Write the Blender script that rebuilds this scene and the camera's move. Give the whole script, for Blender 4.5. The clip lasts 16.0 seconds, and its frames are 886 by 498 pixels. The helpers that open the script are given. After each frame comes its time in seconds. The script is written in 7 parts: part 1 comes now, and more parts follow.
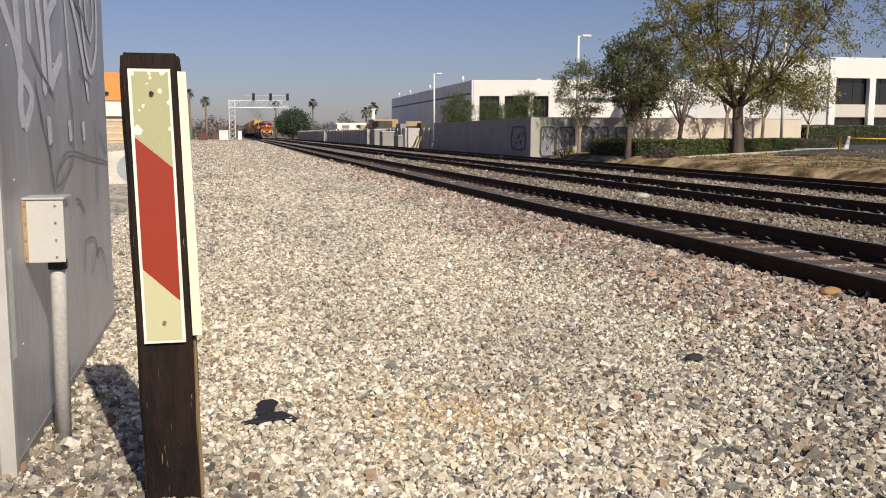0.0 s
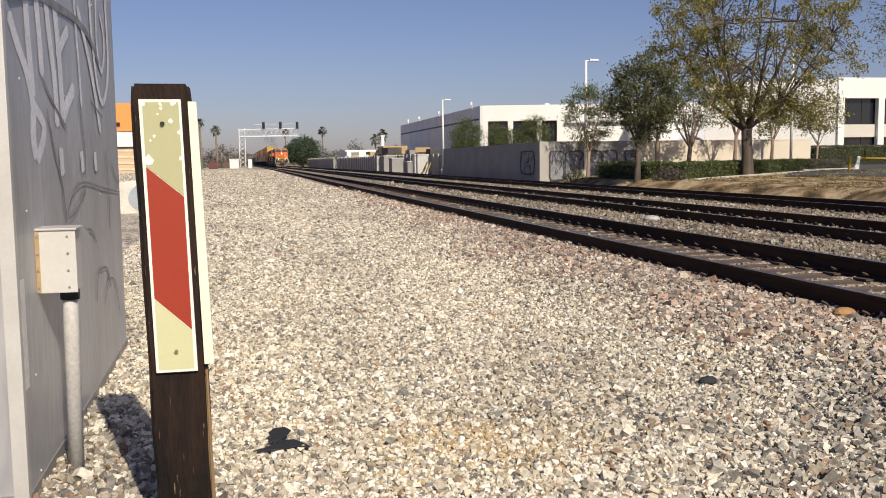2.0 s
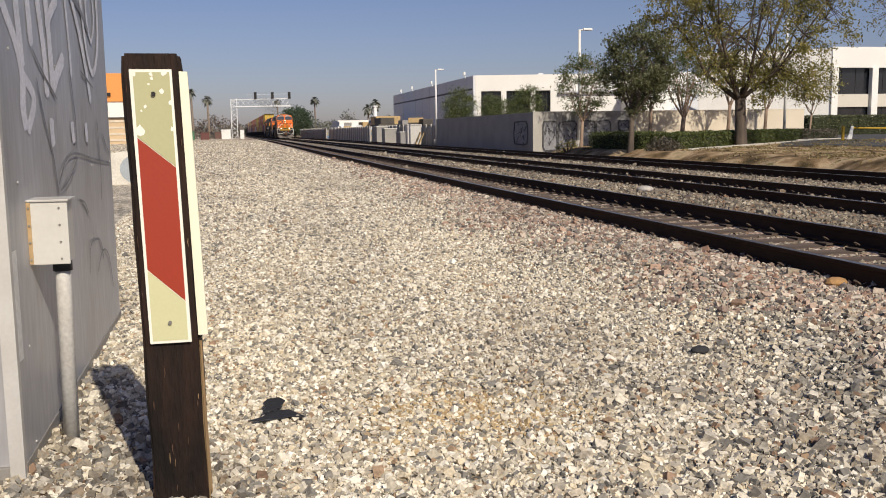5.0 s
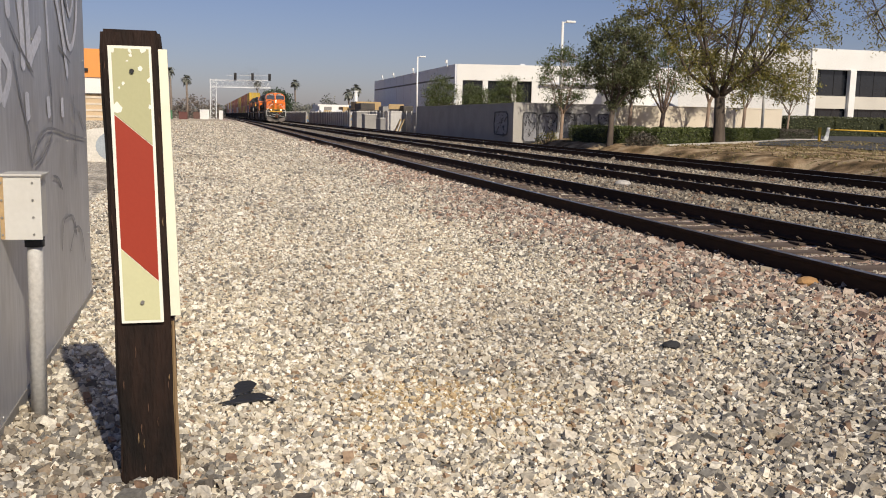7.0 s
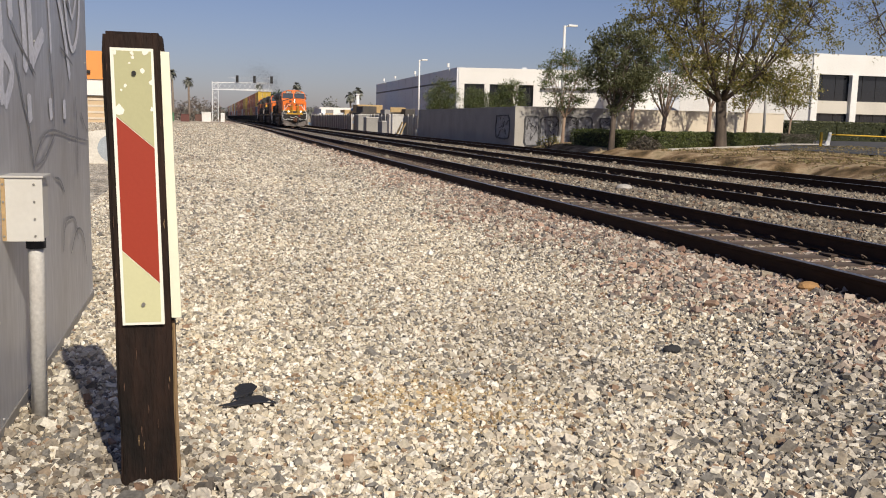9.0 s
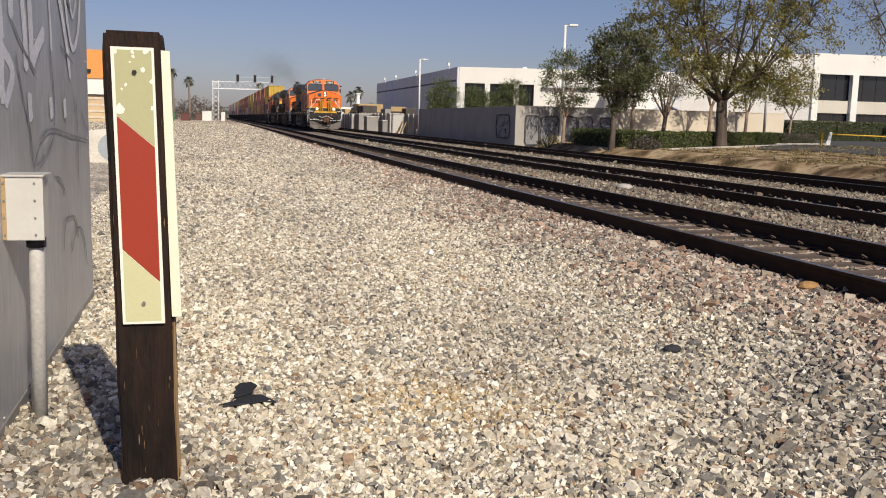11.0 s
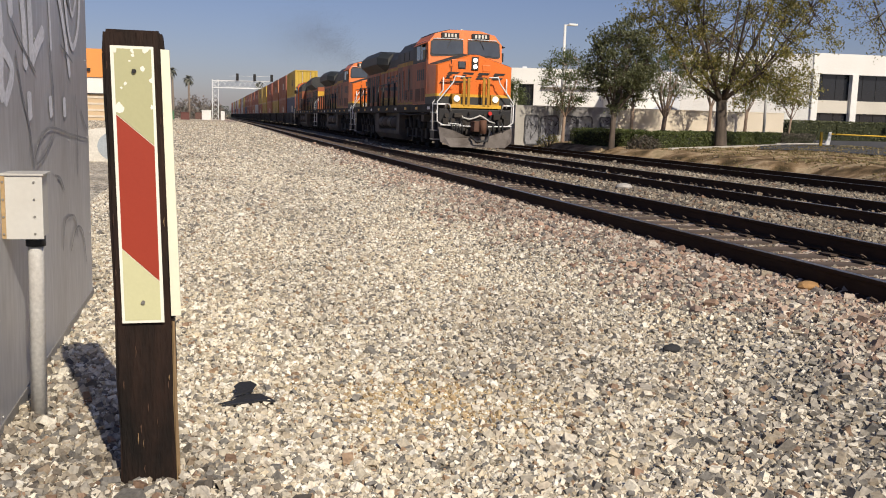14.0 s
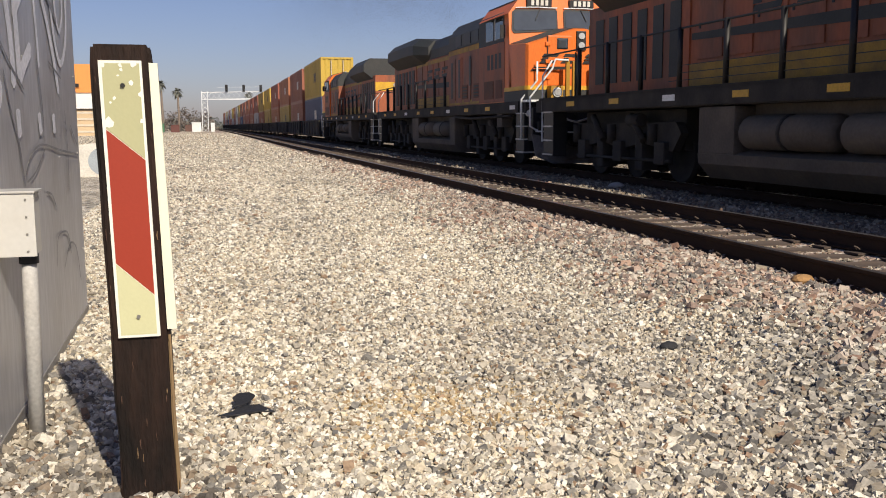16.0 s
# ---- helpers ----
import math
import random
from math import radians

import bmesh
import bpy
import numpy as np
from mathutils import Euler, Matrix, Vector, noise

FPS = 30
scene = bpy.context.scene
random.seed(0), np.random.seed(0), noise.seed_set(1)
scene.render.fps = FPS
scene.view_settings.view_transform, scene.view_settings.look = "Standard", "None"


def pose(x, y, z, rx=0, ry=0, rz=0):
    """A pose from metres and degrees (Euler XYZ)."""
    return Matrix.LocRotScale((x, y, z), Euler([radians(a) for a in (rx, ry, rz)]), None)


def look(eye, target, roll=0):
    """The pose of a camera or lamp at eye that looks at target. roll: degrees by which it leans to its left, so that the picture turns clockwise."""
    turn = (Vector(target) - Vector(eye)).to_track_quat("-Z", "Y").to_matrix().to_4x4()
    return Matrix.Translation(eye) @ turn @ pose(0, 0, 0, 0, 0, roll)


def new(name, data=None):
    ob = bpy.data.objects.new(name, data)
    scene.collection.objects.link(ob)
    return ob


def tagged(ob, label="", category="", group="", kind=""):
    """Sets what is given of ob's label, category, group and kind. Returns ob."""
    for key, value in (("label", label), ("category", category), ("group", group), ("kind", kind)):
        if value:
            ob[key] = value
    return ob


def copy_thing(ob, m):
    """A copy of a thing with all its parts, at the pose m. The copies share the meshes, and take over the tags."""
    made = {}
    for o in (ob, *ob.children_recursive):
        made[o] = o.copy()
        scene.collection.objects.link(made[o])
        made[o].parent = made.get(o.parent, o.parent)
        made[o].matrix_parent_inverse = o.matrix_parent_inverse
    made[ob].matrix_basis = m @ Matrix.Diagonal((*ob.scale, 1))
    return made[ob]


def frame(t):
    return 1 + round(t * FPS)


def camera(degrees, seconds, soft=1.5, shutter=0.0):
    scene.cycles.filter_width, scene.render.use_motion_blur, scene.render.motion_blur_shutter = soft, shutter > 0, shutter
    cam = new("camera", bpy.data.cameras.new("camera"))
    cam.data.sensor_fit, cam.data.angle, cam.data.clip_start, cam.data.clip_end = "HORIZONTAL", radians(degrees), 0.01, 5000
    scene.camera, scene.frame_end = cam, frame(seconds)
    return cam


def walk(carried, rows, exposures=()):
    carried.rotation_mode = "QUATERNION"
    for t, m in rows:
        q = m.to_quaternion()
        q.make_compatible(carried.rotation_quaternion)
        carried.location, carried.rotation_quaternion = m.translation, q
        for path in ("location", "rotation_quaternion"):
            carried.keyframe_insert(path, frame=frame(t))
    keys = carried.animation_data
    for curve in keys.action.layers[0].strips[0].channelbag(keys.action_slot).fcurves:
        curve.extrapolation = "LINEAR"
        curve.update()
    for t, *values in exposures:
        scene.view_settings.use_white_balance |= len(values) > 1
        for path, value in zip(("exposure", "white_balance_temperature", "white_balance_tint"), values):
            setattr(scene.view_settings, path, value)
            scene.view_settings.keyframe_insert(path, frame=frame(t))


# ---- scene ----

CAM_Z = 1.39
cam = camera(51.46, 16.0, soft=1.0)
walk(cam, [
    (0.0, pose(0, 0, CAM_Z, 82.903, -0.055, -13.163)),
    (0.5, pose(0, 0, CAM_Z, 82.899, 0.019, -13.272)),
    (0.6, pose(0, 0, CAM_Z, 83.038, 0.104, -13.272)),
    (0.7, pose(0, 0, CAM_Z, 84.418, 0.188, -13.097)),
    (0.8, pose(0, 0, CAM_Z, 85.972, 0.273, -12.957)),
    (0.9, pose(0, 0, CAM_Z, 85.869, 0.357, -12.922)),
    (1.0, pose(0, 0, CAM_Z, 85.490, 0.442, -12.887)),
    (1.1, pose(0, 0, CAM_Z, 84.860, 0.485, -12.934)),
    (1.2, pose(0, 0, CAM_Z, 84.195, 0.528, -12.980)),
    (1.3, pose(0, 0, CAM_Z, 83.772, 0.571, -13.097)),
    (1.4, pose(0, 0, CAM_Z, 83.660, 0.614, -13.143)),
    (1.5, pose(0, 0, CAM_Z, 83.340, 0.657, -12.945)),
    (1.6, pose(0, 0, CAM_Z, 83.708, 0.676, -12.763)),
    (1.7, pose(0, 0, CAM_Z, 84.076, 0.695, -12.651)),
    (1.8, pose(0, 0, CAM_Z, 84.513, 0.714, -12.643)),
    (1.9, pose(0, 0, CAM_Z, 84.743, 0.733, -12.671)),
    (2.0, pose(0, 0, CAM_Z, 84.490, 0.752, -12.594)),
    (2.1, pose(0, 0, CAM_Z, 84.201, 0.782, -12.648)),
    (2.2, pose(0, 0, CAM_Z, 83.913, 0.812, -12.703)),
    (2.3, pose(0, 0, CAM_Z, 83.567, 0.848, -12.768)),
    (2.4, pose(0, 0, CAM_Z, 83.371, 0.868, -12.804)),
    (2.5, pose(0, 0, CAM_Z, 83.336, 0.872, -12.811)),
    (3.0, pose(0, 0, CAM_Z, 82.967, 0.871, -12.939)),
    (3.5, pose(0, 0, CAM_Z, 82.796, 1.010, -12.865)),
    (4.0, pose(0, 0, CAM_Z, 82.726, 0.907, -12.938)),
    (6.5, pose(0, 0, CAM_Z, 82.446, 0.716, -13.118)),
    (6.6, pose(0, 0, CAM_Z, 82.399, 0.549, -13.219)),
    (6.7, pose(0, 0, CAM_Z, 82.263, 0.065, -13.510)),
    (6.8, pose(0, 0, CAM_Z, 82.105, -0.493, -13.846)),
    (6.9, pose(0, 0, CAM_Z, 81.985, -0.921, -14.104)),
    (7.0, pose(0, 0, CAM_Z, 81.922, -1.144, -14.238)),
    (7.5, pose(0, 0, CAM_Z, 82.165, -1.445, -14.169)),
    (8.0, pose(0, 0, CAM_Z, 82.082, -1.385, -14.134)),
    (8.5, pose(0, 0, CAM_Z, 82.323, -1.447, -14.048)),
    (9.0, pose(0, 0, CAM_Z, 82.124, -1.371, -14.139)),
    (11.5, pose(0, 0, CAM_Z, 82.058, -1.453, -14.120)),
    (12.0, pose(0, 0, CAM_Z, 82.015, -1.464, -14.167)),
    (12.5, pose(0, 0, CAM_Z, 82.065, -1.464, -14.119)),
    (13.0, pose(0, 0, CAM_Z, 82.025, -1.518, -14.173)),
    (13.5, pose(0, 0, CAM_Z, 82.122, -1.489, -14.111)),
    (14.0, pose(0, 0, CAM_Z, 82.045, -1.501, -14.133)),
    (14.1, pose(0, 0, CAM_Z, 82.069, -1.394, -14.180)),
    (14.2, pose(0, 0, CAM_Z, 82.095, -1.273, -14.232)),
    (14.3, pose(0, 0, CAM_Z, 82.178, -0.897, -14.396)),
    (14.4, pose(0, 0, CAM_Z, 82.281, -0.427, -14.601)),
    (14.5, pose(0, 0, CAM_Z, 82.340, -0.158, -14.718)),
    (15.0, pose(0, 0, CAM_Z, 82.312, 0.336, -14.771)),
    (15.5, pose(0, 0, CAM_Z, 82.394, 0.278, -14.955)),
    (16.0, pose(0, 0, CAM_Z, 82.340, 0.230, -14.726))],
    exposures=[(0.0, -0.04), (0.5, -0.02), (1.0, 0.06), (2.0, 0.06), (3.0, 0.0), (4.0, -0.07), (6.5, -0.09), (14.0, -0.08), (14.5, -0.05), (15.0, -0.03), (15.5, 0.05), (16.0, 0.05)])

# ---- world, sun, exposure ----
SUN = Vector((0.50, -2.1, 1.68)).normalized()
world = bpy.data.worlds.new("world")
scene.world = world
world.use_nodes = True
wn = world.node_tree
sky = wn.nodes.new("ShaderNodeTexSky")
sky.sky_type = 'NISHITA'
sky.sun_disc = False
sky.sun_elevation = math.asin(SUN.z)
sky.sun_rotation = math.atan2(SUN.x, SUN.y)
sky.air_density, sky.dust_density, sky.ozone_density = 1.0, 0.7, 3.0
tint = wn.nodes.new("ShaderNodeMix")
tint.data_type, tint.blend_type = 'RGBA', 'MULTIPLY'
tint.inputs[0].default_value, tint.inputs[7].default_value = 1.0, (0.91, 0.83, 1.02, 1)
wn.links.new(sky.outputs[0], tint.inputs[6])
wn.links.new(tint.outputs[2], wn.nodes["Background"].inputs[0])
wn.nodes["Background"].inputs[1].default_value = 0.072
sun = new("sun", bpy.data.lights.new("sun", 'SUN'))
sun.data.energy, sun.data.angle, sun.data.color = 5.0, radians(0.6), (1.0, 0.90, 0.75)
sun.matrix_world = look(SUN * 50, (0, 0, 0))


# ---- materials ----
def nodes_of(m):
    m.use_nodes = True
    return m.node_tree, m.node_tree.nodes["Principled BSDF"]


def ramp(nt, stops):
    r = nt.nodes.new("ShaderNodeValToRGB")
    e = r.color_ramp.elements
    while len(e) < len(stops):
        e.new(0.5)
    for el, (p, c) in zip(e, stops):
        el.position, el.color = p, (*c, 1)
    return r


def noise_tex(nt, scale, detail=4, stretch=(1, 1, 1), space="Object"):
    tc = nt.nodes.new("ShaderNodeTexCoord")
    mp = nt.nodes.new("ShaderNodeMapping")
    mp.inputs["Scale"].default_value = stretch
    n = nt.nodes.new("ShaderNodeTexNoise")
    n.inputs["Scale"].default_value, n.inputs["Detail"].default_value = scale, detail
    nt.links.new(tc.outputs[space], mp.inputs[0])
    nt.links.new(mp.outputs[0], n.inputs["Vector"])
    return n


def mix(nt, fac, a, b):
    m = nt.nodes.new("ShaderNodeMix")
    m.data_type = 'RGBA'
    for sock, v in ((m.inputs[0], fac), (m.inputs[6], a), (m.inputs[7], b)):
        if isinstance(v, (int, float)):
            sock.default_value = v
        elif isinstance(v, tuple):
            sock.default_value = (*v, 1)
        else:
            nt.links.new(v, sock)
    return m.outputs[2]


def surf(name, col, rough=0.7, metal=0.0, dirt=None, amount=0.35, big=1.5, fine=40, bump=0.15, stretch=(1, 1, 1), spec=0.4, grain=1.0):
    """Paint, stone, wood or metal: two scales of variation, dirt and fine relief."""
    m = bpy.data.materials.new(name)
    nt, b = nodes_of(m)
    dirt = dirt or tuple(c * 0.55 for c in col)
    n1 = noise_tex(nt, big, 5, stretch)
    n2 = noise_tex(nt, fine, 3, stretch)
    r1 = ramp(nt, [(0.38, (0, 0, 0)), (0.72, (amount,) * 3)])
    nt.links.new(n1.outputs[0], r1.inputs[0])
    base = mix(nt, r1.outputs[0], col, dirt)
    r2 = ramp(nt, [(0.3, (1 - 0.18 * grain,) * 3), (0.7, (1 + 0.12 * grain,) * 3)])
    nt.links.new(n2.outputs[0], r2.inputs[0])
    mul = nt.nodes.new("ShaderNodeMix")
    mul.data_type, mul.blend_type = 'RGBA', 'MULTIPLY'
    mul.inputs[0].default_value = 0.8
    nt.links.new(base, mul.inputs[6])
    nt.links.new(r2.outputs[0], mul.inputs[7])
    nt.links.new(mul.outputs[2], b.inputs["Base Color"])
    b.inputs["Roughness"].default_value, b.inputs["Metallic"].default_value = rough, metal
    b.inputs["Specular IOR Level"].default_value = spec
    if bump:
        bp = nt.nodes.new("ShaderNodeBump")
        bp.inputs["Strength"].default_value, bp.inputs["Distance"].default_value = bump, 0.01
        nt.links.new(n2.outputs[0], bp.inputs["Height"])
        nt.links.new(bp.outputs[0], b.inputs["Normal"])
    return m


def stone_mat(name, stops, rough=0.85):
    """Loose stones, each with its own colour."""
    m = bpy.data.materials.new(name)
    nt, b = nodes_of(m)
    g = nt.nodes.new("ShaderNodeNewGeometry")
    r = ramp(nt, stops)
    r.color_ramp.interpolation = 'CONSTANT'
    nt.links.new(g.outputs["Random Per Island"], r.inputs[0])
    n = noise_tex(nt, 60, 3)
    r2 = ramp(nt, [(0.3, (0.7,) * 3), (0.7, (1.15,) * 3)])
    nt.links.new(n.outputs[0], r2.inputs[0])
    mul = nt.nodes.new("ShaderNodeMix")
    mul.data_type, mul.blend_type = 'RGBA', 'MULTIPLY'
    mul.inputs[0].default_value = 1
    nt.links.new(r.outputs[0], mul.inputs[6])
    nt.links.new(r2.outputs[0], mul.inputs[7])
    # darker drifts a metre or so across, where dirt and fines lie
    big = noise_tex(nt, 0.55, 7, (1.0, 0.5, 1))
    r3 = ramp(nt, [(0.34, (0.82, 0.81, 0.80)), (0.46, (0.99, 0.99, 0.98)), (0.62, (1.10, 1.09, 1.06))])
    nt.links.new(big.outputs[0], r3.inputs[0])
    drift = nt.nodes.new("ShaderNodeMix")
    drift.data_type, drift.blend_type = 'RGBA', 'MULTIPLY'
    drift.inputs[0].default_value = 1
    nt.links.new(mul.outputs[2], drift.inputs[6])
    nt.links.new(r3.outputs[0], drift.inputs[7])
    nt.links.new(drift.outputs[2], b.inputs["Base Color"])
    b.inputs["Roughness"].default_value = rough
    b.inputs["Specular IOR Level"].default_value = 0.2
    bp = nt.nodes.new("ShaderNodeBump")
    bp.inputs["Strength"].default_value, bp.inputs["Distance"].default_value = 0.5, 0.004
    nt.links.new(n.outputs[0], bp.inputs["Height"])
    nt.links.new(bp.outputs[0], b.inputs["Normal"])
    return m


PALE = [(0, (0.70, 0.64, 0.53)), (0.20, (0.50, 0.45, 0.36)), (0.38, (0.80, 0.76, 0.67)), (0.56, (0.33, 0.30, 0.25)),
        (0.66, (0.60, 0.52, 0.39)), (0.77, (0.20, 0.19, 0.175)), (0.87, (0.46, 0.40, 0.32)), (0.96, (0.34, 0.24, 0.16))]
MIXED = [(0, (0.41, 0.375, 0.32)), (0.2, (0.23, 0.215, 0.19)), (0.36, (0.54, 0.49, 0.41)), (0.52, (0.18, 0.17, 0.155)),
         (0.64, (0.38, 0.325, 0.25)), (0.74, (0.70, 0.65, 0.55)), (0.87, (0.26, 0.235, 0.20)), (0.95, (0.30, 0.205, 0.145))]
BEDDED = [(0, (0.25, 0.215, 0.17)), (0.2, (0.14, 0.125, 0.105)), (0.36, (0.34, 0.295, 0.23)), (0.52, (0.12, 0.105, 0.09)),
          (0.64, (0.26, 0.205, 0.15)), (0.78, (0.46, 0.41, 0.33)), (0.86, (0.18, 0.155, 0.125)), (0.94, (0.22, 0.145, 0.10))]
RUSTY = [(0, (0.42, 0.32, 0.26)), (0.2, (0.27, 0.20, 0.165)), (0.38, (0.48, 0.40, 0.33)), (0.52, (0.19, 0.165, 0.15)),
         (0.66, (0.42, 0.29, 0.22)), (0.76, (0.60, 0.53, 0.45)), (0.88, (0.33, 0.21, 0.155)), (0.95, (0.16, 0.14, 0.125))]
M_PALE = stone_mat("pale_gravel", PALE)
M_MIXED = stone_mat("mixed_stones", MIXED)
M_RUSTY = stone_mat("rust_stained_ballast", RUSTY)
M_BEDDED = stone_mat("grimy_bedded_ballast", BEDDED)


def ground_mat():
    """Packed gravel, rust-stained ballast by the tracks, dry earth beyond them."""
    m = bpy.data.materials.new("ground_surface")
    nt, b = nodes_of(m)
    tc = nt.nodes.new("ShaderNodeTexCoord")

    def cells(stops, scale):
        v = nt.nodes.new("ShaderNodeTexVoronoi")
        v.inputs["Scale"].default_value = scale
        nt.links.new(tc.outputs["Object"], v.inputs["Vector"])
        sp = nt.nodes.new("ShaderNodeSeparateColor")
        nt.links.new(v.outputs["Color"], sp.inputs[0])
        r = ramp(nt, stops)
        r.color_ramp.interpolation = 'CONSTANT'
        nt.links.new(sp.outputs[0], r.inputs[0])
        return r.outputs[0], v.outputs["Distance"]
    pale, dist = cells(PALE, 22)
    mixed, _ = cells(BEDDED, 17)
    rusty, _ = cells(RUSTY, 16)
    sx = nt.nodes.new("ShaderNodeSeparateXYZ")
    nt.links.new(tc.outputs["Object"], sx.inputs[0])
    wob = noise_tex(nt, 0.7, 5)

    def band(src, x0, x1, wobble):
        a = nt.nodes.new("ShaderNodeMath")
        a.operation = 'MULTIPLY_ADD'
        a.inputs[1].default_value = wobble
        nt.links.new(wob.outputs[0], a.inputs[0])
        nt.links.new(src, a.inputs[2])
        mr = nt.nodes.new("ShaderNodeMapRange")
        mr.inputs[1].default_value, mr.inputs[2].default_value = x0 + wobble / 2, x1 + wobble / 2
        nt.links.new(a.outputs[0], mr.inputs[0])
        return mr.outputs[0]
    stain = noise_tex(nt, 0.35, 6)
    sr = ramp(nt, [(0.50, (0, 0, 0)), (0.75, (0.35,) * 3)])
    nt.links.new(stain.outputs[0], sr.inputs[0])
    pale = mix(nt, sr.outputs[0], pale, (0.46, 0.38, 0.27))
    fleck = noise_tex(nt, 7, 6)
    fr = ramp(nt, [(0.40, (0.55,) * 3), (0.52, (1.0,) * 3), (0.66, (1.15,) * 3)])
    nt.links.new(fleck.outputs[0], fr.inputs[0])
    fm = nt.nodes.new("ShaderNodeMix")
    fm.data_type, fm.blend_type = 'RGBA', 'MULTIPLY'
    fm.inputs[0].default_value = 1
    nt.links.new(pale, fm.inputs[6])
    nt.links.new(fr.outputs[0], fm.inputs[7])
    pale = fm.outputs[2]
    # from about 14 m the colour is raised to stand for sunlit stone facets
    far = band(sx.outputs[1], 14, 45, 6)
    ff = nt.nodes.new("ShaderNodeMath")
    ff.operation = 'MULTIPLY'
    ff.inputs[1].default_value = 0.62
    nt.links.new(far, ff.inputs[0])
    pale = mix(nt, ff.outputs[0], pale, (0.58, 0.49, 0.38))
    broad = noise_tex(nt, 0.9, 9, (1.0, 0.45, 1))
    br = ramp(nt, [(0.36, (0.66,) * 3), (0.5, (0.95,) * 3), (0.64, (1.12,) * 3)])
    nt.links.new(broad.outputs[0], br.inputs[0])
    bm2 = nt.nodes.new("ShaderNodeMix")
    bm2.data_type, bm2.blend_type = 'RGBA', 'MULTIPLY'
    bm2.inputs[0].default_value = 1
    nt.links.new(pale, bm2.inputs[6])
    nt.links.new(br.outputs[0], bm2.inputs[7])
    pale = bm2.outputs[2]
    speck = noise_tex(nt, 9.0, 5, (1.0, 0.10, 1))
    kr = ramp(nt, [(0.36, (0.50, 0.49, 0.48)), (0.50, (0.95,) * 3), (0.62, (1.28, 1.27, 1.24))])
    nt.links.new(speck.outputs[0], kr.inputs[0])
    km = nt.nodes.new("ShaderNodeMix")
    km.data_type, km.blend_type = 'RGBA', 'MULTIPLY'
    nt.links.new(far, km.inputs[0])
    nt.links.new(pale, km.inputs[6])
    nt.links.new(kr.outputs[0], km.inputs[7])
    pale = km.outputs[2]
    c = mix(nt, band(sx.outputs[0], 3.2, 4.0, 0.9), pale, rusty)
    c = mix(nt, band(sx.outputs[0], 6.6, 7.3, 0.4), c, mixed)
    en = noise_tex(nt, 1.0, 8)
    er = ramp(nt, [(0.34, (0.06, 0.045, 0.022)), (0.44, (0.17, 0.115, 0.06)), (0.52, (0.30, 0.21, 0.12)), (0.60, (0.46, 0.35, 0.22)), (0.70, (0.14, 0.13, 0.045))])
    nt.links.new(en.outputs[0], er.inputs[0])
    c = mix(nt, band(sx.outputs[0], 16.0, 16.6, 0.6), c, er.outputs[0])
    nt.links.new(c, b.inputs["Base Color"])
    b.inputs["Roughness"].default_value = 0.95
    b.inputs["Specular IOR Level"].default_value = 0.15
    bp = nt.nodes.new("ShaderNodeBump")
    bp.inputs["Strength"].default_value, bp.inputs["Distance"].default_value = 0.9, 0.03
    bp.invert = True
    nt.links.new(dist, bp.inputs["Height"])
    nt.links.new(bp.outputs[0], b.inputs["Normal"])
    return m


def leaf_mat(name, cols):
    m = bpy.data.materials.new(name)
    nt, b = nodes_of(m)
    g = nt.nodes.new("ShaderNodeNewGeometry")
    r = ramp(nt, [(i / max(1, len(cols) - 1), c) for i, c in enumerate(cols)])
    nt.links.new(g.outputs["Random Per Island"], r.inputs[0])
    nt.links.new(r.outputs[0], b.inputs["Base Color"])
    b.inputs["Roughness"].default_value = 0.55
    tr = nt.nodes.new("ShaderNodeBsdfTranslucent")
    nt.links.new(r.outputs[0], tr.inputs[0])
    ms = nt.nodes.new("ShaderNodeMixShader")
    ms.inputs[0].default_value = 0.3
    nt.links.new(b.outputs[0], ms.inputs[1])
    nt.links.new(tr.outputs[0], ms.inputs[2])
    nt.links.new(ms.outputs[0], nt.nodes["Material Output"].inputs[0])
    return m


def glow_mat(name, col, strength):
    m = bpy.data.materials.new(name)
    nt, b = nodes_of(m)
    b.inputs["Emission Color"].default_value = (*col, 1)
    b.inputs["Emission Strength"].default_value = strength
    b.inputs["Base Color"].default_value = (*col, 1)
    return m


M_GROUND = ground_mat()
M_STEEL_RUST = surf("weathered_rail_steel", (0.040, 0.025, 0.018), 0.9, 0.0, (0.085, 0.050, 0.032), 0.6, 3, 60, 0.3, (1, 0.1, 1), spec=0.12)
M_CLIP = surf("dusty_spring_clip", (0.085, 0.062, 0.048), 0.9, 0.0, (0.05, 0.034, 0.025), 0.6, 6, 50, 0.2)
M_RAIL_TOP = surf("polished_rail_head", (0.42, 0.40, 0.38), 0.35, 0.9, (0.2, 0.15, 0.12), 0.5, 4, 50, 0.05, (1, 0.05, 1))
M_TIE = surf("weathered_sleeper_timber", (0.135, 0.10, 0.078), 0.9, 0, (0.06, 0.045, 0.036), 0.8, 3, 35, 0.6, (0.15, 1, 1))
M_POST = surf("creosoted_timber", (0.008, 0.006, 0.005), 0.75, 0, (0.060, 0.030, 0.020), 0.55, 9, 70, 1.0, (1, 1, 0.22), spec=0.2)
M_POST_PALE = surf("split_bare_timber", (0.30, 0.20, 0.10), 0.85, 0, (0.08, 0.05, 0.03), 0.7, 8, 60, 0.8, (1, 1, 0.06))
M_POST_WORN = surf("worn_reddish_timber", (0.10, 0.055, 0.035), 0.85)
M_CREAM = surf("faded_cream_reflective_sheet", (0.57, 0.56, 0.33), 0.45, 0, (0.52, 0.51, 0.30), 0.4, 3, 80, 0.04, grain=0.15)
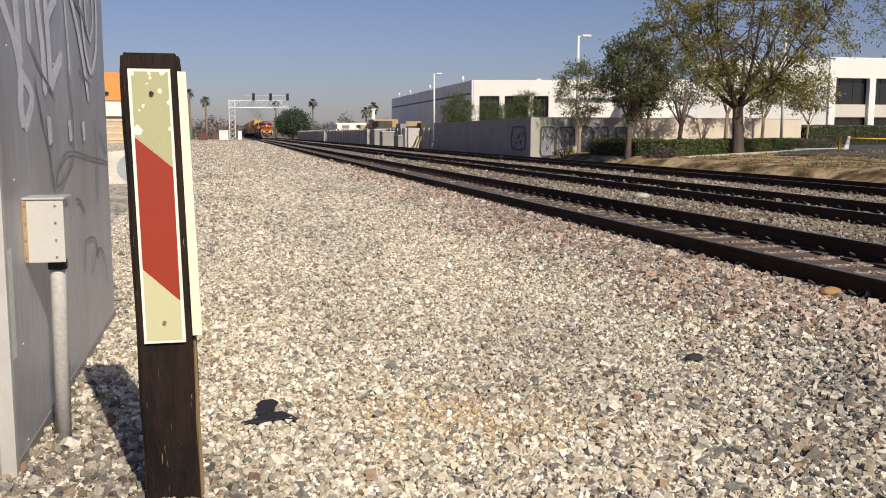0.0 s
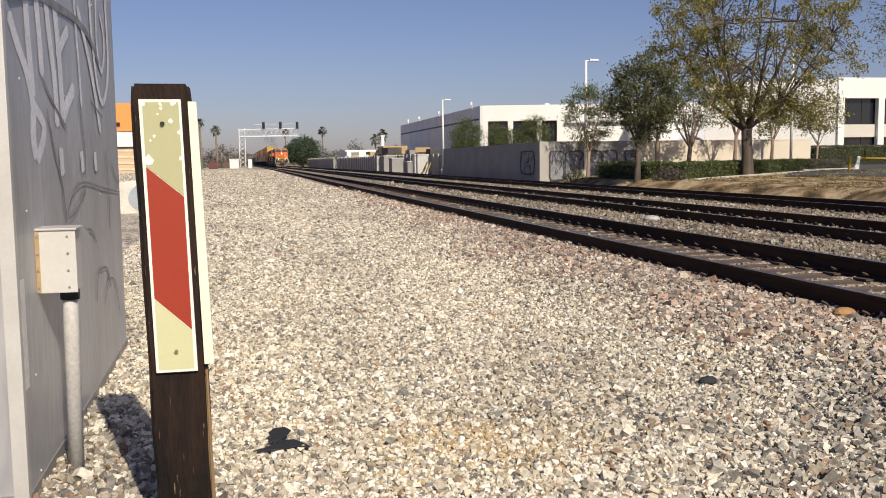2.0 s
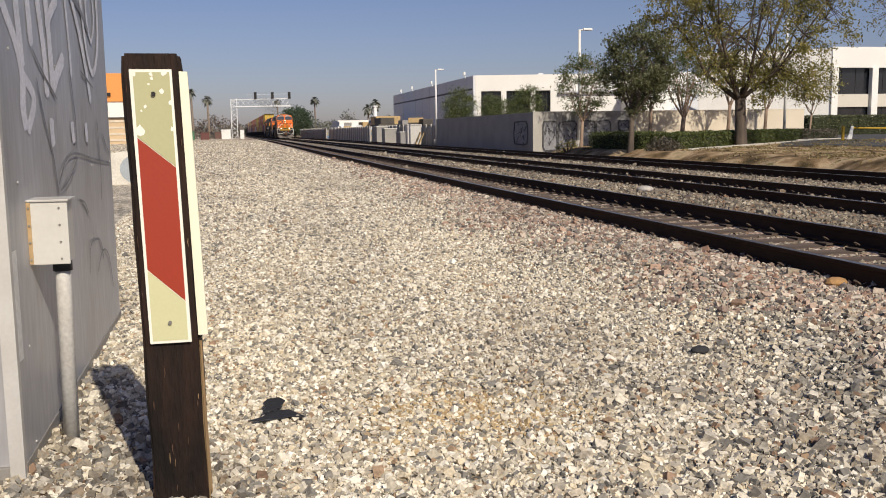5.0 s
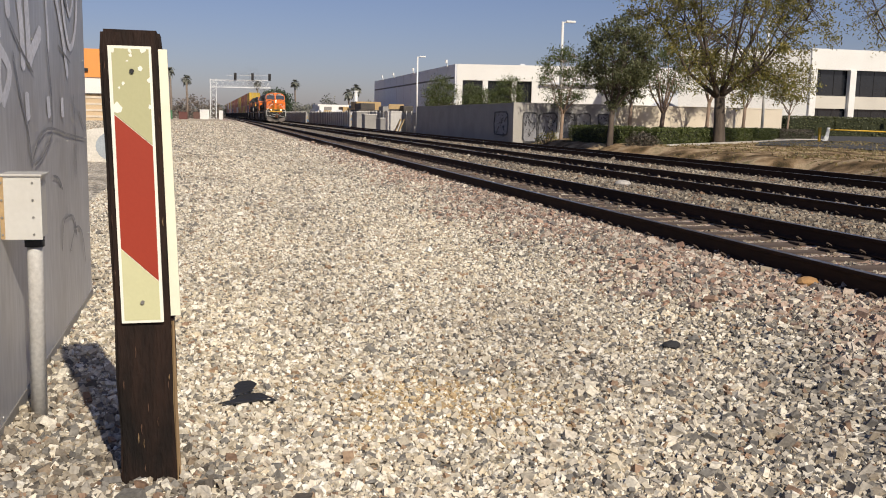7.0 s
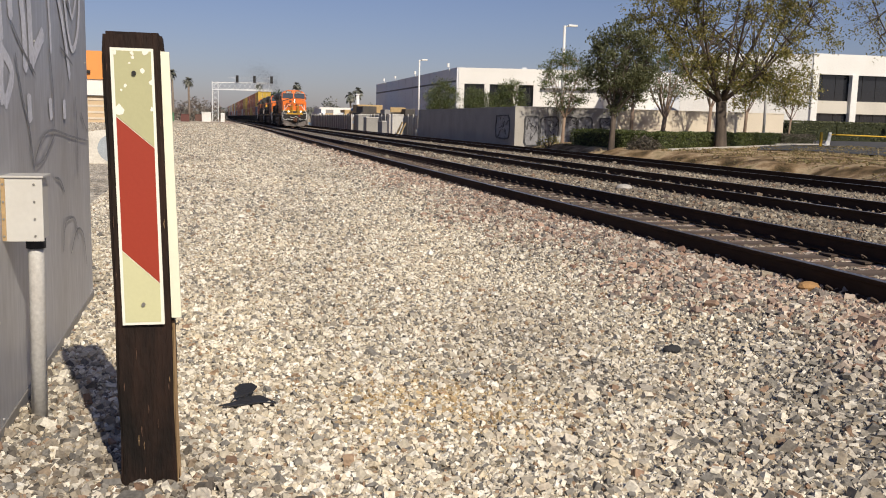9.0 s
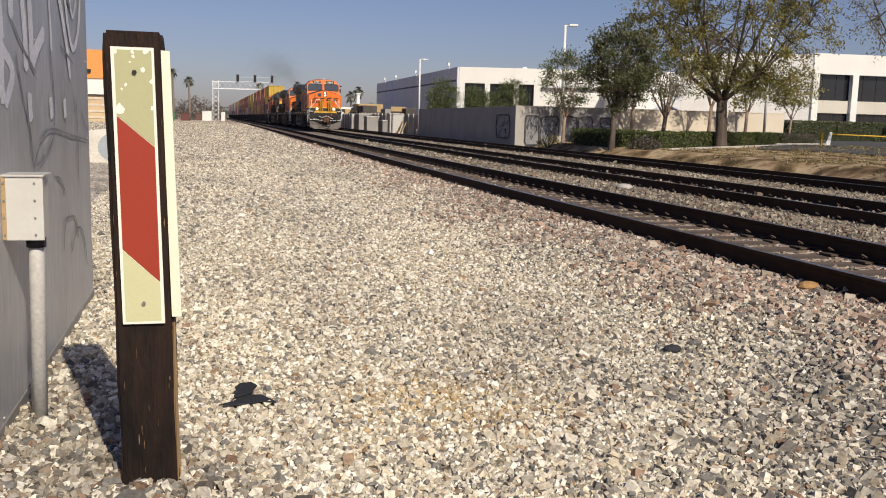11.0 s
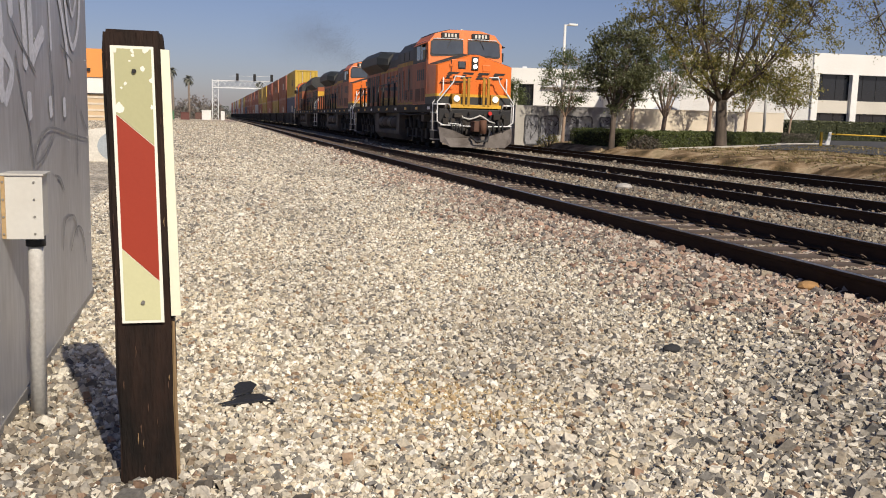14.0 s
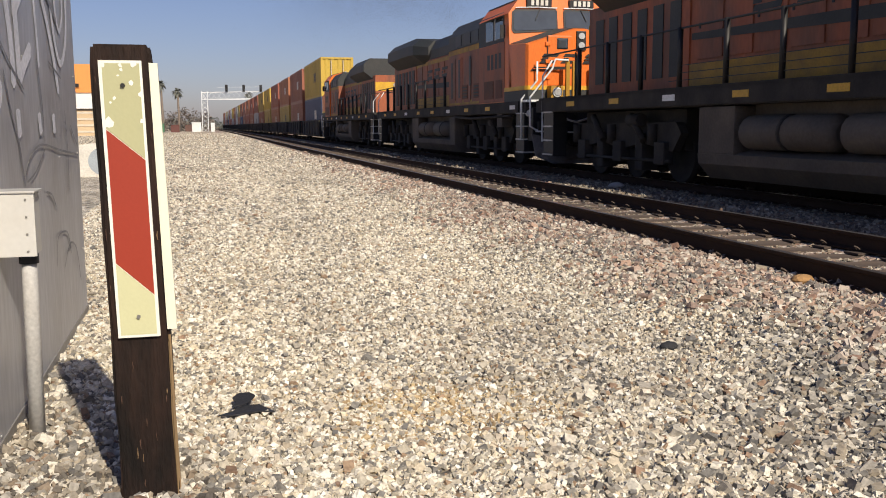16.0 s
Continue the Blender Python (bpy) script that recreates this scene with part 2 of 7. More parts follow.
M_CREAM_DULL = surf("weathered_cream_reflective_sheet", (0.43, 0.42, 0.235), 0.5, 0, (0.38, 0.37, 0.21), 0.4, 3, 80, 0.04, grain=0.15)
M_WHITE_SHEET = surf("white_reflective_edge", (0.82, 0.80, 0.70), 0.45, 0, (0.66, 0.62, 0.5), 0.3, 5, 60, 0.03, grain=0.15)
M_PALE_PANEL = surf("pale_cream_panel", (0.80, 0.77, 0.60), 0.5, 0, (0.68, 0.64, 0.48), 0.4, 4, 60, 0.03, grain=0.15)
M_RED = surf("faded_red_reflective_sheet", (0.315, 0.036, 0.015), 0.5, 0, (0.29, 0.034, 0.016), 0.4, 3, 80, 0.04, grain=0.15)
M_BOLT = surf("galvanised_bolt", (0.35, 0.34, 0.31), 0.45, 0.7)
M_GALV = surf("galvanised_conduit", (0.60, 0.59, 0.56), 0.55, 0.0, (0.40, 0.35, 0.30), 0.5, 5, 60, 0.08)
M_BOX = surf("grey_painted_steel_box", (0.56, 0.55, 0.52), 0.45, 0.15, (0.40, 0.36, 0.31), 0.4, 4, 60, 0.05, grain=0.25)
M_RUBBER = surf("black_rubber", (0.028, 0.028, 0.030), 0.6, 0, None, 0.3, 8, 60, 0.3)
M_WHITE = surf("white_render", (0.80, 0.79, 0.75), 0.8, 0, (0.66, 0.64, 0.58), 0.4, 0.3, 12, 0.1)
M_GREYWALL = surf("grey_painted_concrete", (0.70, 0.72, 0.75), 0.8, 0, (0.62, 0.64, 0.67), 0.6, 0.25, 10, 0.1)
M_CONC = surf("bare_concrete", (0.42, 0.40, 0.36), 0.9, 0, (0.30, 0.28, 0.25), 0.6, 0.8, 20, 0.3)
M_CONC_GREY = surf("grey_overpainted_block_wall", (0.30, 0.29, 0.28), 0.9, 0, (0.22, 0.21, 0.20), 0.7, 0.7, 20, 0.3)
M_BEIGE = surf("beige_block_wall", (0.68, 0.60, 0.48), 0.9, 0, (0.58, 0.51, 0.40), 0.5, 0.8, 18, 0.2)
M_GLASS_DARK = surf("dark_window_glass", (0.018, 0.020, 0.024), 0.08, 0, None, 0.2, 1, 3, 0.0, spec=0.6)
M_ASPHALT = surf("asphalt", (0.055, 0.055, 0.057), 0.9, 0, (0.085, 0.083, 0.08), 0.6, 0.6, 60, 0.3)
M_KERB = surf("kerb_concrete", (0.50, 0.47, 0.41), 0.9, 0, (0.36, 0.33, 0.28), 0.6, 1, 30, 0.2)
M_WHITE_METAL = surf("white_painted_steel", (0.75, 0.75, 0.73), 0.5, 0.1, (0.6, 0.58, 0.54), 0.4, 2, 30, 0.03)
M_BLACK_METAL = surf("black_painted_steel", (0.016, 0.016, 0.017), 0.5, 0.1, (0.04, 0.035, 0.03), 0.5, 3, 40, 0.08)
M_YELLOW = surf("yellow_paint", (0.66, 0.40, 0.03), 0.5, 0, (0.4, 0.25, 0.05), 0.4, 2, 30, 0.05)
M_BARK = surf("grey_brown_bark", (0.115, 0.09, 0.07), 0.95, 0, (0.04, 0.032, 0.026), 0.8, 4, 25, 0.9, (1, 1, 0.25))
M_BARK_PALE = surf("pale_smooth_bark", (0.30, 0.22, 0.16), 0.9, 0, (0.18, 0.12, 0.09), 0.7, 4, 25, 0.5, (1, 1, 0.3))
M_LEAF_OLIVE = leaf_mat("olive_yellow_leaves", [(0.13, 0.135, 0.035), (0.20, 0.185, 0.05), (0.30, 0.24, 0.06), (0.16, 0.165, 0.05)])
M_LEAF_DARK = leaf_mat("dark_green_leaves", [(0.06, 0.07, 0.027), (0.10, 0.11, 0.045), (0.18, 0.185, 0.09)])
M_LEAF_MID = leaf_mat("mid_green_leaves", [(0.06, 0.085, 0.025), (0.10, 0.13, 0.04), (0.15, 0.16, 0.06)])
M_LEAF_DRY = leaf_mat("dry_grass_blades", [(0.30, 0.22, 0.10), (0.20, 0.16, 0.06), (0.42, 0.33, 0.17), (0.12, 0.12, 0.04)])
M_LEAF_HEDGE = leaf_mat("hedge_leaves", [(0.05, 0.07, 0.018), (0.09, 0.115, 0.03), (0.15, 0.165, 0.05)])
M_LEAF_BROWN = leaf_mat("grey_brown_shrub_leaves", [(0.06, 0.05, 0.04), (0.11, 0.10, 0.07), (0.16, 0.13, 0.10)])
# distance haze is mixed into the next two sets of leaf colours
M_LEAF_SCRUB = leaf_mat("haze_tinted_brown_scrub", [(0.20, 0.165, 0.14), (0.25, 0.21, 0.18), (0.19, 0.18, 0.15)])
M_LEAF_FAR = leaf_mat("haze_tinted_far_leaves", [(0.15, 0.165, 0.14), (0.20, 0.21, 0.18), (0.25, 0.25, 0.21)])
M_ORANGE_WALL = surf("orange_metal_cladding", (0.74, 0.30, 0.075), 0.6, 0, (0.66, 0.28, 0.09), 0.3, 0.3, 10, 0.05)
M_TAN_WALL = surf("tan_metal_cladding", (0.60, 0.45, 0.28), 0.7, 0, (0.45, 0.35, 0.22), 0.4, 0.3, 10, 0.05)


# ---- mesh helpers ----
def part(name, bm, material, parent=None, label=""):
    me = bpy.data.meshes.new(name)
    bm.to_mesh(me)
    bm.free()
    me.materials.append(material)
    ob = new(name, me)
    if parent is not None:
        ob.parent = parent
    if label:
        ob["label"] = label
    return ob


def empty(name, m, label, category, group="", kind=""):
    ob = new(name)
    ob.empty_display_size = 0.2
    ob.matrix_basis = m
    return tagged(ob, label, category, group, kind)


def box(x0, x1, y0, y1, z0, z1, bevel=0.0, bm=None):
    own = bm is None
    bm = bm or bmesh.new()
    t = bmesh.new() if not own else bm
    v = [t.verts.new((x, y, z)) for z in (z0, z1) for x, y in ((x0, y0), (x1, y0), (x1, y1), (x0, y1))]
    for f in ((3, 2, 1, 0), (4, 5, 6, 7), (0, 1, 5, 4), (1, 2, 6, 5), (2, 3, 7, 6), (3, 0, 4, 7)):
        t.faces.new([v[i] for i in f])
    if bevel:
        bmesh.ops.bevel(t, geom=t.edges[:], offset=bevel, segments=2, affect='EDGES', profile=0.7)
    if not own:
        join(bm, t)
    return bm


def join(bm, t):
    me = bpy.data.meshes.new("scratch")
    t.to_mesh(me)
    t.free()
    bm.from_mesh(me)
    bpy.data.meshes.remove(me)
    return bm


def tube(points, radii, sides=8, bm=None, caps=True):
    """A tapered tube along points."""
    bm = bm or bmesh.new()
    pts = [Vector(p) for p in points]
    if isinstance(radii, (int, float)):
        radii = [radii] * len(pts)
    rings = []
    for i, p in enumerate(pts):
        d = (pts[min(i + 1, len(pts) - 1)] - pts[max(i - 1, 0)]).normalized()
        a = d.orthogonal().normalized() if abs(d.z) > 0.99 or i == 0 else None
        if a is None:
            a = (ax - d * ax.dot(d)).normalized()
        ax = a
        b = d.cross(a)
        rings.append([bm.verts.new(p + (a * math.cos(k * 2 * math.pi / sides) + b * math.sin(k * 2 * math.pi / sides)) * radii[i]) for k in range(sides)])
    for r0, r1 in zip(rings, rings[1:]):
        for k in range(sides):
            f = bm.faces.new((r0[k], r0[(k + 1) % sides], r1[(k + 1) % sides], r1[k]))
            f.smooth = sides > 5
    if caps:
        bm.faces.new(rings[0][::-1])
        bm.faces.new(rings[-1])
    return bm


def prism(profile, y0, y1, bm=None, axis="y"):
    """A closed profile (x, z) pushed along y (or (y, z) along x)."""
    bm = bm or bmesh.new()
    mk = (lambda a, b, c: (a, c, b)) if axis == "y" else (lambda a, b, c: (c, a, b))
    r0 = [bm.verts.new(mk(a, b, y0)) for a, b in profile]
    r1 = [bm.verts.new(mk(a, b, y1)) for a, b in profile]
    n = len(profile)
    for k in range(n):
        bm.faces.new((r0[k], r0[(k + 1) % n], r1[(k + 1) % n], r1[k]))
    bm.faces.new(r0[::-1])
    bm.faces.new(r1)
    bmesh.ops.recalc_face_normals(bm, faces=bm.faces[:])
    return bm


def mesh_np(name, verts, faces, material, parent=None):
    """A mesh from arrays: verts (n, 3), faces (m, 3 or 4)."""
    me = bpy.data.meshes.new(name)
    k = faces.shape[1]
    me.vertices.add(len(verts))
    me.vertices.foreach_set("co", np.asarray(verts, np.float32).ravel())
    me.loops.add(faces.size)
    me.loops.foreach_set("vertex_index", np.asarray(faces, np.int32).ravel())
    me.polygons.add(len(faces))
    me.polygons.foreach_set("loop_start", np.arange(0, faces.size, k, dtype=np.int32))
    me.update(calc_edges=True)
    me.validate()
    me.shade_flat()
    me.materials.append(material)
    ob = new(name, me)
    if parent is not None:
        ob.parent = parent
    return ob


# ---- the lie of the land and of the three tracks ----
TRACKS = [(5.45, 0.33), (9.71, 0.28), (14.58, 0.24)]


def bend(y):
    """How far the tracks swing aside at y."""
    return 1.05 * (1 - np.exp(-(np.maximum(y, 0) / 95.0) ** 2))


def step(x, a, b):
    t = np.clip((x - a) / (b - a), 0, 1)
    return t * t * (3 - 2 * t)


def kerb_y(x):
    """The kerb of the car park runs aslant to the tracks."""
    return 35.4 + (x - 17.6) * 0.955


def height(x, y):
    x = np.asarray(x, float)
    y = np.asarray(y, float)
    u = x - bend(y)
    z = 0.155 * step(u, 2.7, 4.1) - 0.035 * step(u, 4.72, 4.85) + 0.035 * step(u, 6.1, 6.25) - 0.050 * step(u, 7.2, 8.4) - 0.04 * step(u, 11.5, 13.4) - 0.135 * step(u, 15.6, 17.0)
    bank = 0.42 * step(u + 0.5 * np.sin(y * 0.7) + 0.25 * np.sin(y * 1.9), 17.2, 18.9) * step(62 - y, 0, 8)
    lumps = 0.03 * np.sin(x * 1.7 + 0.6 * np.sin(y)) * np.sin(y * 1.1) + 0.035 * np.sin(x * 4.3 + 2 * np.sin(y * 0.9)) * np.sin(y * 1.9 + np.sin(x * 2.1))
    return z + bank + lumps * step(x, 17, 18) * step(70 - y, 0, 10)


def build_ground():
    xs = np.concatenate([np.linspace(-3000, -60, 12), np.linspace(-50, -4, 18), np.arange(-3, 22, 0.25), np.arange(22, 60, 1.5), np.linspace(62, 3000, 14)])
    ys = np.concatenate([np.linspace(-400, -12, 8), np.arange(-10, 60, 0.5), np.arange(60, 300, 4), np.linspace(310, 4500, 16)])
    gx, gy = np.meshgrid(xs, ys)
    gz = height(gx, gy)
    v = np.stack([gx, gy, gz], -1).reshape(-1, 3)
    i = np.arange(len(ys) - 1)[:, None] * len(xs) + np.arange(len(xs) - 1)[None]
    f = np.stack([i, i + 1, i + 1 + len(xs), i + len(xs)], -1).reshape(-1, 4)
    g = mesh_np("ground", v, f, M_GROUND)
    tagged(g, "pale gravel ground turning to rust-stained ballast and dry earth", "ground", kind="structure")


build_ground()


def rail_profile():
    return [(-0.07, 0), (0.07, 0), (0.07, 0.012), (0.012, 0.03), (0.010, 0.125), (0.036, 0.14), (0.037, 0.165),
            (-0.037, 0.165), (-0.036, 0.14), (-0.010, 0.125), (-0.012, 0.03), (-0.07, 0.012)]


def build_track(tx, tz, label):
    t = empty("railway_track", pose(0, 0, 0), label, "railway track", "parallel tracks", "structure")
    ys = np.concatenate([np.arange(-30, 120, 6), np.arange(120, 560, 20)])
    for side in (-0.7525, 0.7525):
        bm = bmesh.new()
        prof = rail_profile()
        rings = [[bm.verts.new((tx + side + float(bend(y)) + a, y, tz - 0.168 + b)) for a, b in prof] for y in ys]
        for r0, r1 in zip(rings, rings[1:]):
            for k in range(12):
                bm.faces.new((r0[k], r0[(k + 1) % 12], r1[(k + 1) % 12], r1[k]))
        bmesh.ops.recalc_face_normals(bm, faces=bm.faces[:])
        part("rail", bm, M_STEEL_RUST, t)
        bm = bmesh.new()
        rings = [[bm.verts.new((tx + side + float(bend(y)) + a, y, tz - 0.002)) for a in (-0.03, 0.03)] for y in ys]
        for r0, r1 in zip(rings, rings[1:]):
            bm.faces.new((r0[0], r0[1], r1[1], r1[0]))
        part("running_surface", bm, M_RAIL_TOP, t, "worn bright running surface")
    return t


def build_ties(t, tx, tz, y_near, y_far):
    """Sleepers one by one, with plates and spring clips, then the far ones in one."""
    rng = random.Random(int(tx * 10))
    me = None
    protos = []
    for k in range(4):
        bm = box(-1.29, 1.29, -0.115, 0.115, -0.17, 0)
        bmesh.ops.subdivide_edges(bm, edges=[e for e in bm.edges if abs(e.verts[0].co.x - e.verts[1].co.x) > 1], cuts=3)
        for v in bm.verts:
            v.co += Vector((rng.uniform(-0.02, 0.02), rng.uniform(-0.012, 0.012), rng.uniform(-0.012, 0.004)))
        me = bpy.data.meshes.new("sleeper")
        bm.to_mesh(me)
        bm.free()
        me.materials.append(M_TIE)
        protos.append(me)
    clip = bmesh.new()
    for s in (-0.7525, 0.7525):
        box(s - 0.17, s + 0.17, -0.1, 0.1, 0.0, 0.018, bm=clip)
        for e in (-1, 1):
            pts = [(s + e * (0.065 + 0.05 * math.sin(a)), 0.05 - 0.018 * a, 0.035 + 0.035 * math.sin(a * 1.0)) for a in np.linspace(0, 3.1, 5)]
            tube(pts, 0.011, 4, clip, caps=False)
    mc = bpy.data.meshes.new("rail_plates_and_clips")
    clip.to_mesh(mc)
    clip.free()
    mc.materials.append(M_CLIP)
    y = y_near
    far = bmesh.new()
    while y < y_far:
        x = tx + float(bend(y))
        if y < 45:
            ob = new("sleeper", protos[rng.randrange(4)])
            ob.matrix_basis = pose(x + rng.uniform(-0.03, 0.03), y, tz - 0.183 + rng.uniform(-0.012, 0.0), 0, 0, rng.uniform(-0.8, 0.8))
            ob.parent = t
            c = new("rail_fastening", mc)
            c.matrix_basis = pose(x, y, tz - 0.188)
            c.parent = t
        else:
            box(x - 1.29, x + 1.29, y - 0.115, y + 0.115, tz - 0.33, tz - 0.19, bm=far)
        y += 0.5
    ob = part("distant_sleepers", far, M_TIE, t)
    ob["kind"] = "stuff"


# ---- marker post ----
def build_post():
    w = empty("marker_post", pose(-0.229, 3.5, 0), "old dark creosoted timber marker post with striped panels", "marker post")
    rng = random.Random(3)
    bm = bmesh.new()
    prof = [(-0.104, 0.0), (0.104, 0.0), (0.104, 0.16), (-0.104, 0.16)]
    zs = [-0.25, 0.0, 0.2, 0.4, 0.6, 0.8, 1.0, 1.2, 1.4, 1.6, 1.68]
    rings = []
    for z in zs:
        dx = -0.033 * z / 1.68
        s = 1.0 if z < 1.67 else 0.96
        rings.append([bm.verts.new((a * s + dx + rng.uniform(-.003, .003), b + rng.uniform(-.003, .003), z)) for a, b in prof])
    for r0, r1 in zip(rings, rings[1:]):
        for k in range(4):
            bm.faces.new((r0[k], r0[(k + 1) % 4], r1[(k + 1) % 4], r1[k]))
    bm.faces.new(rings[-1])
    bm.faces.new(rings[0][::-1])
    bmesh.ops.bevel(bm, geom=[e for e in bm.edges if e.calc_length() > 0.05], offset=0.010, segments=2, affect='EDGES')
    bmesh.ops.subdivide_edges(bm, edges=[e for e in bm.edges if abs(e.verts[0].co.z - e.verts[1].co.z) > 0.1], cuts=3)
    for v in bm.verts:
        n = noise.noise(Vector((v.co.x * 25, v.co.y * 25, v.co.z * 4)))
        v.co.x += 0.004 * n
        v.co.y += 0.003 * n if v.co.y > 0.02 else 0
    part("timber", bm, M_POST, w)
    bm = bmesh.new()
    tube([(0.101, 0.02, 0.0), (0.096, 0.012, 0.3), (0.092, 0.014, 0.62)], [0.012, 0.009, 0.006], 5, bm)
    part("split_edge", bm, M_POST_PALE, w, "bare split edge of the timber")

    # pale slivers where the creosoted face has split and been knocked
    for k in range(16):
        z = rng.uniform(0.05, 0.58) if k < 11 else rng.uniform(0.7, 1.6)
        x = rng.uniform(-0.09, 0.09) if k < 11 else rng.choice((-0.091, 0.086))
        h = rng.uniform(0.006, 0.022)
        bm = bmesh.new()
        tube([(x, -0.003, z - h), (x + rng.uniform(-0.003, 0.003), -0.0045, z), (x, -0.003, z + h)], [0.0006, rng.uniform(0.001, 0.003), 0.0006], 5, bm)
        for v in bm.verts:
            v.co.x += -0.033 * z / 1.68
        part("sliver", bm, M_POST_WORN if k % 4 else M_POST_PALE, w)

    # the panel on the front and the pale one on the side; both lean with the post
    def lx(z):
        return -0.033 * z / 1.68

    def sheet(name, pts, y0, y1, mat, label=""):
        bm = bmesh.new()
        a = [bm.verts.new((x + lx(z), y0, z)) for x, z in pts]
        b = [bm.verts.new((x + lx(z), y1, z)) for x, z in pts]
        n = len(pts)
        bm.faces.new(a)
        bm.faces.new(b[::-1])
        for k in range(n):
            bm.faces.new((a[k], b[k], b[(k + 1) % n], a[(k + 1) % n]))
        bmesh.ops.recalc_face_normals(bm, faces=bm.faces[:])
        return part(name, bm, mat, panel, label)
    panel = part("striped_panel", box(0, 0.001, 0, 0.001, 1.0, 1.001), M_WHITE_SHEET, w)
    bm = bmesh.new()
    a = [(-0.074, 0.622), (0.074, 0.622), (0.070, 1.622), (-0.076, 1.622)]
    f0 = [bm.verts.new((x + lx(z), -0.014, z)) for x, z in a]
    f1 = [bm.verts.new((x + lx(z), -0.002, z)) for x, z in a]
    bm.faces.new(f0)
    bm.faces.new(f1[::-1])
    for k in range(4):
        bm.faces.new((f0[k], f1[k], f1[(k + 1) % 4], f0[(k + 1) % 4]))
    bmesh.ops.recalc_face_normals(bm, faces=bm.faces[:])
    bm.to_mesh(panel.data)
    bm.free()
    panel["label"] = "white-edged metal panel with red diagonal band"
    L, R = -0.064, 0.062
    sheet("cream_field", [(L, 0.632), (R, 0.632), (R, 0.775), (L, 0.897)], -0.0155, -0.0142, M_CREAM, "faded cream sheeting")
    sheet("red_band", [(L, 0.900), (R, 0.778), (R, 1.27), (L, 1.380)], -0.0155, -0.0142, M_RED, "faded red diagonal sheeting")
    sheet("cream_field", [(L, 1.383), (R, 1.273), (R, 1.612), (L, 1.612)], -0.0155, -0.0142, M_CREAM_DULL, "dull cream sheeting flaking to white")
    # flakes where the sheeting has come away
    for cx, cz, r in [(-0.056, 1.405, 0.018), (0.030, 1.545, 0.009), (0.060, 1.505, 0.008), (-0.03, 1.49, 0.006), (-0.043, 1.475, 0.005),
                      (-0.002, 1.604, 0.007), (0.0, 1.59, 0.006), (0.044, 1.608, 0.010), (-0.06, 1.604, 0.008), (-0.012, 1.57, 0.004), (0.06, 1.41, 0.008)]:
        pts = []
        for k in range(9):
            q = k * 2 * math.pi / 9
            rr = r * (0.65 + 0.6 * rng.random())
            pts.append((cx + rr * math.cos(q), cz + rr * 1.1 * math.sin(q)))
        sheet("flaked_patch", [(min(x, R + 0.001 * (k % 2)) if cx > 0 else max(x, L - 0.001 * (k % 2)), z) for k, (x, z) in enumerate(pts)], -0.0165 - 0.0002 * rng.random(), -0.0156, M_WHITE_SHEET, "patch of white where sheeting flaked")
    for z, r in ((0.70, 0.007), (1.535, 0.008)):
        bm = tube([(0.002 + lx(z), -0.024, z), (0.002 + lx(z), -0.012, z)], r, 10)
        part("bolt", bm, M_BOLT if z < 1 else M_BLACK_METAL, panel)
    bm = bmesh.new()
    v0, v1 = [], []
    for x, z in ((0.099, 0.644), (0.134, 0.645), (0.124, 1.614), (0.094, 1.615)):
        v0.append(bm.verts.new((x + lx(z), -0.006, z)))
        v1.append(bm.verts.new((x + lx(z), 0.03, z)))
    bm.faces.new(v0)
    bm.faces.new(v1[::-1])
    for k in range(4):
        bm.faces.new((v0[k], v1[k], v1[(k + 1) % 4], v0[(k + 1) % 4]))
    bmesh.ops.recalc_face_normals(bm, faces=bm.faces[:])
    part("side_panel", bm, M_PALE_PANEL, w, "pale cream panel on the side of the post")


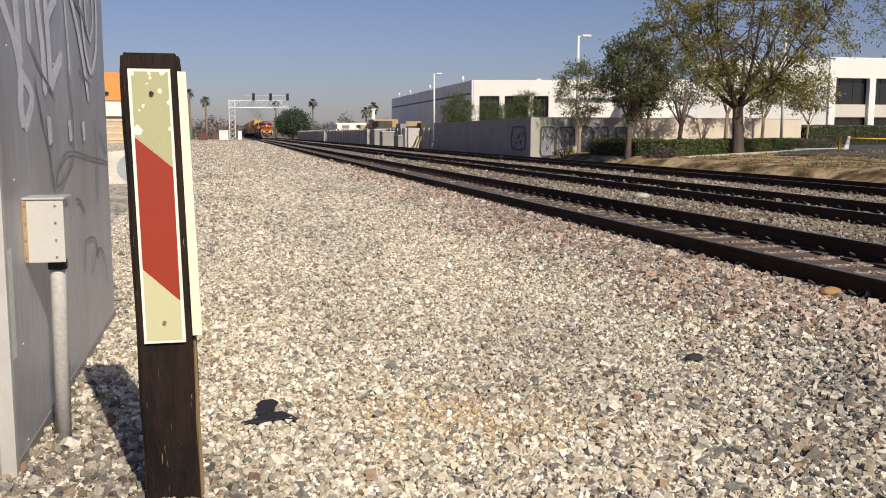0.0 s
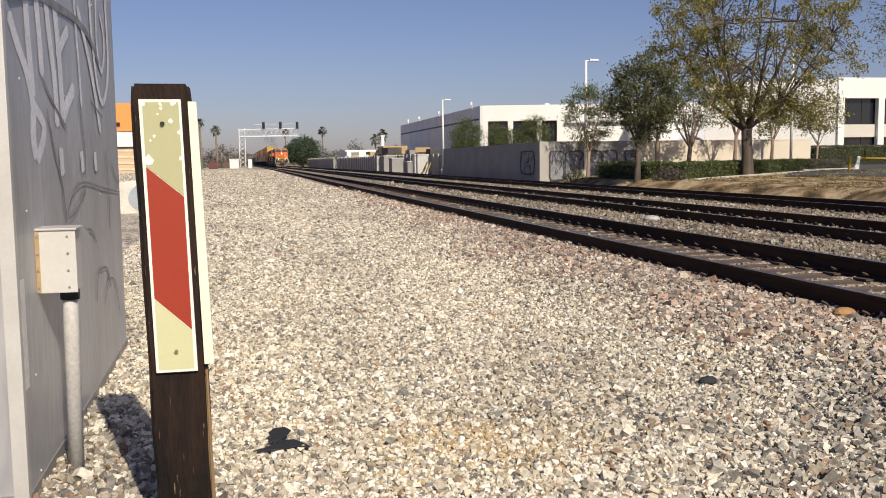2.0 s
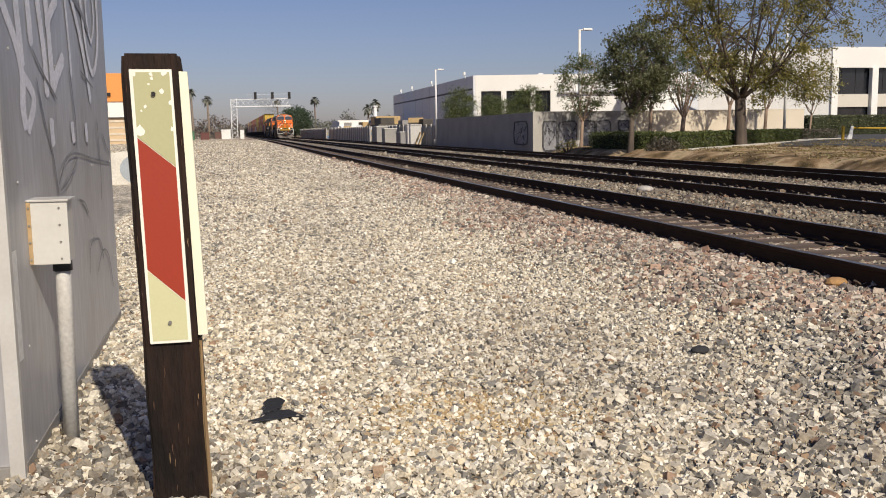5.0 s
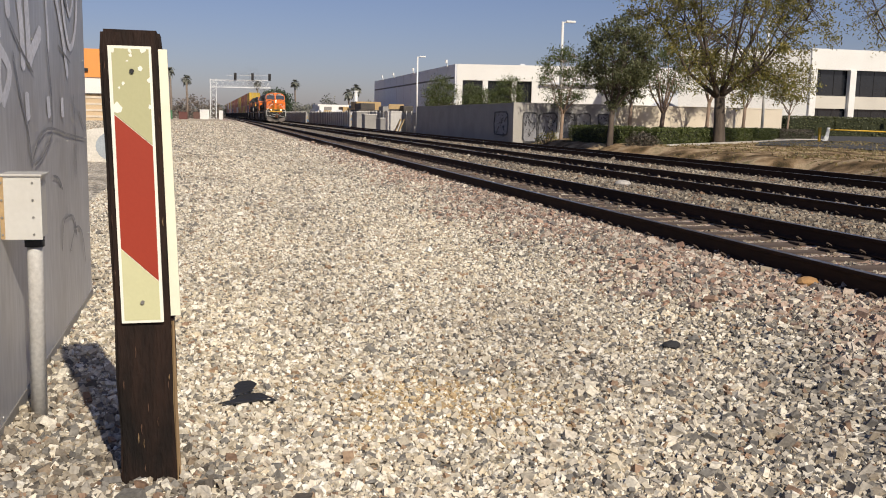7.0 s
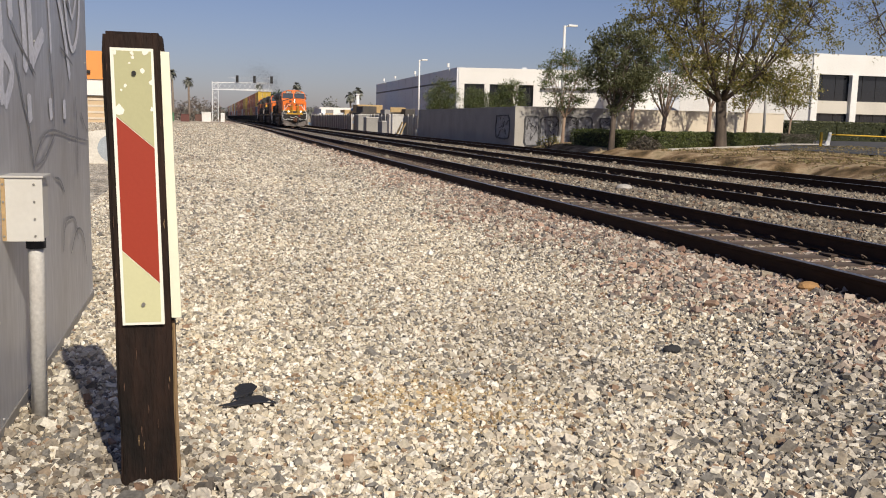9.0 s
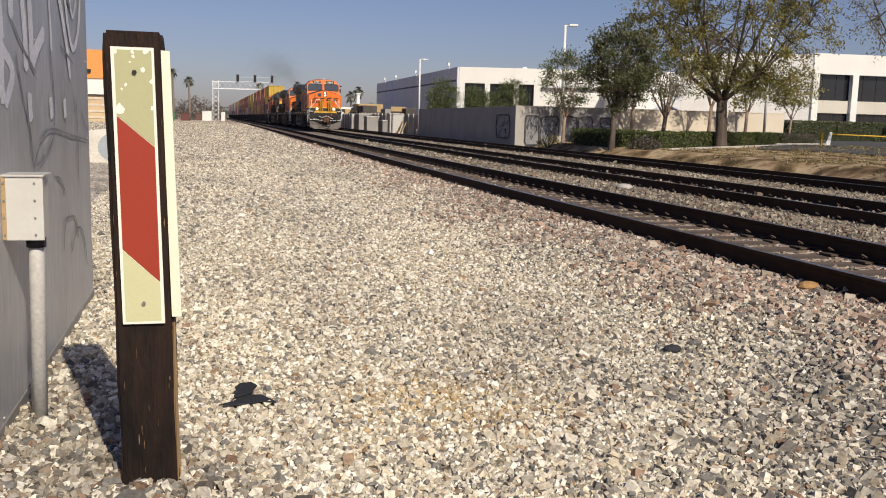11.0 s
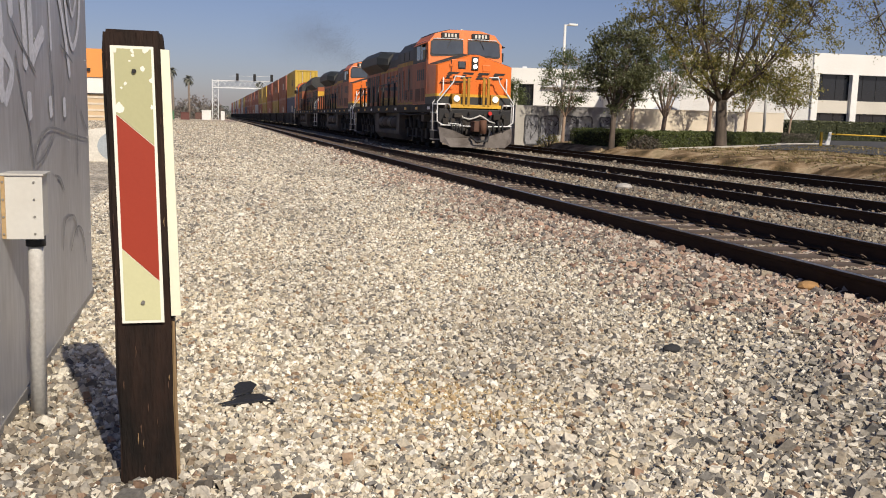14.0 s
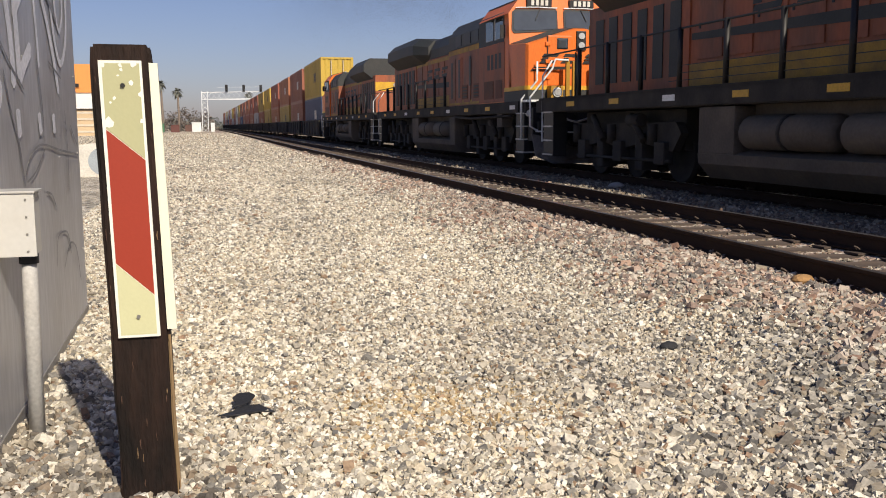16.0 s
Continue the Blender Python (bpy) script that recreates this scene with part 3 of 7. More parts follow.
# ---- steel equipment house ----
def build_cabinet():
    W = -0.87
    c = empty("equipment_cabin", pose(W, 0, 0), "grey steel trackside equipment cabin with faded spray paint", "equipment cabin")
    m = surf("brushed_grey_steel", (0.46, 0.46, 0.48), 0.42, 0.15, (0.33, 0.32, 0.32), 0.75, 1.6, 22, 0.05, (1, 1, 0.22))
    part("body", box(-2.4, 0, 3.92, 7.32, -0.05, 3.0, 0.008), m, c)
    part("base_rail", box(-2.41, 0.006, 3.90, 7.34, -0.05, 0.055, 0.004), surf("warm_grey_base", (0.33, 0.31, 0.28), 0.6, 0.3), c)
    part("roof", box(-2.5, 0.06, 3.85, 7.4, 3.0, 3.1, 0.02), m, c)
    part("corner_strip", box(-0.05, 0.008, 3.88, 3.925, 0.0, 3.0, 0.003), M_BOX, c)
    part("notice", box(0.001, 0.004, 3.93, 4.02, 0.48, 0.93), M_WHITE_METAL, c, "white notice plate")
    for y in (4.15, 5.2, 6.3, 7.2):
        for z in (0.08, 0.5, 1.2, 1.75, 2.4):
            part("rivet", tube([(0.0, y, z), (0.005, y, z)], 0.006, 6), M_BOX, c)
    # spray paint: pale loops and thin dark scrawl, a little proud of the wall
    pale = surf("pale_spray_paint", (0.80, 0.80, 0.84), 0.6, 0, (0.58, 0.59, 0.62), 0.5, 6, 40, 0.0)
    dark = surf("dark_spray_scrawl", (0.20, 0.20, 0.21), 0.6, 0, (0.32, 0.32, 0.33), 0.9, 6, 40, 0.0)

    def stroke(name, pts, w, mat, x=0.003):
        bm = bmesh.new()
        n = len(pts)
        L, R = [], []
        for i, (y, z) in enumerate(pts):
            y0, z0 = pts[max(i - 1, 0)]
            y1, z1 = pts[min(i + 1, n - 1)]
            d = Vector((y1 - y0, z1 - z0)).normalized()
            ww = w * (0.35 if i in (0, n - 1) else 1.0)
            L.append(bm.verts.new((x, y - d.y * ww * 1.8, z + d.x * ww)))
            R.append(bm.verts.new((x, y + d.y * ww * 1.8, z - d.x * ww)))
        for i in range(n - 1):
            bm.faces.new((L[i], L[i + 1], R[i + 1], R[i]))
        bmesh.ops.recalc_face_normals(bm, faces=bm.faces[:])
        return part(name, bm, mat, c)

    def curve(ctrl, k=6):
        out = []
        for i in range(len(ctrl) - 1):
            p0, p1, p2, p3 = (Vector(ctrl[max(i - 1, 0)]), Vector(ctrl[i]), Vector(ctrl[i + 1]), Vector(ctrl[min(i + 2, len(ctrl) - 1)]))
            for s in range(k):
                t = s / k
                out.append(tuple(0.5 * ((2 * p1) + (p2 - p0) * t + (2 * p0 - 5 * p1 + 4 * p2 - p3) * t * t + (3 * p1 - p0 - 3 * p2 + p3) * t ** 3)))
        out.append(ctrl[-1])
        return out
    P = [([(4.02, 2.0), (4.14, 1.9), (4.31, 1.78), (4.39, 1.65), (4.36, 1.52), (4.4, 1.42)], 0.030), ([(4.39, 1.66), (4.58, 1.59), (4.58, 1.52), (4.42, 1.41)], 0.028),
         ([(4.33, 2.5), (4.35, 2.0), (4.38, 1.81), (4.4, 1.69)], 0.030), ([(4.5, 2.5), (4.59, 2.03), (4.62, 1.8)], 0.030), ([(4.7, 2.5), (4.83, 2.04), (4.92, 1.8), (4.93, 1.58)], 0.032),
         ([(4.93, 2.5), (5.04, 2.07), (5.08, 1.85), (5.09, 1.63)], 0.034), ([(5.0, 1.93), (5.16, 2.02), (5.37, 2.12)], 0.030), ([(5.09, 1.63), (5.21, 1.70), (5.47, 1.82)], 0.038)]
    P += [([(5.6, 2.5), (5.63, 2.15), (5.68, 1.9), (5.7, 1.72)], 0.018), ([(5.7, 2.3), (6.05, 2.04), (6.27, 1.81), (6.41, 1.6)], 0.030),
          ([(6.2, 2.7), (6.2, 2.3), (6.28, 2.06), (6.39, 1.89), (6.57, 1.8), (6.82, 1.93), (6.95, 2.18), (6.9, 2.65)], 0.024), ([(6.5, 2.6), (6.43, 2.33), (6.43, 2.15), (6.57, 2.01), (6.74, 2.12), (6.76, 2.27), (6.62, 2.4)], 0.018),
          ([(4.98, 1.48), (4.98, 1.40), (5.0, 1.34)], 0.030), ([(5.6, 1.47), (5.61, 1.41), (5.63, 1.35)], 0.030), ([(6.11, 1.47), (6.12, 1.41), (6.12, 1.35)], 0.030)]
    for i, (pts, w) in enumerate(P):
        stroke("pale_spray_stroke", curve(pts), w, pale, 0.002 + 0.0004 * i)
    D = [[(4.0, 2.06), (4.27, 2.11), (4.62, 2.17), (5.03, 2.19), (5.62, 2.21), (6.13, 2.17), (6.48, 2.05)], [(4.62, 1.79), (4.85, 1.69), (5.18, 1.58)], [(4.67, 1.66), (4.8, 1.47), (4.96, 1.3), (5.05, 1.09)],
         [(5.06, 1.14), (5.3, 1.25), (5.65, 1.29), (6.37, 1.24), (7.2, 1.19)], [(6.03, 1.78), (6.3, 1.74), (6.54, 1.7)], [(5.1, 1.11), (5.37, 1.15), (5.73, 1.27)], [(5.9, 0.55), (5.98, 0.69), (6.11, 0.73), (6.43, 0.7), (6.55, 0.55)]]
    D += [[(5.67, 1.02), (5.87, 0.99), (6.01, 0.91)], [(6.85, 1.4), (7.01, 1.32), (7.18, 1.25)], [(5.61, 1.77), (5.71, 1.51), (5.7, 1.3)], [(6.2, 0.5), (6.5, 0.62), (6.8, 0.55), (6.95, 0.3)], [(6.6, 1.5), (6.65, 1.2), (6.6, 0.95)]]
    for i, pts in enumerate(D):
        stroke("dark_spray_stroke", curve(pts), 0.022 if i == 0 else 0.007, dark, 0.0065 + 0.0003 * i)

    j = empty("junction_box", pose(W, 4.3, 0.835), "light grey steel junction box on a conduit beside the cabin", "junction box")
    part("box", box(0.004, 0.158, 0.0, 0.17, 0.0, 0.27, 0.005), M_BOX, j)
    part("cover", box(0.0, 0.166, -0.016, 0.0, -0.004, 0.276, 0.003), surf("pale_grey_cover", (0.62, 0.61, 0.57), 0.45, 0.1, (0.45, 0.4, 0.33), 0.3, 4, 50, 0.02, grain=0.2), j)
    part("rusty_flange", box(0.0, 0.016, -0.02, -0.014, 0.0, 0.27), surf("rust_streaked_flange", (0.45, 0.31, 0.16), 0.8), j)
    for z in (0.02, 0.095, 0.17, 0.245):
        part("screw", tube([(0.132, -0.021, z), (0.132, -0.016, z)], 0.005, 6), M_BOLT, j)
        part("screw", tube([(0.008, -0.025, z), (0.008, -0.02, z)], 0.005, 6), M_BOLT, j)
    part("lid", box(0.0, 0.172, -0.024, 0.178, 0.272, 0.282, 0.003), M_BOX, j)
    part("collar", tube([(0.116, 0.08, -0.045), (0.116, 0.08, 0.0)], 0.042, 14), M_RUBBER, j)
    part("conduit", tube([(0.098, 0.12, -0.87), (0.116, 0.08, -0.06), (0.116, 0.08, -0.04)], [0.036, 0.034, 0.030], 16), M_GALV, j)


build_post()
build_cabinet()

# ---- the works and car park beyond the tracks ----
def build_office():
    """White two-storey works: a long grey side along the tracks, a pale front set aslant."""
    o = empty("office_building", pose(32.5, 121, 0, 0, 0, -14.1), "white rendered two-storey works building with a long grey side", "building")
    part("body", box(0.05, 40, 0.6, 30, 0.0, 8.6), M_WHITE, o)
    side = prism([(0, 0), (0, 8.65), (-0.25, 8.65), (-0.25, 0)], 0, 68)
    sob = part("side_wall", side, M_GREYWALL, o, "grey painted concrete side wall")
    sob.matrix_basis = pose(0, 0.1, 0, 0, 0, 13.2)
    band = part("dark_band", box(-0.28, -0.24, 0.5, 67.5, 6.75, 7.0), M_BLACK_METAL, sob, "dark horizontal reveal strip")
    for k in range(9):
        part("panel_joint", box(-0.262, -0.245, 6.5 * k + 4, 6.5 * k + 4.04, 0, 8.6), M_CONC_GREY, sob)
    for y in (4.0, 27.0, 45.0, 57.0):
        lamp = part("wall_lamp", box(-0.62, -0.35, y, y + 0.3, 8.95, 9.4), M_WHITE_METAL, sob)
        part("lamp_arm", tube([(-0.2, y + 0.15, 8.2), (-0.45, y + 0.15, 9.0)], 0.05, 6), M_WHITE_METAL, lamp)
    roof = prism([(-0.25, 8.3), (22, 8.3), (22, 8.5), (-0.25, 8.5)], 0, 66)
    rb = part("roof", roof, M_GREYWALL, o)
    rb.matrix_basis = pose(0, 0.2, 0, 0, 0, 13.2)
    # front: parapet, fascia fins and dark openings between them
    part("parapet", box(0.0, 30, 0.0, 0.5, 6.55, 8.66, 0.03), M_WHITE, o)
    for x0, x1 in ((0.0, 0.8), (3.5, 4.2), (7.4, 8.1), (10.1, 30)):
        part("pier", box(x0, x1, 0.0, 0.55, 0, 6.55, 0.02), M_WHITE, o)
    for x0, x1 in ((0.8, 3.5), (4.2, 7.4), (8.1, 10.1)):
        w = part("window", box(x0, x1, 0.5, 0.58, 2.6, 6.55), M_GLASS_DARK, o, "dark glazing behind the piers")
        for k in range(1, 4):
            xx = x0 + (x1 - x0) * k / 4
            part("mullion", box(xx - 0.04, xx + 0.04, 0.44, 0.5, 2.6, 6.55), M_BLACK_METAL, w)
        part("spandrel", box(x0, x1, 0.3, 0.5, 0, 2.6), M_WHITE, o)
    part("canopy", box(11.2, 24, -0.6, 0.0, 6.2, 6.45), M_GREYWALL, o)
    part("slot_window", box(17.2, 20.5, -0.02, 0.05, 2.7, 3.5), M_GREYWALL, o)
    part("roof_vent", box(9, 9.6, 6, 6.6, 8.6, 9.2), M_GREYWALL, o)
    b = empty("low_white_building", pose(50, 106, 0, 0, 0, -8), "white rendered low building behind the wall", "building")
    part("wall", box(0, 24, 0, 18, 0, 5.8, 0.02), M_WHITE, b)
    part("roof_edge", box(-0.1, 24.1, -0.1, 18.1, 5.8, 6.0), M_GREYWALL, b)
    part("blue_tank", box(13, 17, -8, -5, 0, 4.0, 0.4), surf("blue_tarp", (0.16, 0.26, 0.36), 0.6), b, "blue covered load in the yard")


def build_right_building():
    b = empty("white_office_block", pose(64.6, 90, 0, 0, 0, -2), "white two-storey office block with tall piers", "building")
    part("core", box(0.4, 60, 0.62, 25, 0, 7.6), M_GLASS_DARK, b, "dark glazed storeys")
    part("parapet", box(0, 60, 0, 25, 7.6, 9.85, 0.03), M_WHITE, b)
    part("spandrel", box(0.3, 60, 0.3, 0.61, 3.35, 4.75), surf("beige_spandrel", (0.62, 0.58, 0.50), 0.8, 0, None, 0.2, 0.4), b, "beige spandrel panel")
    part("plinth", box(0.3, 60, 0.3, 0.61, 0, 1.2), M_WHITE, b)
    for x in (0.0, 4.9, 11.0, 17.5, 24.0):
        p = part("pier", prism([(x, 0), (x + 0.75, 0), (x + 0.75, 7.6), (x, 7.6)], -0.12, 0.5), M_WHITE, b)
    for k in range(8):
        part("window_joint", box(1.6 + k * 1.7, 1.64 + k * 1.7, 0.58, 0.62, 1.2, 7.6), M_BLACK_METAL, b)
    wing = part("angled_wing", box(-14.0, 0.0, 0.05, 0.5, 0, 9.7, 0.02), M_WHITE, b, "white rendered wall set aslant")
    wing.matrix_basis = pose(0.0, 0.1, 0, 0, 0, -25)
    part("panel_joint", box(-7.02, -6.98, 0.044, 0.05, 0, 9.7), M_GREYWALL, wing)
    part("panel_joint", box(-14.0, 0.0, 0.044, 0.05, 7.55, 7.6), M_GREYWALL, wing)
    part("sloped_porch", prism([(-14, 0), (-9, 0), (-9, 5.4), (-14, 2.2)], 12, 16), M_GREYWALL, b)


def block_wall(name, x0, y0, x1, y1, z0, top0, mat, label, group=""):
    """A block wall with a cap, its courses cut as shallow joints."""
    L = math.hypot(x1 - x0, y1 - y0)
    w = empty(name, pose(x0, y0, 0, 0, 0, math.degrees(math.atan2(y1 - y0, x1 - x0))), label, "wall", group, "structure")
    part("masonry", box(0, L, 0, 0.2, z0, top0), mat, w)
    part("cap", box(-0.03, L + 0.03, -0.03, 0.23, top0, top0 + 0.06, 0.01), mat, w)
    return w


def build_walls():
    block_wall("wall_trackside", 17.9, 80.0, 17.5, 52.0, -0.2, 2.33, M_CONC_GREY, "grey overpainted concrete wall along the tracks")
    w = block_wall("wall_corner", 17.5, 52.0, 24.0, 52.0, -0.2, 2.36, M_CONC_GREY, "grey wall with sprayed lettering shapes")
    block_wall("wall_return", 24.0, 52.2, 27.7, 60.0, -0.2, 2.40, M_CONC_GREY, "grey wall turning back towards the car park")
    w2 = block_wall("wall_car_park", 27.7, 60.0, 40.9, 60.0, -0.2, 2.52, M_BEIGE, "beige block wall dappled by tree shade")
    # a darker strip stands for the shade in the wall's joint
    part("joint_line", box(0, 13.2, -0.012, 0.0, 1.05, 1.075), surf("shadow_joint", (0.40, 0.35, 0.27), 0.9), w2)
    part("corner_pier", box(-0.05, 0.9, -0.06, 0.0, -0.2, 2.38, 0.01), M_CONC, w, "paler concrete corner pier")
    inkm = surf("black_spray_lettering", (0.045, 0.045, 0.05), 0.8, 0, (0.2, 0.2, 0.2), 0.7, 5, 30, 0)
    fill = surf("grey_spray_fill", (0.27, 0.27, 0.285), 0.8, 0, (0.15, 0.15, 0.16), 0.8, 4, 30, 0)
    rng = random.Random(8)

    def blob(parent, cx, cz, wd, ht, y=-0.004):
        """A bulging sprayed shape: pale filling and a jagged black outline, its strokes unreadable."""
        bm = bmesh.new()
        ring = []
        for k in range(16):
            q = k * math.pi / 8
            ring.append((cx + wd / 2 * (abs(math.cos(q)) ** 0.3) * math.copysign(1, math.cos(q)) * rng.uniform(0.9, 1.05),
                         cz + ht / 2 * (abs(math.sin(q)) ** 0.3) * math.copysign(1, math.sin(q)) * rng.uniform(0.9, 1.05)))
        bm.faces.new([bm.verts.new((x, y, z)) for x, z in ring])
        part("spray_fill", bm, fill, parent)
        bm = bmesh.new()
        for k in range(16):
            (xa, za), (xb, zb) = ring[k], ring[(k + 1) % 16]
            tube([(xa, y - 0.003, za), (xb, y - 0.003, zb)], 0.06, 4, bm)
        part("spray_outline", bm, inkm, parent)
        bm = bmesh.new()
        for k in range(16):
            x0 = cx + rng.uniform(-0.4, 0.4) * wd
            z0 = cz + rng.uniform(-0.4, 0.4) * ht
            tube([(x0, y - 0.003, z0), (x0 + rng.uniform(-0.18, 0.18) * wd, y - 0.003, z0 + rng.uniform(-0.2, 0.2) * ht)], 0.035, 4, bm)
        part("spray_stroke", bm, inkm, parent)
    for cx, wd in ((0.9, 0.95), (2.05, 1.15), (3.25, 1.1), (4.3, 0.9)):
        blob(w, cx + 0.1, 1.0, wd, 1.75, -0.07 if cx < 1.2 else -0.004)
    blob(w, 5.7, 1.55, 0.7, 0.6)
    t = empty("sprayed_panel", pose(17.52, 52.6, 0, 0, 0, 90), "pale sprayed bubble shape on the trackside wall", "graffiti", "", "structure")
    t.matrix_basis = pose(17.48, 55.9, 0, 0, 0, -89.2)
    blob(t, 1.5, 1.15, 2.6, 1.45)


def lamp_post(x, y, z, top, label, double=False):
    p = empty("street_lamp", pose(x, y, z), label, "street lamp", "lamp posts")
    part("footing", tube([(0, 0, -0.3), (0, 0, 0.5)], 0.25, 12), M_CONC, p)
    part("pole", tube([(0, 0, 0.3), (0, 0, top)], [0.10, 0.075], 10), M_WHITE_METAL, p)
    part("arm", tube([(0, 0, top - 0.05), (0.4, 0, top + 0.02)], 0.04, 6), M_WHITE_METAL, p)
    part("lamp_head", box(0.2, 0.75, -0.14, 0.14, top - 0.05, top + 0.07, 0.03), M_WHITE_METAL, p)
    if double:
        part("lamp_head", box(-0.7, 0.0, -0.16, 0.16, top - 0.25, top - 0.13, 0.03), M_WHITE_METAL, p)
        part("crossarm", tube([(-0.5, 0, top - 0.15), (0, 0, top - 0.05)], 0.035, 6), M_WHITE_METAL, p)


def build_car_park():
    bm = bmesh.new()
    vs = [bm.verts.new((x, y, 0.385)) for x, y in ((26.6, 41.1), (29.2, 40.6), (28.7, 34.5), (29.3, 30.9), (60, 40), (130, 60), (130, 88), (37, 88), (36, 55))]
    bm.faces.new(vs)
    bmesh.ops.recalc_face_normals(bm, faces=bm.faces[:])
    if bm.faces[0].normal.z < 0:
        bmesh.ops.reverse_faces(bm, faces=bm.faces[:])
    tagged(part("car_park", bm, M_ASPHALT), "dark asphalt car park behind the kerb", "car park", kind="structure")
    k = empty("kerb", pose(0, 0, 0), "pale worn concrete kerb round the planting", "kerb", kind="structure")
    pts = [(20.2 + i * 1.5, float(kerb_y(20.2 + i * 1.5))) for i in range(15)]
    for (xa, ya), (xb, yb) in zip(pts, pts[1:]):
        L = math.hypot(xb - xa, yb - ya)
        ob = part("kerbstone", box(0.005, L - 0.005, 0, 0.16, 0.2, 0.44, 0.02), M_KERB, k)
        ob.matrix_basis = pose(xa, ya, 0, 0, 0, math.degrees(math.atan2(yb - ya, xb - xa)))
    i = empty("island_kerb", pose(40, 57.2, 0, 0, 0, 28), "pale kerb round a planted island", "kerb", kind="structure")
    part("kerbstone", box(-2.5, 5.0, 0, 0.16, 0.25, 0.46, 0.02), M_KERB, i)
    g = empty("car_park_gate", pose(38.3, 52, 0.36), "yellow and white swing gate at the car park", "gate")
    part("post", box(-0.07, 0.07, -0.07, 0.07, 0, 0.95, 0.01), M_YELLOW, g)
    part("board", prism([(0.25, 0.1), (0.65, 0.12), (0.75, 0.95), (0.55, 0.95), (0.45, 0.5)], -0.03, 0.03), M_WHITE_METAL, g, "white gate board")
    part("bar", tube([(0.7, 0, 0.82), (6.5, 0.3, 0.72)], 0.045, 8), M_YELLOW, g)
    s = empty("small_sign", pose(70.2, 84, 0.4), "small blue sign on a thin post", "sign")
    part("pole", tube([(0, 0, 0), (0, 0, 1.8)], 0.04, 6), M_GALV, s)
    part("plate", box(-0.25, 0.25, -0.03, 0.0, 1.3, 2.0), surf("blue_sign", (0.03, 0.12, 0.35), 0.5), s)


# ---- plants ----
def leaf_arrays(centres, sizes, rng, droop=0.0):
    n = len(centres)
    a = rng.normal(size=(n, 3))
    a /= np.linalg.norm(a, axis=1, keepdims=True)
    a[:, 2] -= droop
    b = rng.normal(size=(n, 3))
    b = np.cross(a, b)
    b /= np.linalg.norm(b, axis=1, keepdims=True) + 1e-9
    a *= sizes[:, None]
    b *= sizes[:, None] * 0.42
    v = np.stack([centres - a, centres + b, centres + a, centres - b], 1).reshape(-1, 3)
    f = np.arange(n * 4).reshape(-1, 4)
    return v, f


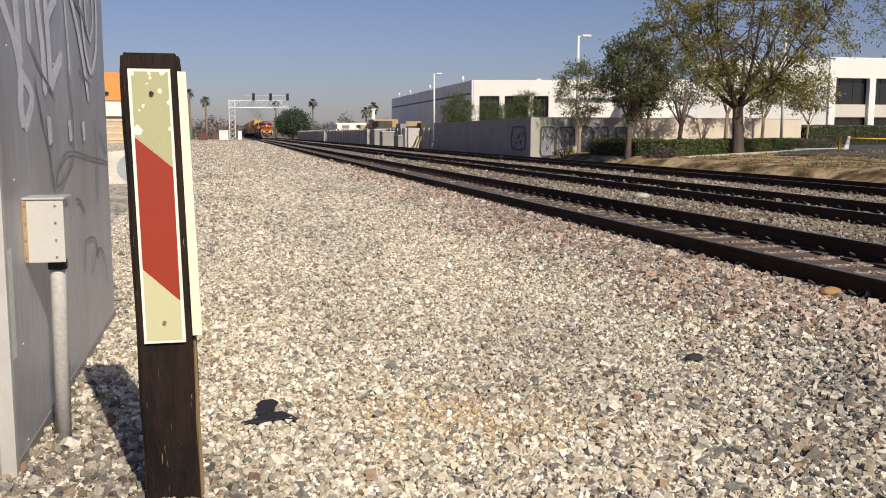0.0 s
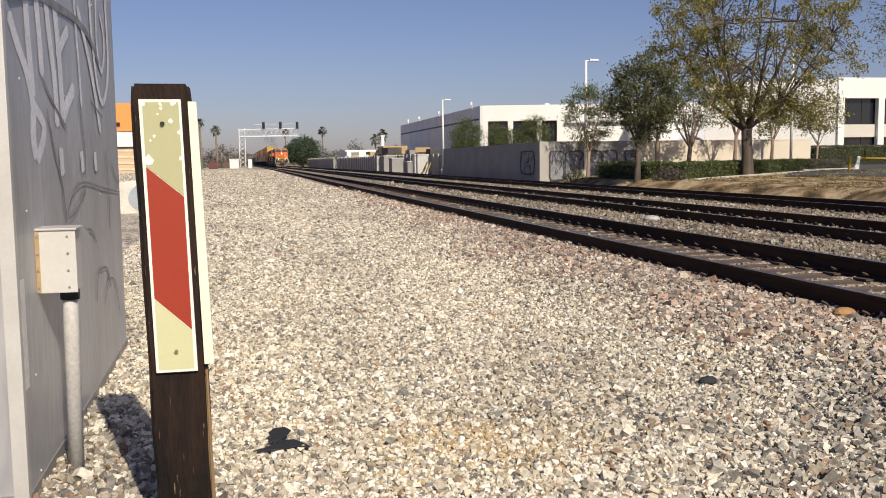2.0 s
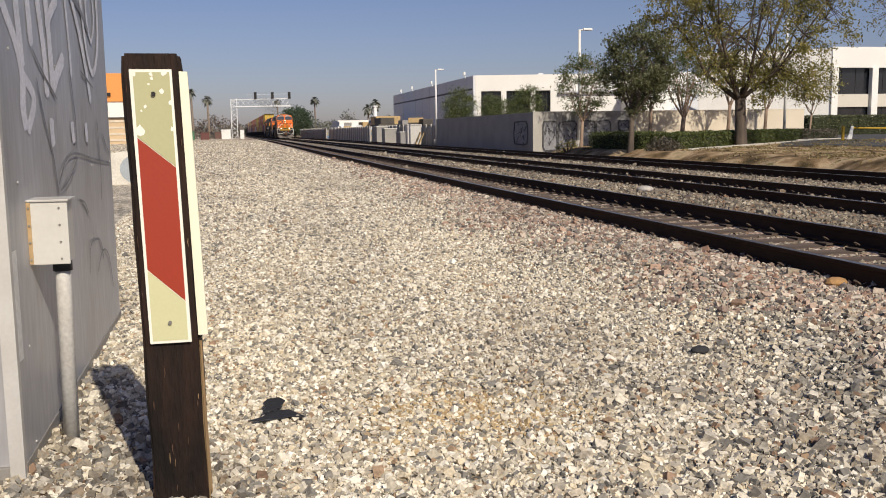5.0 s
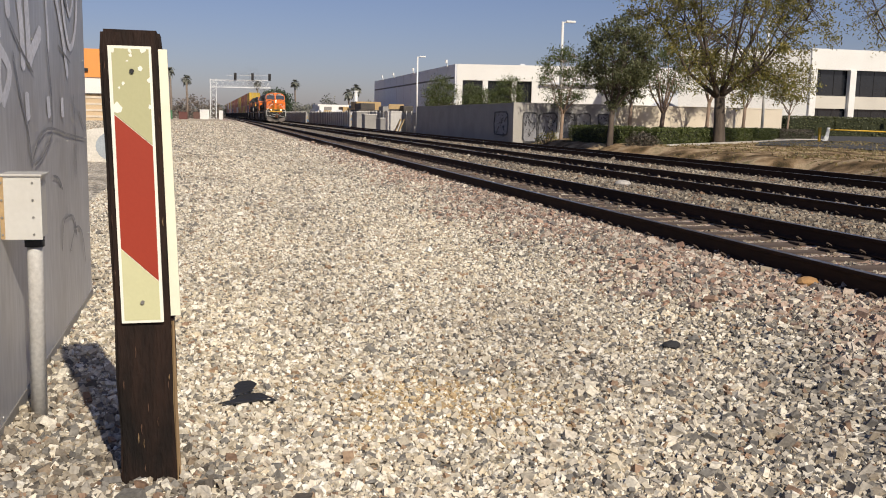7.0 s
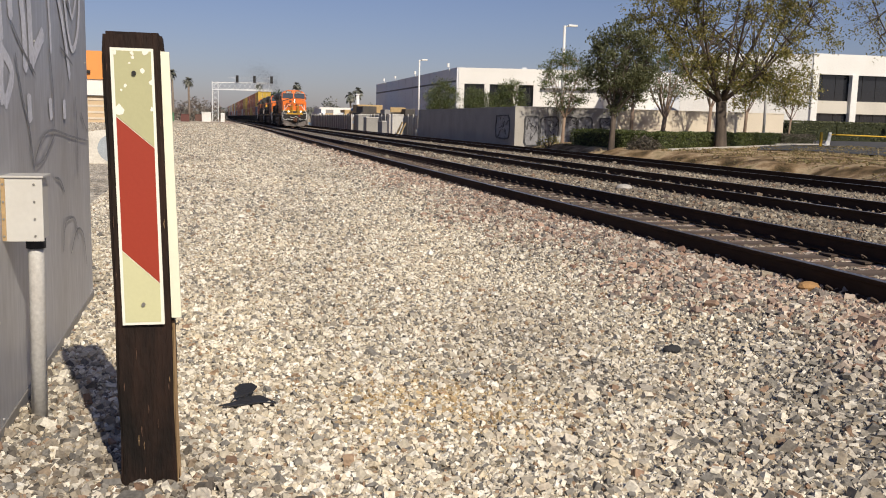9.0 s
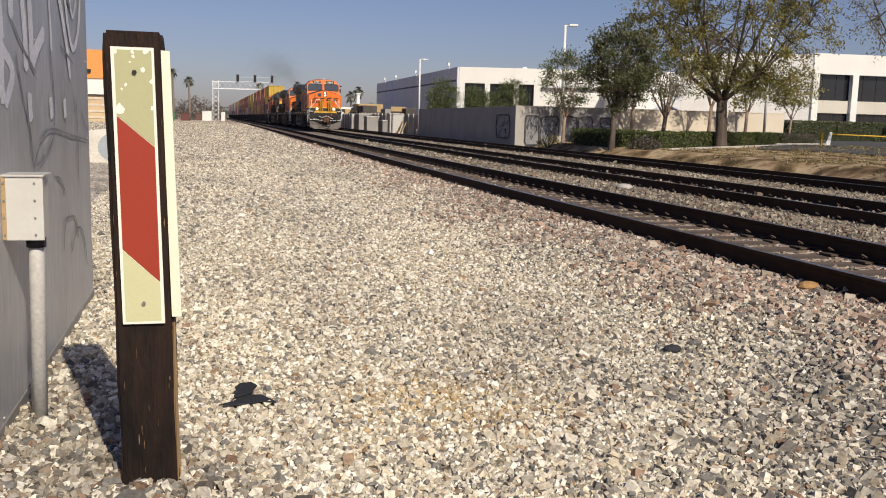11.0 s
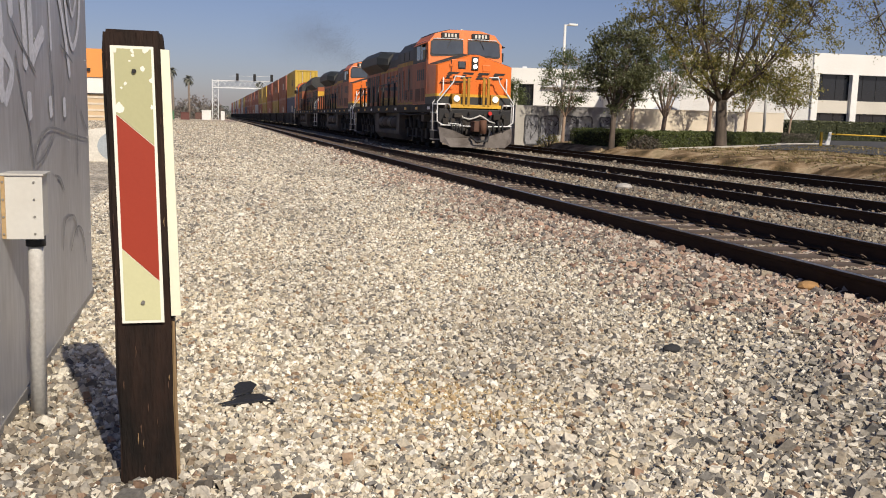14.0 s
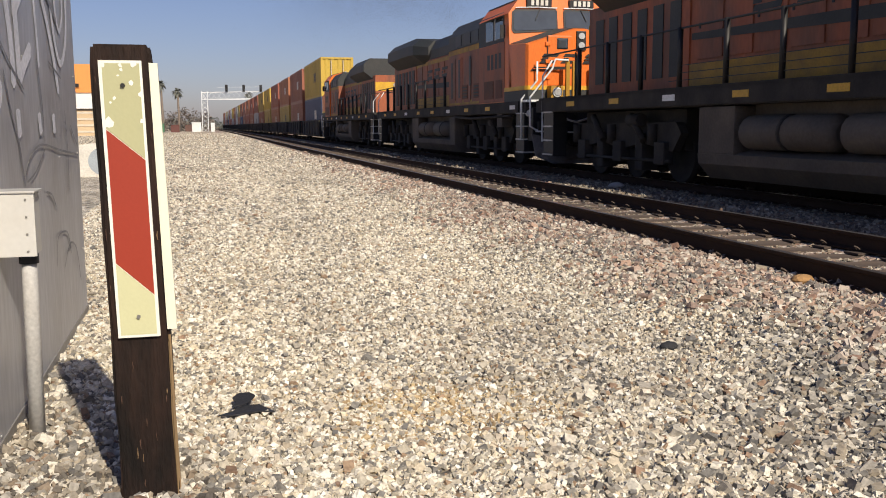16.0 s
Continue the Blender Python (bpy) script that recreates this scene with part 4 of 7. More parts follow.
def tree(name, x, y, z, fork, centre, radii, limbs, clumps, per, leaf, mat, bark, r0, seed, label, spread=0.3, holes=0.1):
    """A trunk, limbs that fork to the crown, twigs to each clump, and loose leaves round the twigs. Heights are above the foot."""
    rng = np.random.default_rng(seed)
    t = empty(name, pose(x, y, z), label, "tree", "trees by the car park")
    c = np.array(centre, float)
    r = np.array(radii, float)
    bm = bmesh.new()
    foot = Vector((0, 0, -0.2))
    fk = Vector((rng.uniform(-.15, .15), rng.uniform(-.1, .1), fork))
    tube([foot, (0, 0, 0.1), ((fk.x) * 0.4, fk.y * 0.5, fork * 0.5), fk], [r0 * 1.5, r0 * 1.12, r0 * 0.95, r0 * 0.9], 9, bm)
    nodes = []
    for i in range(limbs):
        q = 2 * math.pi * (i + rng.uniform(-.25, .25)) / limbs
        up = rng.uniform(-0.15, 0.85)
        d = np.array([math.cos(q) * math.sqrt(max(0.05, 1 - up * up)), math.sin(q) * math.sqrt(max(0.05, 1 - up * up)), up])
        tgt = c + d * r * 0.78
        p0 = np.array(fk) - np.array([0, 0, rng.uniform(0, 0.25) * fork * 0.4])
        mid = p0 * 0.55 + tgt * 0.45 + np.array([0, 0, -0.10 * r[2]]) + rng.normal(size=3) * 0.12
        pts = [p0, p0 * 0.75 + mid * 0.25 + rng.normal(size=3) * 0.05, mid, mid * 0.45 + tgt * 0.55 + rng.normal(size=3) * 0.14, tgt]
        rr = r0 * rng.uniform(0.34, 0.5)
        tube(pts, [rr * 1.1, rr * 0.95, rr * 0.65, rr * 0.4, rr * 0.18], 6, bm)
        nodes += [(p, rr * k) for p, k in zip(pts[1:], (0.8, 0.6, 0.4, 0.2))]
        for _ in range(3):
            d2 = rng.normal(size=3)
            d2 /= np.linalg.norm(d2)
            d2[2] = abs(d2[2]) * 0.7
            e = c + d2 * r * 0.85
            s = pts[2] if rng.random() < 0.6 else pts[3]
            e = s + (e - s) * rng.uniform(0.35, 0.7)
            m2 = (s + e) / 2 + rng.normal(size=3) * 0.1
            tube([s, m2, e], [rr * 0.42, rr * 0.28, rr * 0.12], 5, bm)
            nodes += [(m2, rr * 0.25), (e, rr * 0.12)]
    npos = np.array([p for p, _ in nodes])
    cl = []
    while len(cl) < clumps:
        d = rng.normal(size=3)
        d /= np.linalg.norm(d)
        p = c + d * r * rng.uniform(0.35, 1.0) ** 0.6
        n = noise.noise(Vector(p * (1.6 / max(r)) * 1.7) + Vector((seed, 0, 0)))
        if n < -0.25 + holes:
            continue
        p = p + d * r * 0.16 * n
        cl.append(p)
    cents, sizes = [], []
    for p in cl:
        k = np.argmin(((npos - p) ** 2).sum(1))
        s = npos[k]
        m2 = (s + p) / 2 + rng.normal(size=3) * 0.06
        tube([s, m2, p], [min(0.03, nodes[k][1] + 0.006), 0.012, 0.005], 3, bm, caps=False)
        q = rng.normal(size=(per, 3)) * spread * rng.uniform(0.6, 1.2)
        q[:, 2] *= 0.7
        cents.append(p + q)
        sizes.append(rng.uniform(0.6, 1.25, per) * leaf)
    part("trunk", bm, bark, t)
    v, f = leaf_arrays(np.concatenate(cents), np.concatenate(sizes), rng, 0.25)
    ob = mesh_np("crown", v, f, mat, t)
    return t


def hedge(name, pts, width, z0, z1, mat, seed, label, density=420, leaf=0.055):
    """A clipped hedge: a dark woody core and a rough skin of leaves."""
    rng = np.random.default_rng(seed)
    h = empty(name, pose(0, 0, 0), label, "hedge")
    bm = bmesh.new()
    cents = []
    for (xa, ya), (xb, yb) in zip(pts, pts[1:]):
        L = math.hypot(xb - xa, yb - ya)
        u = np.array([(xb - xa) / L, (yb - ya) / L])
        nrm = np.array([-u[1], u[0]])
        nseg = max(2, int(L / 0.8))
        for i in range(nseg):
            a0, a1 = max(0.18, L * i / nseg), min(L - 0.18, L * (i + 1) / nseg)
            k = 0.5 * width - 0.12
            q = [np.array([xa, ya]) + u * a + nrm * s for a in (a0, a1) for s in (-k, k)]
            zt = z1 - 0.12 + rng.uniform(-0.03, 0.03)
            vs = [bm.verts.new((*p, z)) for z in (z0, zt) for p in (q[0], q[2], q[3], q[1])]
            for fcs in ((4, 5, 6, 7), (0, 1, 5, 4), (1, 2, 6, 5), (2, 3, 7, 6), (3, 0, 4, 7)):
                bm.faces.new([vs[j] for j in fcs])
        n = int(L * density)
        s = rng.uniform(0, L, n)
        side = rng.uniform(-1, 1, n)
        top = rng.random(n) < 0.45
        off = np.where(top, side * width / 2, np.sign(side) * width / 2)
        zz = np.where(top, z1, rng.uniform(z0, z1, n))
        bul = np.array([noise.noise(Vector((a * 0.9, b * 2, seed + c))) for a, b, c in zip(s, off, zz)])
        off = off * (1 + 0.14 * bul)
        zz = np.where(top, zz + 0.09 * bul, zz)
        xy = np.array([xa, ya]) + u * s[:, None] + nrm * off[:, None]
        cents.append(np.concatenate([xy, zz[:, None]], 1) + rng.normal(size=(n, 3)) * 0.035)
        for a in (0.08, L - 0.08):
            m = int(density * 0.9)
            xy = np.array([xa, ya]) + u * a + nrm * rng.uniform(-width / 2, width / 2, m)[:, None]
            cents.append(np.concatenate([xy, rng.uniform(z0, z1, m)[:, None]], 1) + rng.normal(size=(m, 3)) * 0.05)
    core = part("core", bm, surf("hedge_core", (0.03, 0.035, 0.015), 0.95, 0, None, 0.5, 4, 25, 0.6), h)
    cc = np.concatenate(cents)
    v, f = leaf_arrays(cc, rng.uniform(0.6, 1.3, len(cc)) * leaf, rng)
    mesh_np("foliage", v, f, mat, h)


def shrub(name, x, y, z, rx, ry, rz, mat, seed, label, n=1600, leaf=0.06):
    rng = np.random.default_rng(seed)
    s = empty(name, pose(x, y, z), label, "shrub", "shrubs")
    d = rng.normal(size=(n, 3))
    d /= np.linalg.norm(d, axis=1, keepdims=True)
    d[:, 2] = np.abs(d[:, 2])
    k = rng.uniform(0.35, 1, n) ** 0.4
    bul = np.array([noise.noise(Vector(q * 2.2) + Vector((seed, 1, 2))) for q in d])
    p = d * np.array([rx, ry, rz]) * (k * (1 + 0.35 * bul))[:, None]
    v, f = leaf_arrays(p, rng.uniform(0.6, 1.3, n) * leaf, rng)
    mesh_np("foliage", v, f, mat, s)
    bm = bmesh.new()
    for i in range(7):
        q = i * 0.9
        tube([(0, 0, -0.1), (math.cos(q) * rx * 0.35, math.sin(q) * ry * 0.35, rz * 0.5), (math.cos(q) * rx * 0.6, math.sin(q) * ry * 0.6, rz * 0.8)], [0.04, 0.025, 0.008], 4, bm)
    part("stems", bm, M_BARK, s)


def palm(x, y, z, h, seed, label, size=1.0):
    rng = random.Random(seed)
    p = empty("palm_tree", pose(x, y, z), label, "palm tree", "palms")
    bm = bmesh.new()
    tube([(0, 0, -0.3), (0.15, 0, h * 0.3), (0.05, 0, h * 0.7), (0, 0, h)], [0.34, 0.26, 0.23, 0.26], 8, bm)
    part("trunk", bm, surf("palm_trunk", (0.25, 0.20, 0.16), 0.95, 0, None, 0.6, 2, 12, 0.6, (1, 1, 3)), p)
    V, F = [], []
    for i in range(46):
        q, el = rng.uniform(0, 6.28), rng.uniform(-1.1, 1.2)
        L = rng.uniform(1.1, 1.7) * size
        side = Vector((-math.sin(q), math.cos(q), 0))
        prev = None
        for s in range(4):
            t = s / 3
            pt = Vector((math.cos(q) * math.cos(el), math.sin(q) * math.cos(el), math.sin(el))) * L * t + Vector((0, 0, h - 0.5 * t * t * L))
            w = (0.05, 0.34, 0.4, 0.08)[s] * size
            a, b = pt - side * w, pt + side * w
            k = len(V)
            V += [tuple(a), tuple(b)]
            if prev is not None:
                F.append((prev, prev + 1, k + 1, k))
            prev = k
    # far palms take the leaf colours that have haze in them
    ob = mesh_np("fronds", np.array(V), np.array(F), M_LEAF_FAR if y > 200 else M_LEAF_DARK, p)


def build_plants():
    tree("street_tree", 27.3, 45.7, 0.38, 2.5, (0.4, 0, 7.3), (6.0, 4.6, 5.3), 11, 600, 60, 0.088, M_LEAF_OLIVE, M_BARK, 0.31, 11,
         "large spreading tree with sparse olive and yellowing leaves", 0.27, 0.12)
    tree("evergreen_tree", 18.35, 40.3, 0.25, 1.75, (0.25, 0, 3.95), (1.75, 1.5, 2.05), 9, 230, 62, 0.074, M_LEAF_DARK, M_BARK, 0.14, 5,
         "dense dark green round-crowned evergreen tree", 0.20, 0.05)
    tree("young_tree", 19.9, 50.5, 0.3, 1.5, (0.1, 0, 3.7), (1.65, 1.3, 1.8), 7, 130, 48, 0.065, M_LEAF_MID, M_BARK_PALE, 0.10, 21,
         "slim young tree with thin open foliage", 0.20, 0.1)
    tree("branching_tree", 29.6, 57.0, 0.35, 1.7, (0.0, 0, 4.6), (2.3, 1.5, 1.9), 8, 150, 44, 0.075, M_LEAF_MID, M_BARK_PALE, 0.16, 31,
         "many-branched tree with a smooth pale trunk", 0.26, 0.1)
    tree("slender_tree", 33.4, 57.6, 0.35, 2.5, (0.1, 0, 4.5), (1.4, 1.2, 1.5), 5, 80, 36, 0.075, M_LEAF_MID, M_BARK_PALE, 0.13, 41,
         "slender tree with a reddish pale trunk", 0.24, 0.1)
    tree("slender_tree", 36.2, 57.6, 0.35, 2.2, (0.3, 0, 4.5), (1.7, 1.2, 1.6), 5, 100, 36, 0.075, M_LEAF_MID, M_BARK_PALE, 0.12, 43,
         "slender tree with a thin pale forked trunk", 0.24, 0.1)
    tree("slender_tree", 27.9, 58.2, 0.35, 2.4, (-0.2, 0, 4.2), (1.3, 1.1, 1.3), 5, 70, 36, 0.075, M_LEAF_DARK, M_BARK_PALE, 0.12, 47,
         "slender tree with a reddish trunk by the wall", 0.24, 0.1)
    tree("small_tree", 45.5, 66.0, 0.4, 1.9, (0, 0, 4.2), (2.1, 1.8, 1.6), 6, 150, 20, 0.11, M_LEAF_OLIVE, M_BARK_PALE, 0.09, 51,
         "small tree with an open yellow-green crown", 0.32, 0.05)
    for k, (x, w, zc, h) in enumerate(((19.4, 1.35, 3.3, 1.7), (22.7, 1.5, 2.9, 1.4), (25.4, 1.45, 3.3, 1.8))):
        tree("yard_tree", x + 0.2, 78, 0.0, 1.2, (0, 0, zc), (w, 1.3, h), 6, 130, 60, 0.075, M_LEAF_MID, M_BARK, 0.10, 61 + k,
             "round green tree behind the trackside wall", 0.28, -0.1)
    hx = [20.2 + 2.75 * i for i in range(8)]
    hedge("clipped_hedge", [(x, float(kerb_y(x)) + 2.5) for x in hx], 1.2, 0.15, 1.08, M_LEAF_HEDGE, 3, "clipped green hedge along the car park kerb", 1000, 0.055)
    hedge("clipped_hedge", [(20.0, 41.2), (19.6, 47.0)], 1.3, 0.1, 1.12, M_LEAF_HEDGE, 4, "clipped dark green hedge end beside the lamp", 1000, 0.055)
    hedge("low_hedge", [(38.8, 58.0), (43.6, 60.8)], 1.3, 0.3, 1.05, M_LEAF_BROWN, 5, "low grey-brown clipped hedge on an island", 500, 0.06)
    hedge("shrub_bed", [(57, 84), (64, 85.5), (86, 86)], 2.0, 0.3, 2.3, M_LEAF_DARK, 6, "dark shrub bed before the office block", 260, 0.12)
    shrub("dry_shrub", 19.6, 39.4, 0.2, 0.9, 0.7, 0.75, M_LEAF_BROWN, 7, "low dry purple-brown shrub at the kerb")
    shrub("dry_shrub", 17.9, 47.5, 0.0, 0.8, 0.6, 0.8, M_LEAF_OLIVE, 9, "straggling dry weeds at the wall corner", 500)
    # a near tree whose spray of leaves hangs into the view
    tree("street_tree", 40.2, 45.0, 0.38, 2.4, (-1.2, 0, 8.4), (4.6, 3.5, 3.8), 8, 260, 14, 0.085, M_LEAF_OLIVE, M_BARK, 0.24, 78,
         "spreading tree with drooping sparse twigs", 0.32, 0.1)


# ---- far end: signal gantry, cabinets, palms, yards ----
def build_gantry():
    g = empty("signal_gantry", pose(0, 250, 0), "galvanised lattice cantilever signal gantry over the tracks", "signal gantry")
    m = surf("galvanised_lattice", (0.72, 0.73, 0.73), 0.5, 0.1, None, 0.3)

    def lattice(name, p0, p1, a, b, n, r=0.09):
        bm = bmesh.new()
        p0, p1, a, b = Vector(p0), Vector(p1), Vector(a), Vector(b)
        cs = [a + b, a - b, -a - b, -a + b]
        for c in cs:
            tube([p0 + c, p1 + c], r * 1.3, 4, bm)
        for i in range(n):
            q0, q1 = p0.lerp(p1, i / n), p0.lerp(p1, (i + 1) / n)
            for k in range(4):
                c0, c1 = cs[k], cs[(k + 1) % 4]
                tube([q0 + (c0 if i % 2 else c1), q1 + (c1 if i % 2 else c0)], r * 0.6, 4, bm)
        return part(name, bm, m, g)
    lattice("mast", (1.6, 0, -0.2), (1.6, 0, 10.4), (0.75, 0, 0), (0, 0.75, 0), 9)
    lattice("boom", (0.8, 0, 9.2), (16.3, 0, 9.5), (0, 0.7, 0), (0, 0, 0.9), 12)
    part("walkway", box(2, 16.3, -1.1, -0.75, 8.25, 8.35), m, g)
    part("railing", tube([(5, -1, 11.4), (16.3, -1, 11.6)], 0.04, 4), m, g)
    for x in (7.2, 11.6, 16.0):
        s = part("signal_head", box(x - 0.35, x + 0.35, -1.3, -1.0, 10.3, 12.1, 0.05), M_BLACK_METAL, g, "black signal head")
        part("hood", tube([(x, -1.5, 11.6), (x, -1.3, 11.6)], 0.2, 8), M_BLACK_METAL, s)
        part("hood", tube([(x, -1.5, 10.9), (x, -1.3, 10.9)], 0.2, 8), M_BLACK_METAL, s)
    c = empty("signal_cabinet", pose(-0.6, 243, 0), "white steel signal cabinet at the gantry foot", "cabinet")
    part("body", box(-1.2, 1.1, 0, 2, -0.1, 2.3, 0.05), M_WHITE_METAL, c)
    part("roof", box(-1.3, 1.2, -0.1, 2.1, 2.3, 2.45, 0.03), M_WHITE_METAL, c)
    c2 = empty("signal_cabinet", pose(3.4, 246, 0), "small white equipment box at the gantry foot", "cabinet")
    part("body", box(-0.5, 0.5, 0, 0.8, 0, 2.3, 0.05), M_WHITE_METAL, c2)
    part("vent", box(-0.2, 0.2, -0.05, 0.0, 1.6, 1.9), M_GREYWALL, c2)


def build_left_far():
    o = empty("orange_warehouse", pose(-32, 149, 0), "orange, white and tan clad warehouse", "building")
    part("tan_base", box(0, 17.5, 0.3, 40, -0.2, 4.0), M_TAN_WALL, o)
    for k in range(4):
        part("siding_band", box(0, 17.6, 0.22, 0.3, 0.5 + k * 0.95, 0.8 + k * 0.95), surf("pale_siding", (0.66, 0.58, 0.46), 0.7), o)
    part("white_band", box(-0.05, 17.55, 0.1, 40, 4.08, 6.5), M_WHITE, o)
    part("dark_gutter", box(-0.05, 17.6, 0.0, 0.3, 3.96, 4.1), M_BLACK_METAL, o)
    part("orange_upper", box(-0.1, 17.7, 0.0, 40, 6.52, 10.7), M_ORANGE_WALL, o)
    part("orange_lip", box(-0.1, 17.75, -0.1, 0.0, 6.48, 6.62), M_ORANGE_WALL, o)
    part("floodlight", box(14.2, 14.8, -0.3, 0.0, 7.3, 7.8, 0.05), M_BLACK_METAL, o)
    # cracked concrete barrier end, its hollow a flat disc with shade in the colour
    b = empty("concrete_block", pose(-3.55, 27.5, 0), "broken pale concrete culvert piece on the gravel", "concrete block")
    bm = bmesh.new()
    prof = [(-0.62, -0.1), (1.65, -0.1), (1.65, 0.45), (1.45, 0.85), (1.1, 0.95), (0.5, 0.92), (-0.2, 0.8), (-0.65, 0.5)]
    prism(prof, 0, 0.9, bm)
    bmesh.ops.bevel(bm, geom=bm.edges[:], offset=0.05, segments=2, affect='EDGES')
    part("shell", bm, surf("whitewashed_concrete", (0.66, 0.63, 0.56), 0.9, 0, (0.45, 0.42, 0.36), 0.6, 2, 20, 0.4), b)
    bm = bmesh.new()
    bm.faces.new([bm.verts.new((1.0 + 0.5 * math.cos(q), -0.006, 0.43 + 0.42 * math.sin(q))) for q in np.linspace(0, 2 * math.pi, 20, endpoint=False)])
    part("hollow", bm, surf("bluish_shaded_concrete", (0.36, 0.40, 0.43), 0.9, 0, (0.28, 0.30, 0.32), 0.6, 3), b, "bluish-grey disc for the shaded recess")
    palm(-8.4, 230, 0, 11.5, 1, "tall fan palm against the sky", 1.0)
    palm(-4.9, 240, 0, 10.2, 2, "tall fan palm with a leaning trunk", 1.0)
    for k, (x, y, w, h, col) in enumerate(((-5.6, 230, 2.0, 1.7, (0.13, 0.05, 0.042)), (-9.0, 228, 2.0, 2.0, (0.08, 0.20, 0.10)), (-2.5, 262, 2.4, 1.8, (0.13, 0.07, 0.055)))):
        c = empty("storage_bin", pose(x, y, 0), "painted steel storage bin in the far yard", "storage bin", "bins")
        part("body", box(-w / 2, w / 2, 0, 2, -0.1, h, 0.04), surf("bin_paint", col, 0.6), c)
        part("rim", box(-w / 2 - 0.05, w / 2 + 0.05, -0.05, 2.05, h, h + 0.1), surf("bin_rim", tuple(q * 0.7 for q in col), 0.6), c)
    rng = random.Random(5)
    for k in range(13):
        x = -60 + k * 5.2 + rng.uniform(-1, 1)
        if x > 2:
            break
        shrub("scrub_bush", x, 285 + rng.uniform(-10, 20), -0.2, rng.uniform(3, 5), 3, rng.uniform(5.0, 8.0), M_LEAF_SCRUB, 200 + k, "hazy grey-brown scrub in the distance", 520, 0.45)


def build_right_far():
    m_dark = surf("dark_machinery", (0.07, 0.065, 0.06), 0.7, 0.2, (0.14, 0.11, 0.08), 0.6, 0.8)
    m_tan = surf("stacked_timber", (0.50, 0.36, 0.18), 0.8, 0, (0.3, 0.2, 0.1), 0.6, 0.8)
    m_blue = surf("blue_tarpaulin", (0.12, 0.22, 0.38), 0.6)
    m_fence = surf("slatted_fence", (0.33, 0.32, 0.30), 0.8, 0, (0.2, 0.19, 0.18), 0.7, 0.5)
    for y0, y1, h, m, lab in ((82, 100, 1.9, m_fence, "grey slatted yard fence"), (104, 128, 2.0, m_fence, "grey slatted yard fence"), (130, 185, 2.1, m_fence, "grey slatted yard fence"), (190, 260, 2.2, M_CONC_GREY, "grey concrete yard wall")):
        f = empty("yard_fence", pose(19.5, y0, 0), lab, "fence", "yard fences", "structure")
        part("panel", box(0, 0.12, 0, y1 - y0, -0.3, h), m, f)
        n = int((y1 - y0) / 2.4)
        for k in range(n + 1):
            part("post", box(-0.08, 0.0, k * 2.4, k * 2.4 + 0.12, -0.3, h + 0.15), M_GALV, f)
    rng = random.Random(9)
    for k, (y, w, h, m, name, lab, cat) in enumerate((
            (92, 1.2, 2.0, M_BOX, "utility_cabinet", "light grey utility cabinet beside the track", "cabinet"),
            (96, 2.6, 1.3, M_CONC_GREY, "concrete_planter", "pale concrete block beside the track", "concrete block"),
            (106, 2.2, 1.7, m_fence, "crate", "grey weathered crate beside the fence", "crate"),
            (112, 2.0, 2.0, m_fence, "utility_cabinet", "grey utility cabinet beside the fence", "cabinet"))):
        c = empty(name, pose(18.3, y, -0.05), lab, cat)
        part("body", box(-0.7, 0.7, 0, w, 0, h, 0.04), m, c)
        part("lid", box(-0.76, 0.76, -0.05, w + 0.05, h, h + 0.1, 0.02), M_GALV, c)
    for k in range(2):
        c = empty("leaning_board", pose(18.0, 88.5 + 1.6 * k, -0.1, 0, 24, 0), "weathered board leaning on the fence", "board", "leaning boards")
        part("plank", box(-0.04, 0.04, 0, 0.6, 0, 1.5), m_tan, c)
        part("batten", box(-0.07, -0.04, 0.05, 0.55, 0.6, 0.7), m_tan, c)
    for k, (x, y, w, d, h, m, name, lab) in enumerate((
            (21.6, 100, 2.0, 4.5, 2.7, m_dark, "parked_truck", "dark lorry parked behind the fence"), (23.0, 110, 2.2, 4.5, 2.8, m_dark, "parked_truck", "dark lorry parked behind the fence"),
            (23, 135, 3, 8, 3.4, m_dark, "machinery_stack", "dark machinery stacked in the yard"), (26, 152, 5, 8, 3.9, m_tan, "timber_stack", "yellow timber stacked in the yard"),
            (28, 168, 5, 8, 3.5, m_blue, "covered_stack", "stack under a blue tarpaulin"), (28, 182, 5, 8, 3.3, m_tan, "timber_stack", "yellow timber stacked in the yard"),
            (27, 200, 8, 12, 3.6, M_WHITE, "shed", "pale low shed in the yard"), (30, 225, 9, 14, 4.2, M_WHITE, "shed", "pale low shed in the yard"))):
        s = empty(name, pose(x, y, 0), lab, name.replace("_", " "))
        part("body", box(-w / 2, w / 2, 0, d, 0, h * 0.72, 0.06), m, s)
        part("upper", box(-w / 2 + 0.4, w / 2 - 0.5, 0.5, d - 1.5, h * 0.72, h, 0.08), m, s)
        if "truck" in name:
            for yy in (1, d - 1):
                part("wheel", tube([(-w / 2 - 0.05, yy, 0.5), (-w / 2 + 0.3, yy, 0.5)], 0.5, 12), M_RUBBER, s)
        if "stack" in name:
            for q in range(6):
                part("layer", box(-w / 2 - 0.03, w / 2 + 0.03, -0.04, d + 0.04, 0.3 + q * h * 0.11, 0.38 + q * h * 0.11), m_dark if m is not m_dark else m_fence, s)
    yard = [m_dark, m_tan, m_fence, M_CONC_GREY, m_blue, m_dark, m_fence, M_GREYWALL]
